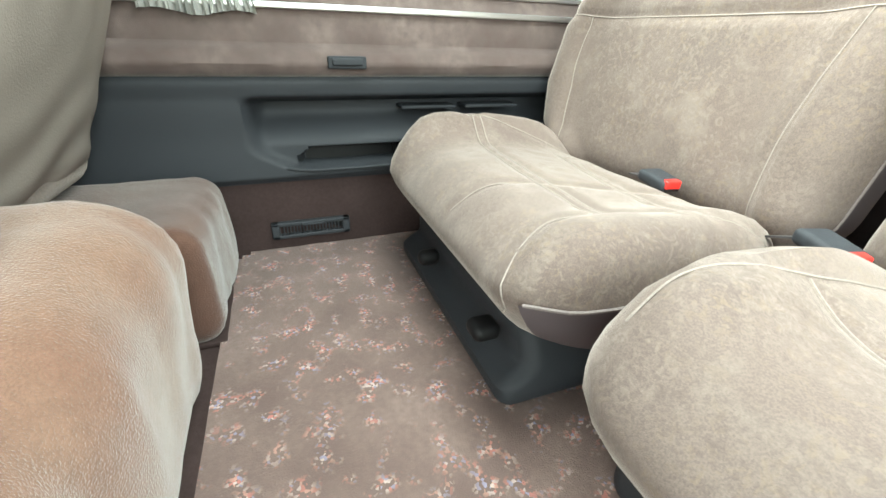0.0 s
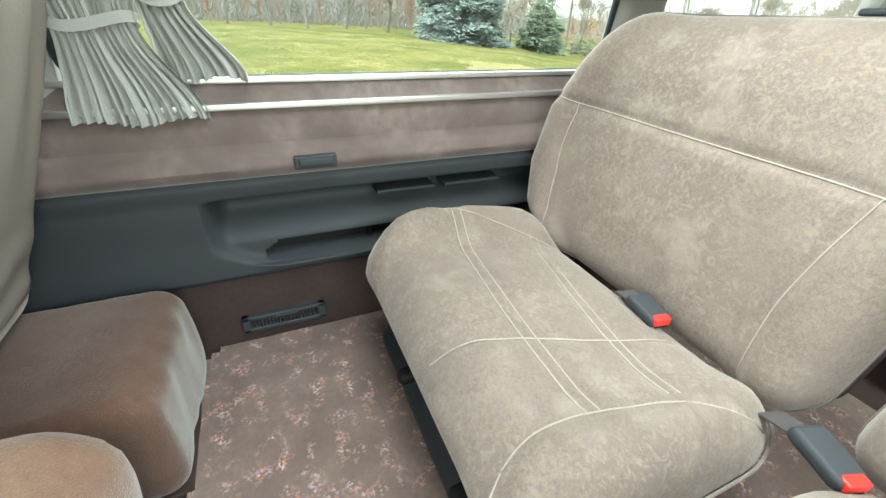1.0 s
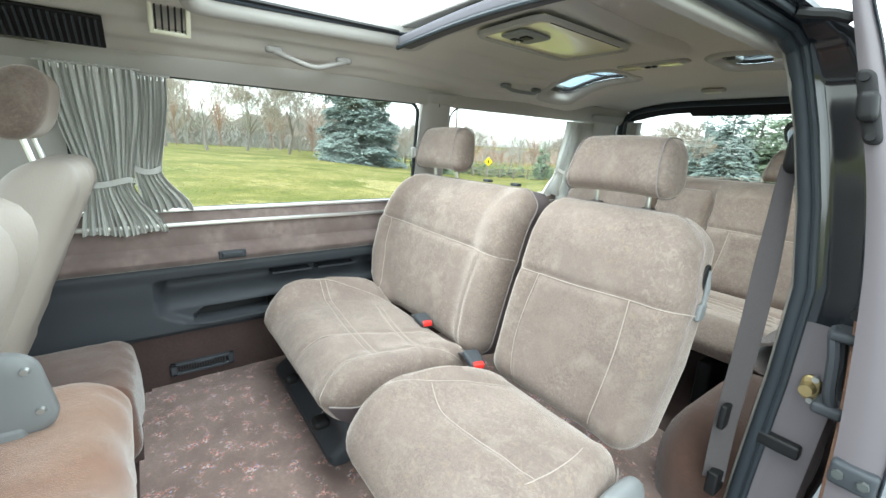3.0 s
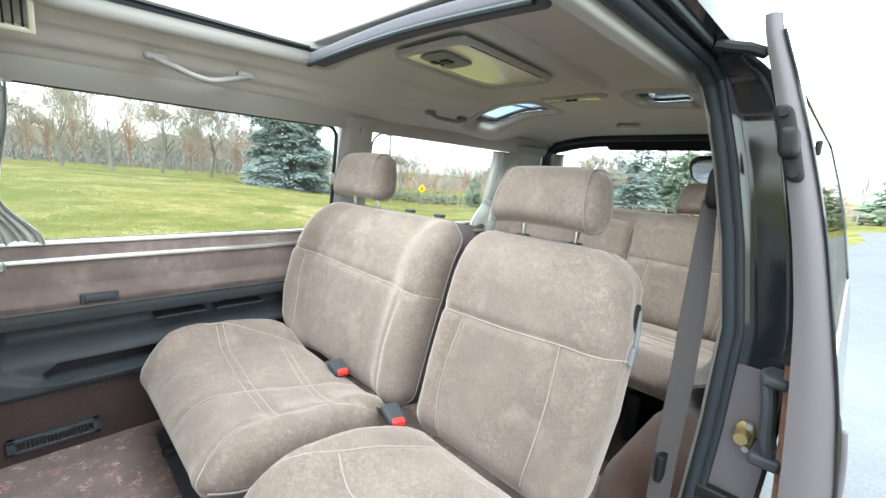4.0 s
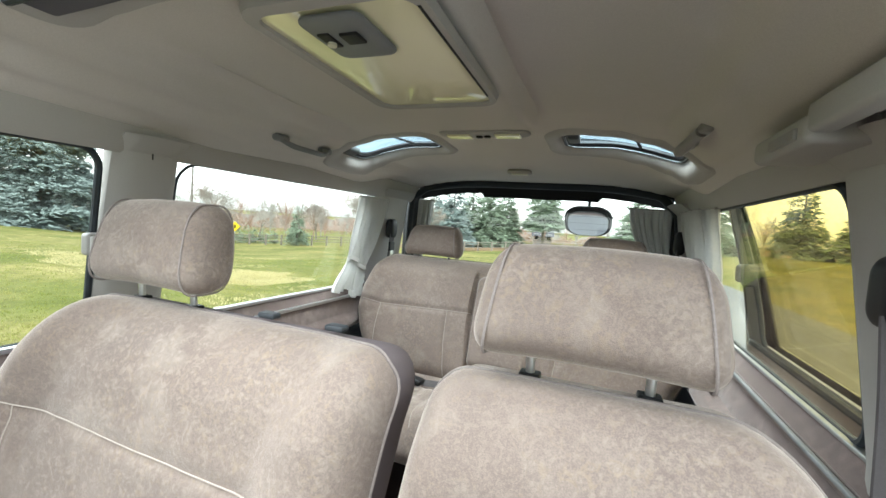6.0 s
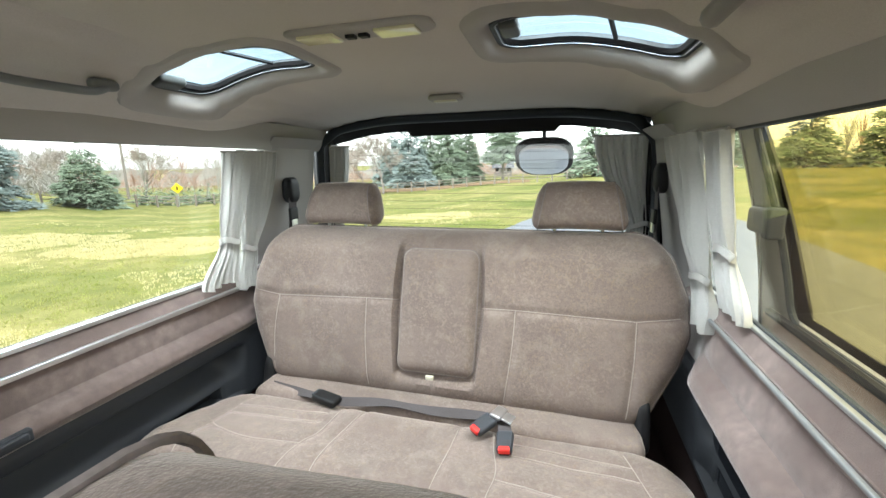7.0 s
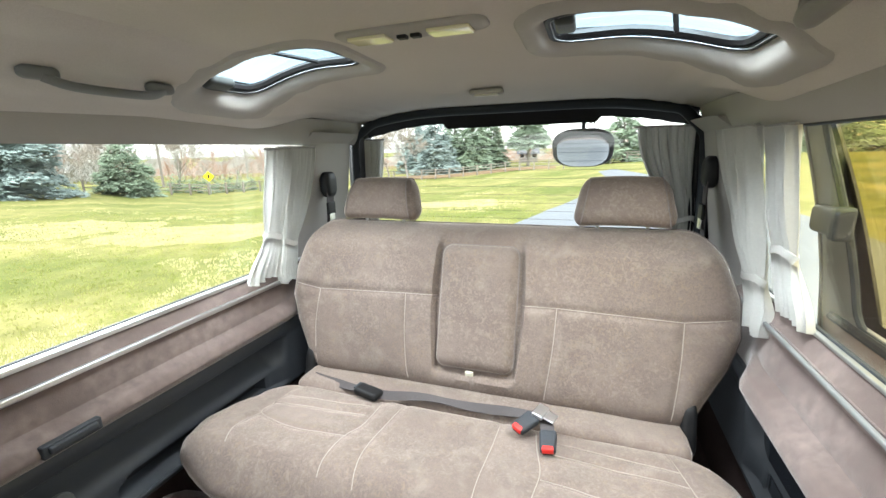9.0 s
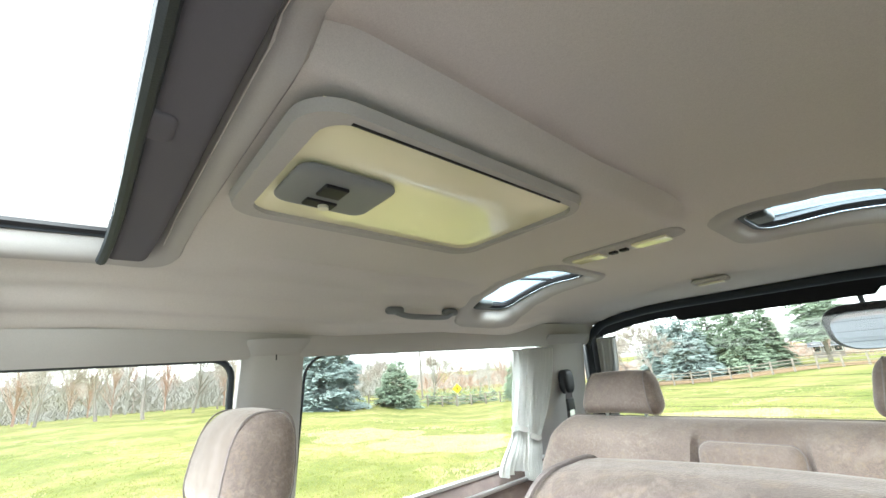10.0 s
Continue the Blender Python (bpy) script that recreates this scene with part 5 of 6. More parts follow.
ARCH_CARPET = material("brown_arch_carpet", (0.115, 0.070, 0.056), 1.0, spec=0.05, sheen=0.3, tone=0.7, tone_scale=7, tint=(0.070, 0.043, 0.036), fine=0.3, fine_scale=90, bump=0.8, bump_scale=450)
arch = thing("wheel_arch", "rounded wheel arch covered in brown carpet", "wheel arch")
part("carpet_cover", rbox((0.30, 0.62, 0.36), (0.10, 0.17, 0.16), (6, 12, 8), lambda p, q, r: (p + 0.645, q + 0.345, r + 0.185)), ARCH_CARPET, arch)
part("edge_trim", tube([(0.487, 0.04, FLOOR + 0.006), (0.487, 0.65, FLOOR + 0.006)], 0.006, 6), BLACK, arch)
arch = thing("wheel_arch", "low wheel arch covered in dark brown carpet", "wheel arch")
part("carpet_cover", rbox((0.22, 0.62, 0.30), (0.08, 0.17, 0.14), (6, 12, 8), lambda p, q, r: (p - 0.66, q + 0.34, r + 0.17)), ARCH_CARPET, arch)
part("edge_trim", tube([(-0.545, 0.03, FLOOR + 0.006), (-0.545, 0.65, FLOOR + 0.006)], 0.006, 6), BLACK, arch)

# -- engine covers and front seats at the cabin's front --
def cover_bend(cx, cy, cz, seed):
    def f(p, q, r):
        fold = 0.016 * noise.noise((p * 9 + r * 3, r * 4, seed)) + 0.007 * noise.noise((p * 22, r * 7, seed + 2))
        return cx + p, cy + q + fold, cz + r + 0.009 * noise.noise((p * 7, q * 7, seed + 5)) + 0.003 * noise.noise((p * 22, q * 22, seed + 7))
    return f


BROWN_PLUSH = material("dark_brown_plush", (0.155, 0.090, 0.068), 1.0, spec=0.05, sheen=0.5, tone=1.0, tone_scale=5.0, tint=(0.10, 0.055, 0.043), fine=0.35, fine_scale=70, grain=0.3, grain_scale=420, bump=0.9, bump_scale=420)
engine = thing("engine_cover", "low engine cover trimmed in brown plush", "engine cover")
part("plush_cover", rbox((0.37, 0.60, 0.25), (0.035, 0.05, 0.05), (14, 16, 10), cover_bend(-0.518, -1.40, FLOOR + 0.126, 1)), BROWN_PLUSH, engine)
part("base_trim", block(-0.705, -0.340, -1.70, -1.102, FLOOR, FLOOR + 0.012, 0.004, (4, 6, 1)), KICK, engine, "dark carpet edge")
box = thing("seat_box", "raised front seat box under a tan plush cover", "seat box")
part("plush_cover", rbox((0.78, 0.62, 0.365), (0.08, 0.10, 0.10), (34, 24, 16), cover_bend(0.115, -1.418, FLOOR + 0.176, 9)), TOWEL, box)
part("base_trim", block(-0.275, 0.498, -1.73, -1.112, FLOOR, FLOOR + 0.010, 0.004, (4, 6, 1)), KICK, box, "dark carpet edge")


def front_seat(x0, x1, label):
    seat = thing("front_seat", label, "car seat", "front seats")
    cx = (x0 + x1) / 2
    part("backrest", rbox((x1 - x0, 0.15, 0.60), (0.07, 0.06, 0.08), (40, 4, 44), lambda p, q, r: (cx + p * (1 - 0.12 * smooth01(0.0, 0.3, r)), -1.305 + q + 0.42 * r + (0.008 * math.sin(p * 55 + 5 * r) * smooth01(-0.05, 0.25, r) + 0.004 * math.sin(r * 60 + 9 * p + 2 * math.sin(p * 12)) * (1 - smooth01(-0.28, 0.02, r))) * (q > 0), 0.665 + r)), VINYL, seat, "beige vinyl back with gathered creases")
    part("headrest", rbox((0.27, 0.10, 0.16), (0.05, 0.045, 0.06), (8, 4, 6), lambda p, q, r: (cx + p, -1.225 + q + 0.25 * r, 1.085 + r)), VELOUR, seat)
    part("cushion", rbox((x1 - x0, 0.45, 0.14), 0.06, (8, 8, 4), lambda p, q, r: (cx + p, -1.56 + q, 0.44 + r)), VELOUR, seat)
    for s in (-1, 1):
        part("post", tube([(cx + s * 0.07, -1.215, 0.93), (cx + s * 0.07, -1.235, 1.03)], 0.006, 8), CHROME, seat)
    return seat


front_seat(-0.70, -0.22, "front seat with beige vinyl back, seen from behind")
front_seat(0.20, 0.66, "front passenger seat with beige vinyl back")

hinge_box = thing("seat_hinge_cover", "grey plastic hinge cover standing on the seat box", "seat hinge")
part("cover", rbox((0.045, 0.17, 0.17), (0.015, 0.05, 0.04), (2, 4, 4), lambda p, q, r: (p - 0.06, q - 1.295 - 0.15 * r, r + 0.548)), SEAT_PLASTIC, hinge_box, "worn mid-grey plastic cover")
part("foot", block(-0.085, -0.035, -1.36, -1.25, 0.44, 0.49, 0.012), SEAT_PLASTIC, hinge_box)
for y, z in ((-1.235, 0.60), (-1.225, 0.515)):
    part("screw", tube([(-0.040, y, z), (-0.032, y, z)], [0.008, 0.006], 10), DULL_METAL, hinge_box)

# ---- fittings ----
vent = thing("floor_heater_vent", "dark slatted heater vent in the kick panel", "air vent")
part("frame", joined(block(-0.752, -0.728, -1.012, -0.798, 0.150, 0.162, 0.004), block(-0.752, -0.728, -1.012, -0.798, 0.186, 0.198, 0.004), block(-0.752, -0.728, -1.012, -0.990, 0.150, 0.198, 0.004), block(-0.752, -0.728, -0.820, -0.798, 0.150, 0.198, 0.004)), PLASTIC, vent)
part("backing", block(-0.750, -0.744, -1.0, -0.81, 0.155, 0.193, 0.001), BLACK, vent)
slat = part("slat", block(-0.742, -0.730, -0.9815, -0.9785, 0.160, 0.188, 0.001), PLASTIC, vent)
for k in range(1, 18):
    s = part("slat", ([], []), PLASTIC, vent)
    s.data = slat.data
    s.location = (0, 0.0088 * k, 0)
part("tab", block(-0.738, -0.724, -0.93, -0.87, 0.186, 0.192, 0.002), PLASTIC, vent)


def ashtray(y0, y1, sign=-1):
    ash = thing("ashtray", "small charcoal ashtray flap in the velour trim", "ashtray")
    xa, xb = sorted((sign * 0.685, sign * 0.735))
    part("body", block(xa, xb, y0, y1, 0.594, 0.623, 0.004), PLASTIC, ash)
    xa, xb = sorted((sign * 0.678, sign * 0.690))
    part("flap", block(xa, xb, y0 + 0.010, y1 - 0.010, 0.602, 0.618, 0.004), PLASTIC, ash, "grey flap edge")
    return ash


ashtray(-0.824, -0.732)
ashtray(0.33, 0.44)


def grab_handle(y0, y1, sign=-1, x=0.522, z=1.298, drop=0.034, stuff=None, r=0.0085):
    stuff = stuff or HANDLE_GREY
    h = thing("grab_handle", "curved grey grab handle under the headliner", "grab handle", "grab handles")
    pts = curve_line([(sign * x, y0, z), (sign * (x - 0.012), y0 + 0.035, z - 0.012), (sign * (x - 0.026), (y0 + y1) / 2, z - drop), (sign * (x - 0.012), y1 - 0.035, z - 0.012), (sign * x, y1, z)], 8)
    part("grip", tube(pts, r, 10), stuff, h)
    for y in (y0, y1):
        part("mount", rbox((0.026, 0.055, 0.022), (0.009, 0.012, 0.009), (2, 2, 2), lambda p, q, r, y=y: (p + sign * (x + 0.006), q + y, r + z + 0.006)), stuff, h)


grab_handle(-0.635, -0.402)
grab_handle(0.395, 0.60, x=0.535, z=1.306, drop=0.016, stuff=SEAT_PLASTIC, r=0.008)
grab_handle(0.40, 0.54, sign=1, x=0.525, z=1.318, drop=0.026, stuff=HANDLE_GREY, r=0.012)

lamp = thing("roof_lamp", "cream roof lamp and air unit in a grey frame", "ceiling lamp")
LX0, LX1, LY0, LY1 = -0.152, 0.138, -0.140, 0.304
lamp.matrix_world = Matrix.Translation((0, 0.08, 1.366)) @ pose(0, 0, 0, -1.6) @ Matrix.Translation((0, -0.08, -1.356))


def ring_plate(x0, x1, y0, y1, border, z_out, z_in):
    outer, inner = rounded(x0, x1, y0, y1, 0.045), rounded(x0 + border, x1 - border, y0 + border * 1.5, y1 - border * 0.6, 0.032)
    n = len(outer)
    pts = [(x, y, z_out + 0.012) for x, y in outer] + [(x, y, z_out) for x, y in rounded(x0 + 0.004, x1 - 0.004, y0 + 0.004, y1 - 0.004, 0.042)] + [(x, y, z_in) for x, y in inner] + [(x, y, z_in + 0.012) for x, y in inner]
    return pts, [(r * n + k, r * n + (k + 1) % n, (r + 1) * n + (k + 1) % n, (r + 1) * n + k) for r in range(3) for k in range(n)]


part("frame", ring_plate(LX0, LX1, LY0, LY1, 0.019, 1.350, 1.351), GREY_TRIM, lamp, "grey moulded lamp frame")
part("lens", sheet(lambda u, v: (LX0 + 0.015 + (LX1 - LX0 - 0.030) * u, LY0 + 0.020 + (LY1 - LY0 - 0.030) * v, 1.358 - 0.006 * (1 - (2 * u - 1) ** 4) * (1 - (2 * v - 1) ** 4)), 16, 20, 0.01, (0, 0, 1)), CREAM, lamp, "cream translucent lens")
# Solid black bar in place of the shadow between lens and frame.
part("lens_gap_shade", tube([(LX1 - 0.017, LY0 + 0.05 + 0.03 * k, 1.3515) for k in range(12)], 0.0025, 6), BLACK, lamp, "black bar standing in for the shadow beside the lens")
sw = part("switch_box", rbox((0.105, 0.125, 0.012), (0.02, 0.02, 0.005), (2, 2, 1), lambda p, q, r: (p - 0.012, q - 0.042, r + 1.347)), SEAT_PLASTIC, lamp, "grey switch housing")
part("rocker", block(-0.015, 0.015, -0.066, -0.036, 1.337, 1.342, 0.002), BLACK, sw)
part("rocker", block(-0.050, -0.030, -0.070, -0.030, 1.338, 1.342, 0.002), BLACK, sw)
part("knob", tube([(-0.040, -0.045, 1.334), (-0.040, -0.045, 1.340)], 0.007, 10), IVORY, sw)

console = thing("reading_lamp_console", "grey reading lamp strip with two cream lenses", "reading lamp")
part("plate", rbox((0.285, 0.072, 0.016), (0.03, 0.025, 0.006), (4, 2, 1), lambda p, q, r: (p - 0.009, q + 0.672, r + 1.382)), GREY_TRIM, console)
for x in (-0.085, 0.068):
    part("lens", block(x - 0.038, x + 0.038, 0.648, 0.690, 1.369, 1.376, 0.003), CREAM, console, "cream lens")
for x in (-0.022, 0.004):
    part("switch", block(x - 0.009, x + 0.009, 0.662, 0.678, 1.368, 1.376, 0.002), BLACK, console)
clip = thing("coat_clip", "small ivory clip lamp on the headliner", "clip lamp")
part("frame", rbox((0.105, 0.040, 0.016), (0.012, 0.012, 0.006), (2, 2, 1), lambda p, q, r: (p, q + 1.23, r + 1.342 - 0.06 * q)), GREY_TRIM, clip)
part("lens", block(-0.036, 0.036, 1.218, 1.242, 1.330, 1.337, 0.003), IVORY, clip)

outlet = thing("roof_air_outlet", "ivory-framed air outlet in the roof duct", "air vent")
part("frame", joined(*[moved(s, pose(-0.455, -0.915, 1.352, 0, -58, 0)) for s in (block(-0.065, 0.065, -0.048, -0.036, -0.01, 0.015), block(-0.065, 0.065, 0.036, 0.048, -0.01, 0.015), block(-0.070, -0.058, -0.048, 0.048, -0.01, 0.015), block(0.058, 0.070, -0.048, 0.048, -0.01, 0.015))]), IVORY, outlet)
for k in range(5):
    part("vane", moved(block(-0.058, 0.058, -0.034 + 0.015 * k, -0.030 + 0.015 * k, -0.006, 0.01, 0.001), pose(-0.455, -0.915, 1.352, 0, -58, 0)), BLACK, outlet)
grille = thing("roof_grille", "black slotted speaker grille in the roof duct", "grille")
part("plate", moved(block(-0.05, 0.05, -0.11, 0.11, -0.004, 0.006, 0.003), pose(-0.565, -1.17, 1.285, 0, -38, 0)), BLACK, grille)
for k in range(14):
    part("slat", moved(block(-0.045, 0.045, -0.102 + 0.015 * k, -0.097 + 0.015 * k, -0.009, -0.003, 0.001), pose(-0.565, -1.17, 1.285, 0, -38, 0)), PLASTIC, grille)

latch_w = thing("window_hook", "small grey belt hook on the pillar by the window", "hook")
part("block", rbox((0.030, 0.050, 0.050), 0.008, (2, 2, 2), lambda p, q, r: (p - 0.690, q + 0.012, r + 0.995)), HANDLE_GREY, latch_w)
part("cap", rbox((0.012, 0.040, 0.038), 0.005, (2, 2, 2), lambda p, q, r: (p - 0.672, q + 0.010, r + 0.995)), GREY_TRIM, latch_w)

# -- rear view mirror on the hatch --
mirror = thing("rear_mirror", "rounded grey-framed mirror hung above the rear glass", "mirror")


def mirror_bend(p, q, r):
    return 0.277 + p, 1.80 + 0.67 * q - 0.74 * r, 1.165 + 0.67 * r + 0.74 * q


part("shell", rbox((0.244, 0.03, 0.229), (0.085, 0.014, 0.085), (4, 2, 3), mirror_bend), BLACK, mirror)
part("glass", rbox((0.204, 0.006, 0.187), (0.072, 0.0025, 0.072), (4, 1, 3), lambda p, q, r: mirror_bend(p, q - 0.015, r)), MIRROR, mirror, "silvered glass")
part("arm", tube([(0.277, 1.80, 1.18), (0.277, 1.79, 1.25), (0.28, 1.74, 1.33)], 0.008, 8), PLASTIC, mirror)

# -- belts on the pillars --
belt = thing("seat_belt", "grey shoulder belt hanging from the pillar by the door", "seat belt", "pillar belts")
part("guide", rbox((0.035, 0.06, 0.085), (0.014, 0.02, 0.025), (2, 2, 3), lambda p, q, r: (p + 0.676, q + 0.056, r + 1.055)), BLACK, belt, "black belt guide")
run = curve_line([(0.668, 0.044, 1.03), (0.676, 0.030, 0.90), (0.682, 0.015, 0.66), (0.680, 0.005, 0.45), (0.684, 0.0, 0.30)], 5)
part("webbing", strap(run, [0.024 + 0.020 * min(1, i / 7) for i in range(len(run))], 0.003, (0.9, 0.45, 0)), BELT, belt)
part("end_plate", block(0.676, 0.700, -0.025, 0.025, 0.27, 0.33, 0.006), BLACK, belt)
part("tongue", rbox((0.014, 0.05, 0.06), 0.005, (1, 1, 2), lambda p, q, r: (p + 0.678, q + 0.002, r + 0.47)), BLACK, belt)
for s in (-1, 1):
    b = thing("seat_belt", "dark rear belt with guide and tongue on the corner pillar", "seat belt", "pillar belts")
    gx, gy, gz = (0.672, 1.47, 1.085) if s > 0 else (0.680, 1.365, 1.052)
    part("guide", rbox((0.045, 0.075, 0.10), (0.016, 0.025, 0.035), (2, 3, 4), lambda p, q, r, s=s: (p + s * gx, q + gy, r + gz)), BLACK, b)
    part("webbing", strap([(s * (gx - 0.012), gy - 0.01, gz - 0.02), (s * (gx - 0.008), gy - 0.02, 0.90), (s * (gx + 0.02), gy - 0.03, 0.70)], 0.046, 0.003, (0, 1, 0)), BELT, b)
    part("tongue", rbox((0.012, 0.05, 0.05), 0.005, (1, 1, 2), lambda p, q, r, s=s: (p + s * (gx - 0.016), q + gy - 0.02, r + 0.96)), BLACK, b)
    part("tongue_plate", block(min(s * (gx - 0.022), s * (gx - 0.016)), max(s * (gx - 0.022), s * (gx - 0.016)), gy - 0.035, gy - 0.005, 0.905, 0.94, 0.002), CHROME, b)

# -- curtains: pleated cloth drawn together by a tie --


def curtain(name, place, top, tie, foot, z_top, z_tie, z_foot, pleats, label, deep=0.014, seed=0.0):
    """place(s, z, out) lays it; top, tie and foot are its ends along s at those heights."""
    c = thing(name, label, "curtain", "curtains")
    def ends(z):
        if z > z_tie:
            k = smooth01(z_tie, z_top, z) ** 0.6
            return tie[0] + (top[0] - tie[0]) * k, tie[1] + (top[1] - tie[1]) * k
        k = smooth01(z_tie, z_foot, z) if z_tie < z_foot else 1 - smooth01(z_foot, z_tie, z)
        return tie[0] + (foot[0] - tie[0]) * k, tie[1] + (foot[1] - tie[1]) * k
    def fn(u, v):
        hem = 0.006 * math.sin(u * 9 + seed)
        z = z_top + (z_foot + hem - z_top) * v
        a, b = ends(z)
        w = u + 0.012 * math.sin(u * 31 + seed * 3 + v * 2.5) + 0.008 * noise.noise((u * 6, v * 3, seed))
        narrow = 1 - 0.45 * math.exp(-((z - z_tie) / 0.05) ** 2)
        d = deep * narrow * (math.sin(2 * math.pi * pleats * u + seed + 0.9 * math.sin(v * 4 + u * 5)) + 0.4 * math.sin(2 * math.pi * pleats * 2.3 * u + 2 * seed))
        return place(a + (b - a) * w, z, d)
    part("cloth", sheet(fn, int(pleats * 12), 40, 0.0015, (0.7, 0.7, 0.1)), CURTAIN, c)
    a, b = ends(z_tie)
    band = []
    for k in range(28):
        ang = 2 * math.pi * k / 28
        band.append(place((a + b) / 2 + (b - a) * 0.53 * math.cos(ang), z_tie + 0.008 * math.sin(ang * 2 + seed), deep * 1.25 * math.sin(ang)))
    part("tie_band", strap(band + [band[0]], 0.018, 0.003, (0.05, 0.05, 1)), CURTAIN, c)
    for k in range(int(pleats)):
        hook = place(top[0] + (top[1] - top[0]) * (k + 0.5) / int(pleats), z_top, 0.0)
        part("hook", tube([(hook[0], hook[1], z_top - 0.012), (hook[0], hook[1], z_top + 0.006)], 0.0018, 5), CHROME, c)
    part("rail_top", tube([place(top[0] - 0.01, z_top + 0.002, 0), place(top[1] + 0.01, z_top + 0.002, 0)], 0.004, 6), GREY_TRIM, c)
    return c


def on_left(s, z, out):
    return side_x(max(z, 0.74)) + 0.038 + out, s, z


def on_right(s, z, out):
    return -side_x(max(z, 0.74)) - 0.038 - out, s, z


def on_rear(s, z, out):
    return s, REAR + 0.035 - out * 0.8, z


curtain("side_curtain", on_left, (-1.215, -1.00), (-1.165, -1.045), (-1.19, -0.965), 1.208, 0.875, 0.703, 13, "pale grey pleated curtain gathered by a tie", 0.0095, seed=0.4)
curtain("side_curtain", lambda s, z, out: on_left(s, z, out - 0.022), (-1.02, -0.925), (-1.04, -0.965), (-1.03, -0.885), 1.20, 0.915, 0.775, 6, "thin pale grey curtain behind the gathered one", seed=1.7)
curtain("side_curtain", on_left, (1.09, 1.27), (1.11, 1.175), (1.08, 1.16), 1.195, 0.865, 0.72, 10, "pale grey pleated curtain at the rear quarter window", 0.012, seed=2.2)
curtain("side_curtain", lambda s, z, out: on_left(s, z, out + 0.022), (1.00, 1.10), (0.99, 1.07), (0.915, 1.065), 1.19, 0.91, 0.765, 5, "pale grey curtain tied at the rear quarter window", 0.012, seed=2.9)
curtain("side_curtain", on_right, (1.10, 1.35), (1.08, 1.21), (1.05, 1.15), 1.210, 0.84, 0.712, 8, "pale grey curtain hanging at the rear quarter window", seed=3.1)
curtain("side_curtain", lambda s, z, out: on_right(s, z, out - 0.018), (0.955, 1.09), (0.96, 1.07), (0.905, 1.03), 1.205, 0.935, 0.795, 7, "thin cream curtain tied beside the window", 0.011, seed=4.0)
curtain("side_curtain", on_rear, (-0.665, -0.575), (-0.675, -0.625), (-0.68, -0.60), 1.225, 0.90, 0.72, 5, "pale grey curtain at the rear glass", seed=5.2)
curtain("side_curtain", on_rear, (0.47, 0.665), (0.60, 0.68), (0.56, 0.69), 1.235, 0.90, 0.72, 7, "pale grey curtain at the rear glass", seed=6.1)

# ---- outdoors ----
GRASS = material("lawn_grass", (0.145, 0.165, 0.045), 1.0, spec=0.05, tone=0.9, tone_scale=0.30, tint=(0.36, 0.305, 0.125), fine=0.55, fine_scale=2.2, grain=0.35, grain_scale=22.0, bump=1.0, bump_scale=12.0)
ASPHALT = material("grey_driveway_asphalt", (0.20, 0.21, 0.225), 0.9, spec=0.2, tone=0.4, tone_scale=0.5, fine=0.25, fine_scale=6, grain=0.4, grain_scale=60, bump=0.5, bump_scale=60)
# Both needle colours are lightened to carry the haze in front of the trees.
SPRUCE = material("blue_spruce_needles", (0.285, 0.345, 0.32), 0.9, spec=0.1, tone=0.6, tone_scale=0.9, tint=(0.215, 0.27, 0.25), fine=0.3, fine_scale=4)
PINE = material("green_pine_needles", (0.27, 0.335, 0.23), 0.9, spec=0.15, tone=0.7, tone_scale=0.8, tint=(0.18, 0.235, 0.165), fine=0.3, fine_scale=4)
BARK = material("grey_brown_bark", (0.25, 0.22, 0.195), 0.95, spec=0.1, tone=0.5, tone_scale=2.0, bump=0.6, bump_scale=30)
TWIGS = material("reddish_bare_twigs", (0.41, 0.335, 0.295), 0.95, spec=0.05, tone=0.9, tone_scale=0.09, tint=(0.33, 0.325, 0.285))
FENCE_WOOD = material("weathered_fence_wood", (0.27, 0.235, 0.20), 0.9, spec=0.1, tone=0.5, tone_scale=3)
SIGN_YELLOW = material("yellow_road_sign", (0.85, 0.60, 0.02), 0.5, spec=0.3, tone=0.1)
SIDING = material("house_siding", (0.22, 0.19, 0.185), 0.8, tone=0.2)
SHINGLE = material("grey_shingle", (0.12, 0.12, 0.13), 0.9, tone=0.4)
# The haze of the distance is put into this pale colour.
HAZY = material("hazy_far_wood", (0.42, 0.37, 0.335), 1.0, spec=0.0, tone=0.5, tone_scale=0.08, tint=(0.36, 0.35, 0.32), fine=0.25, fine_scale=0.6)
LEAF_LITTER = material("russet_leaf_litter", (0.22, 0.15, 0.09), 1.0, spec=0.05, tone=0.6, tone_scale=1.0)

HORIZON = [(-180, -1.2), (-90, -1.2), (-50, -1.0), (-22, -1.3), (-6, -2.1), (5, -3.0), (21, -4.1), (35, -4.5), (48, -4.9), (55, -4.3), (61, -3.5), (70, -2.9), (78, -2.4), (90, -2.0), (110, -1.6), (180, -1.2)]
EYE = Vector((0.3, 0.0, 1.15))
GROUND, EDGE_R = -0.45, 42.0


def land(x, y):
    """The height of the lawn: level by the van, then rolling to the edge seen from it."""
    r = math.hypot(x - EYE.x, y)
    az = math.degrees(math.atan2(-(x - EYE.x), y))
    tip = EYE.z + EDGE_R * math.tan(radians(table_at(HORIZON, az)))
    k = smooth01(5.0, EDGE_R, r)
    z = GROUND + (tip - GROUND) * k
    if r > EDGE_R:
        z = tip - 0.012 * (r - EDGE_R) if r < 300 else tip - 3.1 + 0.0 * r
    return z + 0.05 * noise.noise((x * 0.15, y * 0.15, 0)) * min(1, r / 8)


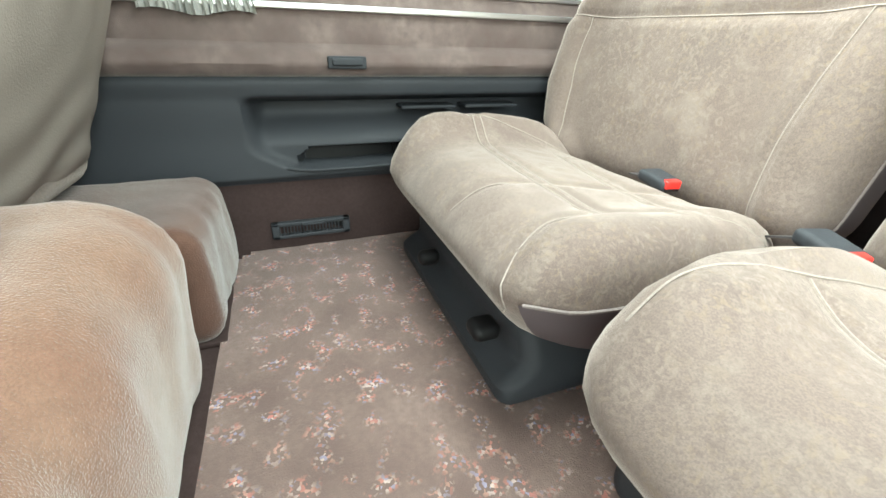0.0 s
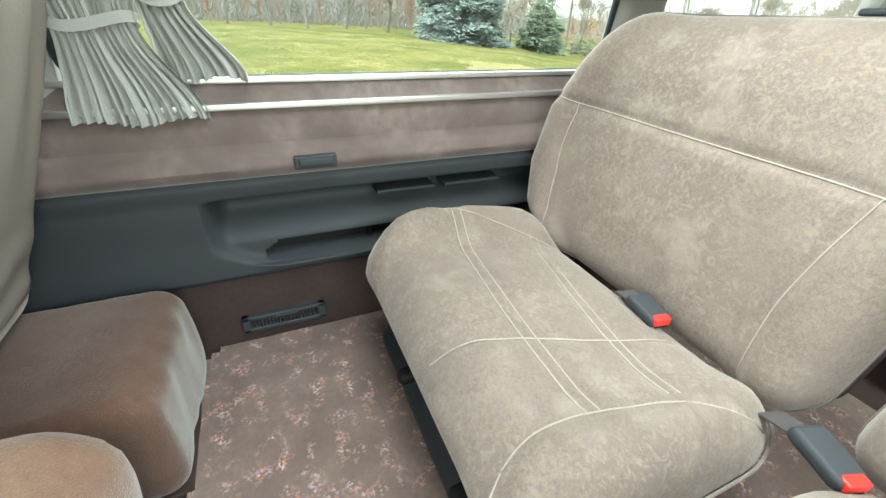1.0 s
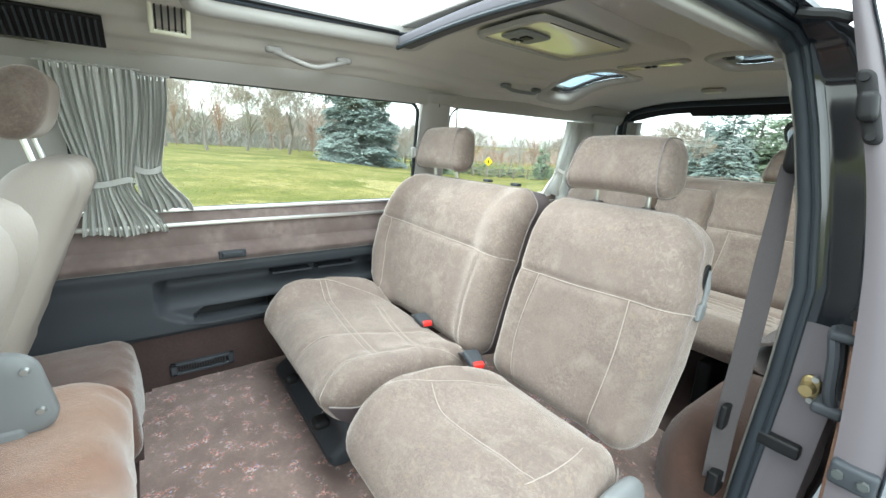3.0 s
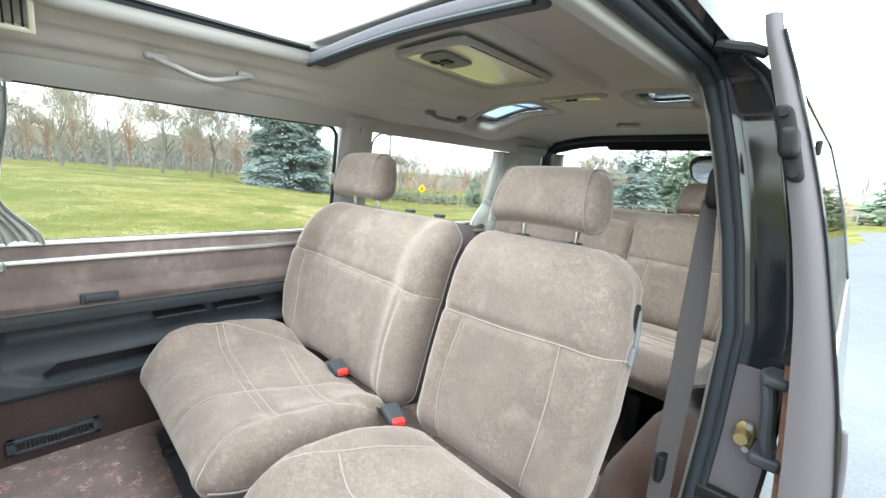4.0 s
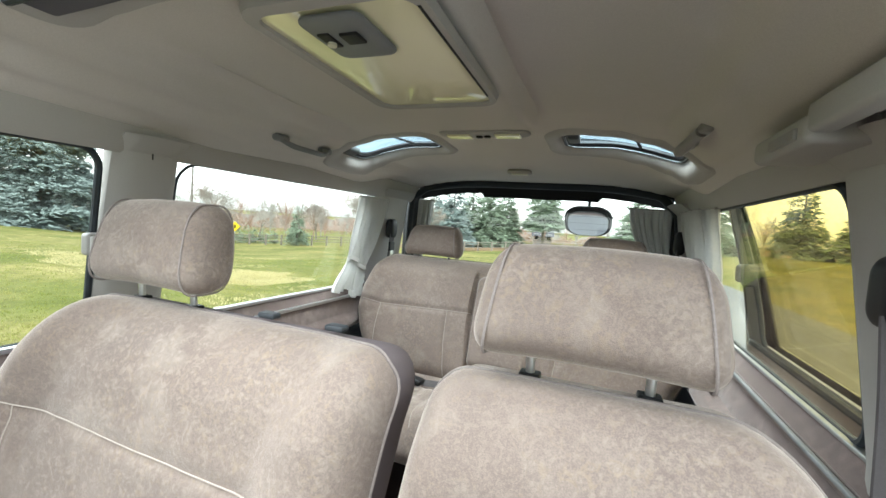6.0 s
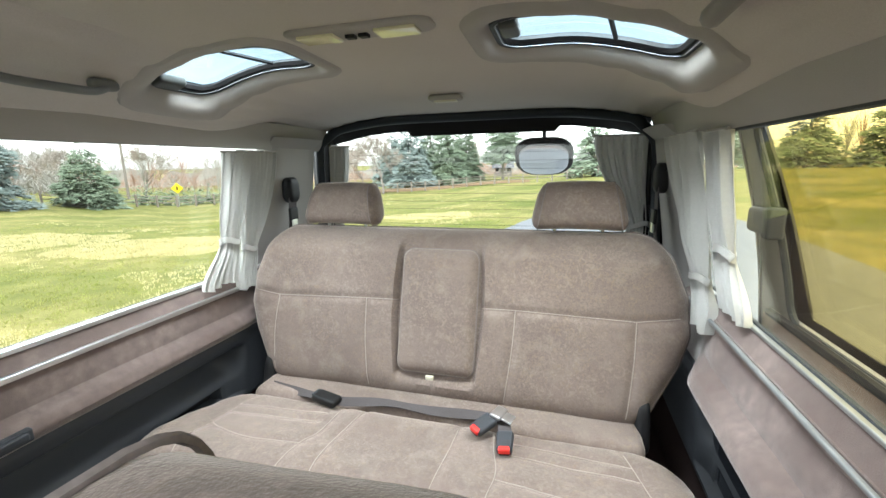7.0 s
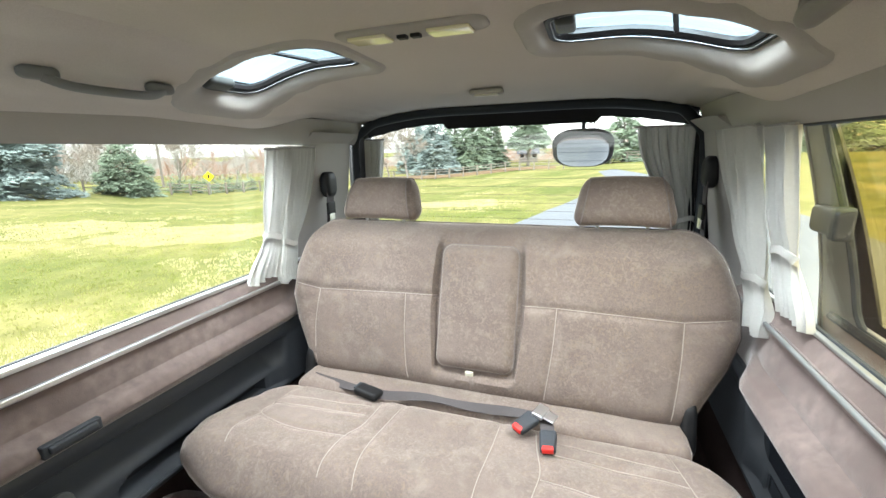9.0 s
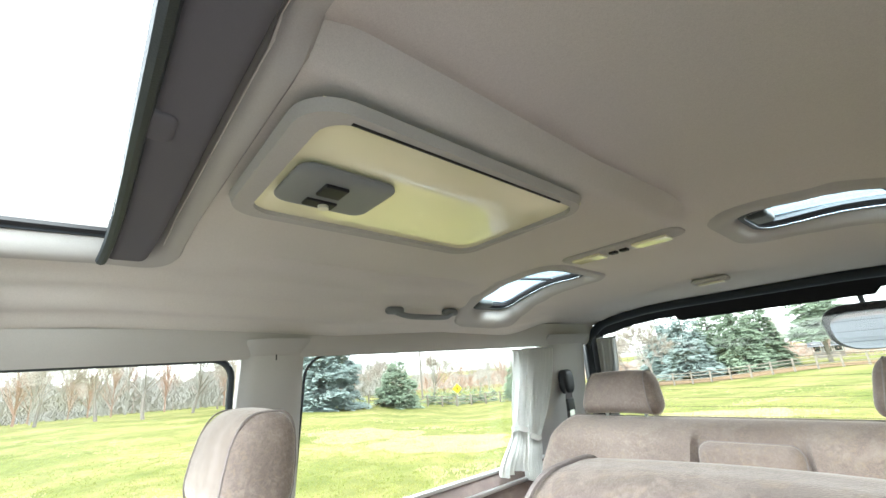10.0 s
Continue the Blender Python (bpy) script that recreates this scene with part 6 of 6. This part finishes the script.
def spot(az, r):
    a = radians(az)
    x, y = EYE.x - r * math.sin(a), r * math.cos(a)
    return x, y, land(x, y)


RINGS = [0, 1.5, 3, 4.5, 6, 8, 10, 12.5, 15, 18, 21, 24, 28, 32, 36, 40, 42, 45, 50, 60, 80, 120, 200, 400, 900, 2500]


def ground_fn(u, v):
    r = RINGS[round(u * (len(RINGS) - 1))]
    a = 2 * math.pi * v
    x, y = EYE.x + r * math.cos(a), r * math.sin(a)
    return x, y, land(x, y)


tagged(part("ground", sheet(ground_fn, [i / (len(RINGS) - 1) for i in range(len(RINGS))], 180), GRASS), "rolling autumn lawn with yellowed patches", "lawn", kind="structure")


def drive_fn(u, v):
    y = -14 + 46 * u
    left = line_at([(-14, -3.2), (2, -2.4), (8, -1.5), (17, 0.4), (24, 1.3), (32, 1.0)], y)
    right = line_at([(-14, 4.0), (2, 4.6), (10, 5.0), (17, 4.6), (24, 3.6), (32, 2.2)], y)
    x = left + (right - left) * v + 0.06 * noise.noise((y * 0.7, v * 2, 1)) * (abs(v - 0.5) > 0.45)
    return x, y, land(x, y) + 0.03 - 0.05 * smooth01(0.9, 1.0, abs(2 * v - 1))


tagged(part("driveway", sheet(drive_fn, 60, 16), ASPHALT), "grey asphalt driveway curving away over the lawn", "driveway", kind="structure")


def tufts(count, size, az0, az1, r0, r1, seed, keep):
    """Loose blades in clumps, one triangle each."""
    rng = np.random.default_rng(seed)
    pts, faces = [], []
    for _ in range(count):
        a, r = rng.uniform(az0, az1), r0 + (r1 - r0) * rng.random() ** 1.5
        x, y, z = spot(a, r)
        if not keep(x, y):
            continue
        for _ in range(5):
            px, py = x + rng.normal(0, size), y + rng.normal(0, size)
            d = rng.uniform(0, math.pi)
            w = size * 0.25
            h = size * rng.uniform(0.5, 1.2)
            k = len(pts)
            pts += [(px - w * math.cos(d), py - w * math.sin(d), z - 0.01), (px + w * math.cos(d), py + w * math.sin(d), z - 0.01), (px + rng.normal(0, w), py + rng.normal(0, w), z + h)]
            faces.append((k, k + 1, k + 2))
    return pts, faces


STRAW = material("dead_straw_grass", (0.62, 0.55, 0.30), 1.0, spec=0.05, tone=0.5, tone_scale=2.0, tint=(0.46, 0.41, 0.18))
BLADES = material("green_grass_blades", (0.24, 0.27, 0.07), 1.0, spec=0.05, tone=0.8, tone_scale=1.2, tint=(0.36, 0.34, 0.12))


def bare_patch(x, y):
    """The patches of the lawn that lie bare and pale."""
    for px, py, rx, ry in ((-8.7, 7.1, 2.6, 1.5), (-12.5, 7.0, 3.0, 1.6), (-3.6, 13.5, 2.5, 1.2)):
        if ((x - px) / rx) ** 2 + ((y - py) / ry) ** 2 + 0.9 * noise.noise((x * 0.8, y * 0.8, 4)) < 1.0:
            return True
    return False


def straw_patch(x, y):
    return bare_patch(x, y) or noise.noise((x * 0.35, y * 0.55, 9)) + 0.5 * noise.noise((x * 1.3, y * 1.6, 2)) > 0.30


tagged(part("dead_grass", tufts(30000, 0.032, 8, 118, 4.5, 36, 5, straw_patch), STRAW, smooth=False), "pale dead straw grass in patches on the lawn", "grass", kind="stuff")
tagged(part("dead_grass", tufts(24000, 0.045, 12, 68, 7, 17, 15, bare_patch), STRAW, smooth=False), "bleached straw lying over bare lawn patches", "grass", kind="stuff")
tagged(part("grass_blades", tufts(22000, 0.03, 5, 120, 4.0, 22, 6, lambda x, y: not straw_patch(x, y)), BLADES, smooth=False), "short green grass blades on the lawn", "grass", kind="stuff")


def needle_crown(height, radius, seed, base=0.06, count=5200, power=0.85, size=0.30, droop=0.35):
    """A conifer's crown: whorls of drooping boughs, each of many small needle sprays."""
    rng = np.random.default_rng(seed)
    pts, faces = [], []
    boughs = []
    levels = int(height * 2.6)
    for i in range(levels):
        k = (i + 0.5) / levels
        reach = radius * (1 - k) ** power * rng.uniform(0.86, 1.08) + 0.12
        for j in range(int(5 + 9 * (1 - k))):
            boughs.append((height * (base + (1 - base) * k) + rng.normal(0, 0.26), reach * rng.uniform(0.72, 1.10), rng.uniform(0, 2 * math.pi)))
    weight = np.array([b[1] ** 1.3 for b in boughs])
    pick = rng.choice(len(boughs), count, p=weight / weight.sum())
    for b in pick:
        z, reach, a = boughs[b]
        t = rng.random() ** 0.55
        r = reach * t
        side = rng.normal(0, 0.16 + 0.10 * r)
        cx, cy = r * math.cos(a) - side * math.sin(a), r * math.sin(a) + side * math.cos(a)
        cz = z - droop * r * t * 0.6 + rng.normal(0, 0.13) - abs(side) * 0.2
        s = size * rng.uniform(0.55, 1.25) * (0.6 + 0.4 * (reach / radius))
        out = a + rng.normal(0, 0.7)
        tip = (cx + s * 1.5 * math.cos(out), cy + s * 1.5 * math.sin(out), cz - s * rng.uniform(-0.15, 0.5))
        w = s * 0.42
        k = len(pts)
        pts += [(cx, cy, cz + w * 0.5), (cx - w * math.sin(out), cy + w * math.cos(out), cz - w * 0.2), (cx + w * math.sin(out), cy - w * math.cos(out), cz - w * 0.2), tip]
        faces += [(k, k + 1, k + 3), (k, k + 3, k + 2), (k + 1, k + 2, k + 3)]
    return pts, faces


def conifer(name, az, r, height, radius, seed, mat, label, count=5200, size=0.3, **kw):
    tree = thing(name, label, "tree", at=Matrix.Translation(spot(az, r)))
    part("trunk", tube([(0, 0, -0.3), (0.03, 0, height * 0.5), (0, 0, height * 0.98)], [height * 0.022, height * 0.013, 0.02], 8), BARK, tree)
    part("crown", needle_crown(height, radius, seed, count=count, size=size, **kw), mat, tree, smooth=False)
    return tree


def bare_shape(height, seed, spread_=0.55, depth=6):
    """Trunk and limbs, and the fine twigs, of a leafless tree."""
    rng = np.random.default_rng(seed)
    limbs, twigs = [], []
    def grow(p, way, length, r, level):
        path, radii = [p], [r]
        for k in range(3):
            way = (way + Vector(rng.normal(0, 0.10, 3)) + Vector((0, 0, 0.05))).normalized()
            p = p + way * (length / 3)
            path.append(p)
            radii.append(r * (1 - 0.13 * (k + 1)))
        (limbs if level < 3 else twigs).append(tube(path, radii, 6 if level < 2 else 3))
        if level >= depth:
            return
        for _ in range(3 if level else 5):
            turn = Vector(rng.normal(0, 1, 3)).cross(way).normalized()
            split = rng.uniform(0.25, 0.25 + spread_)
            start = path[rng.integers(2, 4)] if level else path[3] + (path[2] - path[3]) * rng.uniform(0, 0.9)
            grow(start, (way * math.cos(split) + turn * math.sin(split)).normalized(), length * rng.uniform(0.60, 0.82), max(0.013, radii[-1] * rng.uniform(0.5, 0.7)), level + 1)
    grow(Vector((0, 0, -0.2)), Vector((0, 0, 1)), height * 0.30, height * 0.017, 0)
    return joined(*limbs), joined(*twigs)


def bare_tree(az, r, height, seed, label, depth=6):
    tree = thing("bare_tree", label, "tree", "bare trees", at=Matrix.Translation(spot(az, r)))
    limbs, twigs = bare_shape(height, seed, depth=depth)
    part("trunk", limbs, BARK, tree)
    part("crown", twigs, TWIGS, tree, "fine leafless twigs", smooth=False)
    return tree


conifer("blue_spruce", 66.4, 40.0, 12.5, 4.1, 3, SPRUCE, "large dense blue spruce on the lawn", count=38000, size=0.27, power=0.55, droop=0.12, base=0.02)
conifer("pine_tree", 56.4, 44.0, 5.0, 2.3, 4, PINE, "small green pine by the road", count=7000, size=0.26, power=0.6)
conifer("pine_tree", 7.6, 62.0, 10.5, 3.2, 5, PINE, "tall green pine with a bare lower trunk", count=5200, size=0.42, base=0.30, power=0.6)
conifer("pine_tree", 12.6, 64.0, 9.5, 2.6, 6, PINE, "green pine beyond the fence", count=5200, size=0.42, power=0.65)
for az, r, h, s in ((20.0, 58, 9.6, 7), (17.4, 63, 9.2, 8), (15.0, 60, 10.4, 9), (22.6, 66, 8.4, 10)):
    conifer("spruce_tree", az, r, h, 3.0, s, SPRUCE if s in (7, 10) else PINE, "hazy blue-green conifer in a row beyond the fence", count=5600, size=0.40, power=0.65)
conifer("pine_tree", 41.0, 46.0, 4.2, 1.2, 11, PINE, "slim pine by the road", count=1500, size=0.24)
for az, r, h, s in ((-4.0, 48, 7.0, 12), (-12.5, 55, 8.0, 13), (-20, 58, 9.0, 14), (-25, 56, 8.5, 15), (-31, 58, 8.0, 16)):
    conifer("pine_tree", az, r, h, 3.0, s, PINE, "dark green pine along the far lawn", count=2600, size=0.45)
first = bare_tree(75.2, 46.0, 9.5, 21, "leafless tree with fine upswept twigs", 7)
second = bare_tree(84.6, 40.0, 8.6, 22, "leafless tree with a reddish trunk")
third = bare_tree(24.0, 44.0, 8.0, 23, "pale leafless tree by the fence", 7)
for k, (az, r, turn, size, source) in enumerate(((80, 50, 40, 0.9, first), (70.5, 52, 100, 0.85, second), (88.5, 46, 170, 0.9, first), (93, 48, 10, 0.95, third), (99, 46, 60, 0.9, first), (58.5, 60, 200, 0.85, third), (51.5, 62, 20, 0.8, first), (45.5, 60, 250, 0.75, second), (38.5, 58, 130, 0.8, third), (33, 62, 300, 0.85, first), (26.5, 52, 80, 0.85, third), (105, 50, 90, 1.0, second), (29, 48, 33, 0.8, second), (77.5, 58, 310, 0.9, third))):
    c = copy_thing(source, Matrix.Translation(spot(az, r)) @ pose(0, 0, 0, 0, 0, turn) @ Matrix.Scale(size, 4))
    c.scale = (size, size, size)


def far_trees(seed, trees, limbs, twigs):
    """Distant leafless trees: thin upswept limbs that end in countless twigs."""
    rng = np.random.default_rng(seed)
    pts, faces = [], []
    def blade(p, q, w, az):
        k = len(pts)
        sx, sy = math.cos(az) * w, math.sin(az) * w
        pts.extend([(p[0] - sx, p[1] - sy, p[2]), (p[0] + sx, p[1] + sy, p[2]), (q[0] + sx * 0.3, q[1] + sy * 0.3, q[2]), (q[0] - sx * 0.3, q[1] - sy * 0.3, q[2])])
        faces.append((k, k + 1, k + 2, k + 3))
    for az, r, h, wide in trees:
        base = np.array(spot(az, r))
        a = radians(az)
        blade(base, base + np.array((0, 0, h * 0.75)), h * 0.012, a)
        for _ in range(limbs):
            start = base + np.array((0, 0, h * rng.uniform(0.08, 0.55)))
            way = np.array((rng.normal(0, wide), rng.normal(0, wide), 1.0))
            way /= np.linalg.norm(way)
            reach = (h - (start[2] - base[2])) * rng.uniform(0.55, 1.0)
            blade(start, start + way * reach, h * 0.0035, a)
            for _ in range(twigs):
                p = start + way * reach * rng.uniform(0.15, 1.0)
                d = way * 0.7 + rng.normal(0, 0.45, 3) + np.array((0, 0, 0.15))
                blade(p, p + d * h * rng.uniform(0.05, 0.13), h * 0.0016, a)
    return pts, faces


def thicket(seed, az0, az1, r, low, high, count):
    """Dense undergrowth below the far trees: countless short stems."""
    rng = np.random.default_rng(seed)
    pts, faces = [], []
    for _ in range(count):
        az = rng.uniform(az0, az1)
        rr = r * rng.uniform(0.9, 1.2)
        x, y, z = spot(az, rr)
        swell = 0.5 + 0.5 * noise.noise((az * 0.25, seed, 0)) + 0.25 * noise.noise((az * 1.1, seed, 5))
        h = max(0.8, EYE.z + rr * math.tan(radians(low + (high - low) * swell)) - z)
        z0 = z + h * rng.random() * 0.9 - 0.2
        lean = rng.normal(0, 0.6, 2)
        length = h * rng.uniform(0.08, 0.20)
        side = (math.cos(radians(az)) * 0.05, math.sin(radians(az)) * 0.05)
        k = len(pts)
        pts += [(x - side[0], y - side[1], z0), (x + side[0], y + side[1], z0), (x + lean[0] * length, y + lean[1] * length, z0 + length)]
        faces.append((k, k + 1, k + 2))
    return pts, faces


RUSSET = material("russet_autumn_twigs", (0.38, 0.24, 0.19), 0.95, spec=0.05, tone=0.7, tone_scale=0.15, tint=(0.34, 0.27, 0.22))
# Greyed twig colour: the haze over the far wood is painted in.
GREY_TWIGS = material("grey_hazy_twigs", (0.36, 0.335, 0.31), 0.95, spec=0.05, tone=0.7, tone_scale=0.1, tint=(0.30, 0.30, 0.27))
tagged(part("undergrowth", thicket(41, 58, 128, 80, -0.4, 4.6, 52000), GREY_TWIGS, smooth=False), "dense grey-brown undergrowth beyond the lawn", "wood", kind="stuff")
tagged(part("undergrowth", thicket(42, -38, 58, 92, -2.2, 1.0, 20000), RUSSET, smooth=False), "russet undergrowth behind the fence", "wood", kind="stuff")
rng_w = np.random.default_rng(77)
near_row = [(az + rng_w.normal(0, 0.8), rng_w.uniform(58, 84), rng_w.uniform(5.0, 9.5), rng_w.uniform(0.3, 0.5)) for az in np.arange(69, 122, 0.95)]
gap_row = [(az + rng_w.normal(0, 0.6), rng_w.uniform(70, 95), rng_w.uniform(4.0, 7.0), rng_w.uniform(0.3, 0.5)) for az in np.arange(24, 68, 1.15)]
back_row = [(az + rng_w.normal(0, 0.8), rng_w.uniform(75, 100), rng_w.uniform(5.0, 9.0), rng_w.uniform(0.3, 0.5)) for az in np.arange(-38, 24, 1.5)]
rows = near_row + gap_row + back_row
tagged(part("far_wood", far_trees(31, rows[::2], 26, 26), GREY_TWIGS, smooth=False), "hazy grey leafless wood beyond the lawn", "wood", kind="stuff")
tagged(part("far_wood", far_trees(32, rows[1::2], 26, 24), RUSSET, smooth=False), "russet autumn wood beyond the lawn", "wood", kind="stuff")


def far_band(az0, az1, r, low, high, seed):
    def fn(u, v):
        az = az0 + (az1 - az0) * u
        x, y, z = spot(az, r)
        top = EYE.z + r * math.tan(radians(low + (high - low) * (0.5 + 0.5 * noise.noise((az * 0.35, seed, 0)) + 0.25 * noise.noise((az * 1.9, seed, 3)))))
        return x, y, z - 1 + (max(top, z) - z + 1) * v
    return sheet(fn, 160, 4)


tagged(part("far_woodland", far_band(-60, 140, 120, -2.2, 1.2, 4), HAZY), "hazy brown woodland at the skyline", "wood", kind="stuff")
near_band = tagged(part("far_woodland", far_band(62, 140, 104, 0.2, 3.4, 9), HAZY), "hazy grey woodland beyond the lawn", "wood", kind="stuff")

# -- fence along the road --
fence = thing("rail_fence", "weathered post and rail fence across the lawn", "fence")
posts = [spot(az, 46.0) for az in [60 - 1.9 * k for k in range(38)]]
for x, y, z in posts:
    part("post", block(x - 0.07, x + 0.07, y - 0.07, y + 0.07, z - 0.3, z + 1.1, 0.02), FENCE_WOOD, fence)
for a, b in zip(posts, posts[1:]):
    for h in (0.42, 0.72, 0.98):
        part("rail", tube([(a[0], a[1], a[2] + h), (b[0], b[1], b[2] + h)], 0.034, 6), FENCE_WOOD, fence)

sign = thing("road_sign", "yellow diamond road sign on a post", "road sign", at=Matrix.Translation(spot(48.4, 47)) @ pose(0, 0, 0, 0, 0, 48))
part("post", block(-0.04, 0.04, -0.03, 0.03, -0.2, 2.2, 0.01), DULL_METAL, sign)
part("plate", moved(block(-0.36, 0.36, -0.05, -0.035, -0.36, 0.36, 0.006), pose(0, 0, 1.75, 0, 45, 0)), SIGN_YELLOW, sign, "yellow diamond plate")
part("mark", moved(block(-0.07, 0.07, -0.058, -0.050, -0.18, 0.18, 0.004), pose(0, 0, 1.75)), BLACK, sign)
hedge = thing("hedge", "row of clipped dark hedge plants by the road", "hedge")
rng_h = np.random.default_rng(8)
for k in range(9):
    x, y, z = spot(52.3 - 1.05 * k, 49)
    part("shrub", moved(needle_crown(1.7 + 0.3 * rng_h.random(), 0.55, 50 + k, count=260, size=0.22), Matrix.Translation((x, y, z))), PINE, hedge, smooth=False)

pole = thing("utility_pole", "tall wooden utility pole with a crossarm", "utility pole", at=Matrix.Translation(spot(53.0, 60)))
part("mast", tube([(0, 0, -0.5), (0, 0, 9.0)], [0.15, 0.11], 8), BARK, pole)
part("crossarm", block(-1.0, 1.0, -0.06, 0.06, 8.2, 8.35, 0.02), BARK, pole)
wires = thing("power_line", "thin power wires along the road", "power line")
for k in (0.0, 0.5, 1.0):
    a, b = Vector(spot(53.0, 60)) + Vector((0, 0, 8.3 - k)), Vector(spot(-8, 66)) + Vector((0, 0, 8.6 - k))
    part("wire", tube([a + (b - a) * (i / 20) - Vector((0, 0, 0.9 * (1 - (i / 10 - 1) ** 2))) for i in range(21)], 0.018, 4), BLACK, wires)


def house(az, r, w, h, label):
    hs = thing("house", label, "house", at=Matrix.Translation(spot(az, r)) @ pose(0, 0, 0, 0, 0, az))
    part("wall", block(-w / 2, w / 2, -3, 3, -0.5, h, 0.02), SIDING, hs)
    part("roof", ([(-w / 2 - 0.4, -3.5, h), (w / 2 + 0.4, -3.5, h), (w / 2 + 0.4, 3.5, h), (-w / 2 - 0.4, 3.5, h), (-w / 2 - 0.4, 0, h + 2.0), (w / 2 + 0.4, 0, h + 2.0)], [(0, 1, 5, 4), (2, 3, 4, 5), (0, 4, 3), (1, 2, 5), (0, 3, 2, 1)]), SHINGLE, hs, smooth=False)
    for k in range(3):
        x = -w / 3 + k * w / 3
        win = part("window", block(x - 0.5, x + 0.5, -3.06, -2.98, 0.9, 2.1, 0.01), CURTAIN, hs)
        part("pane", block(x - 0.42, x + 0.42, -3.08, -3.05, 0.98, 2.02, 0.005), BLACK, win)


house(7.6, 88, 3.6, 1.7, "low grey house far beyond the fence")
tagged(part("leaf_litter", sheet(lambda u, v: (lambda p: (p[0], p[1], p[2] + 0.04))(spot(30 - 26 * u, 47 + 9 * v)), 40, 8), LEAF_LITTER), "russet fallen leaves under the far trees", "leaf litter", kind="stuff")
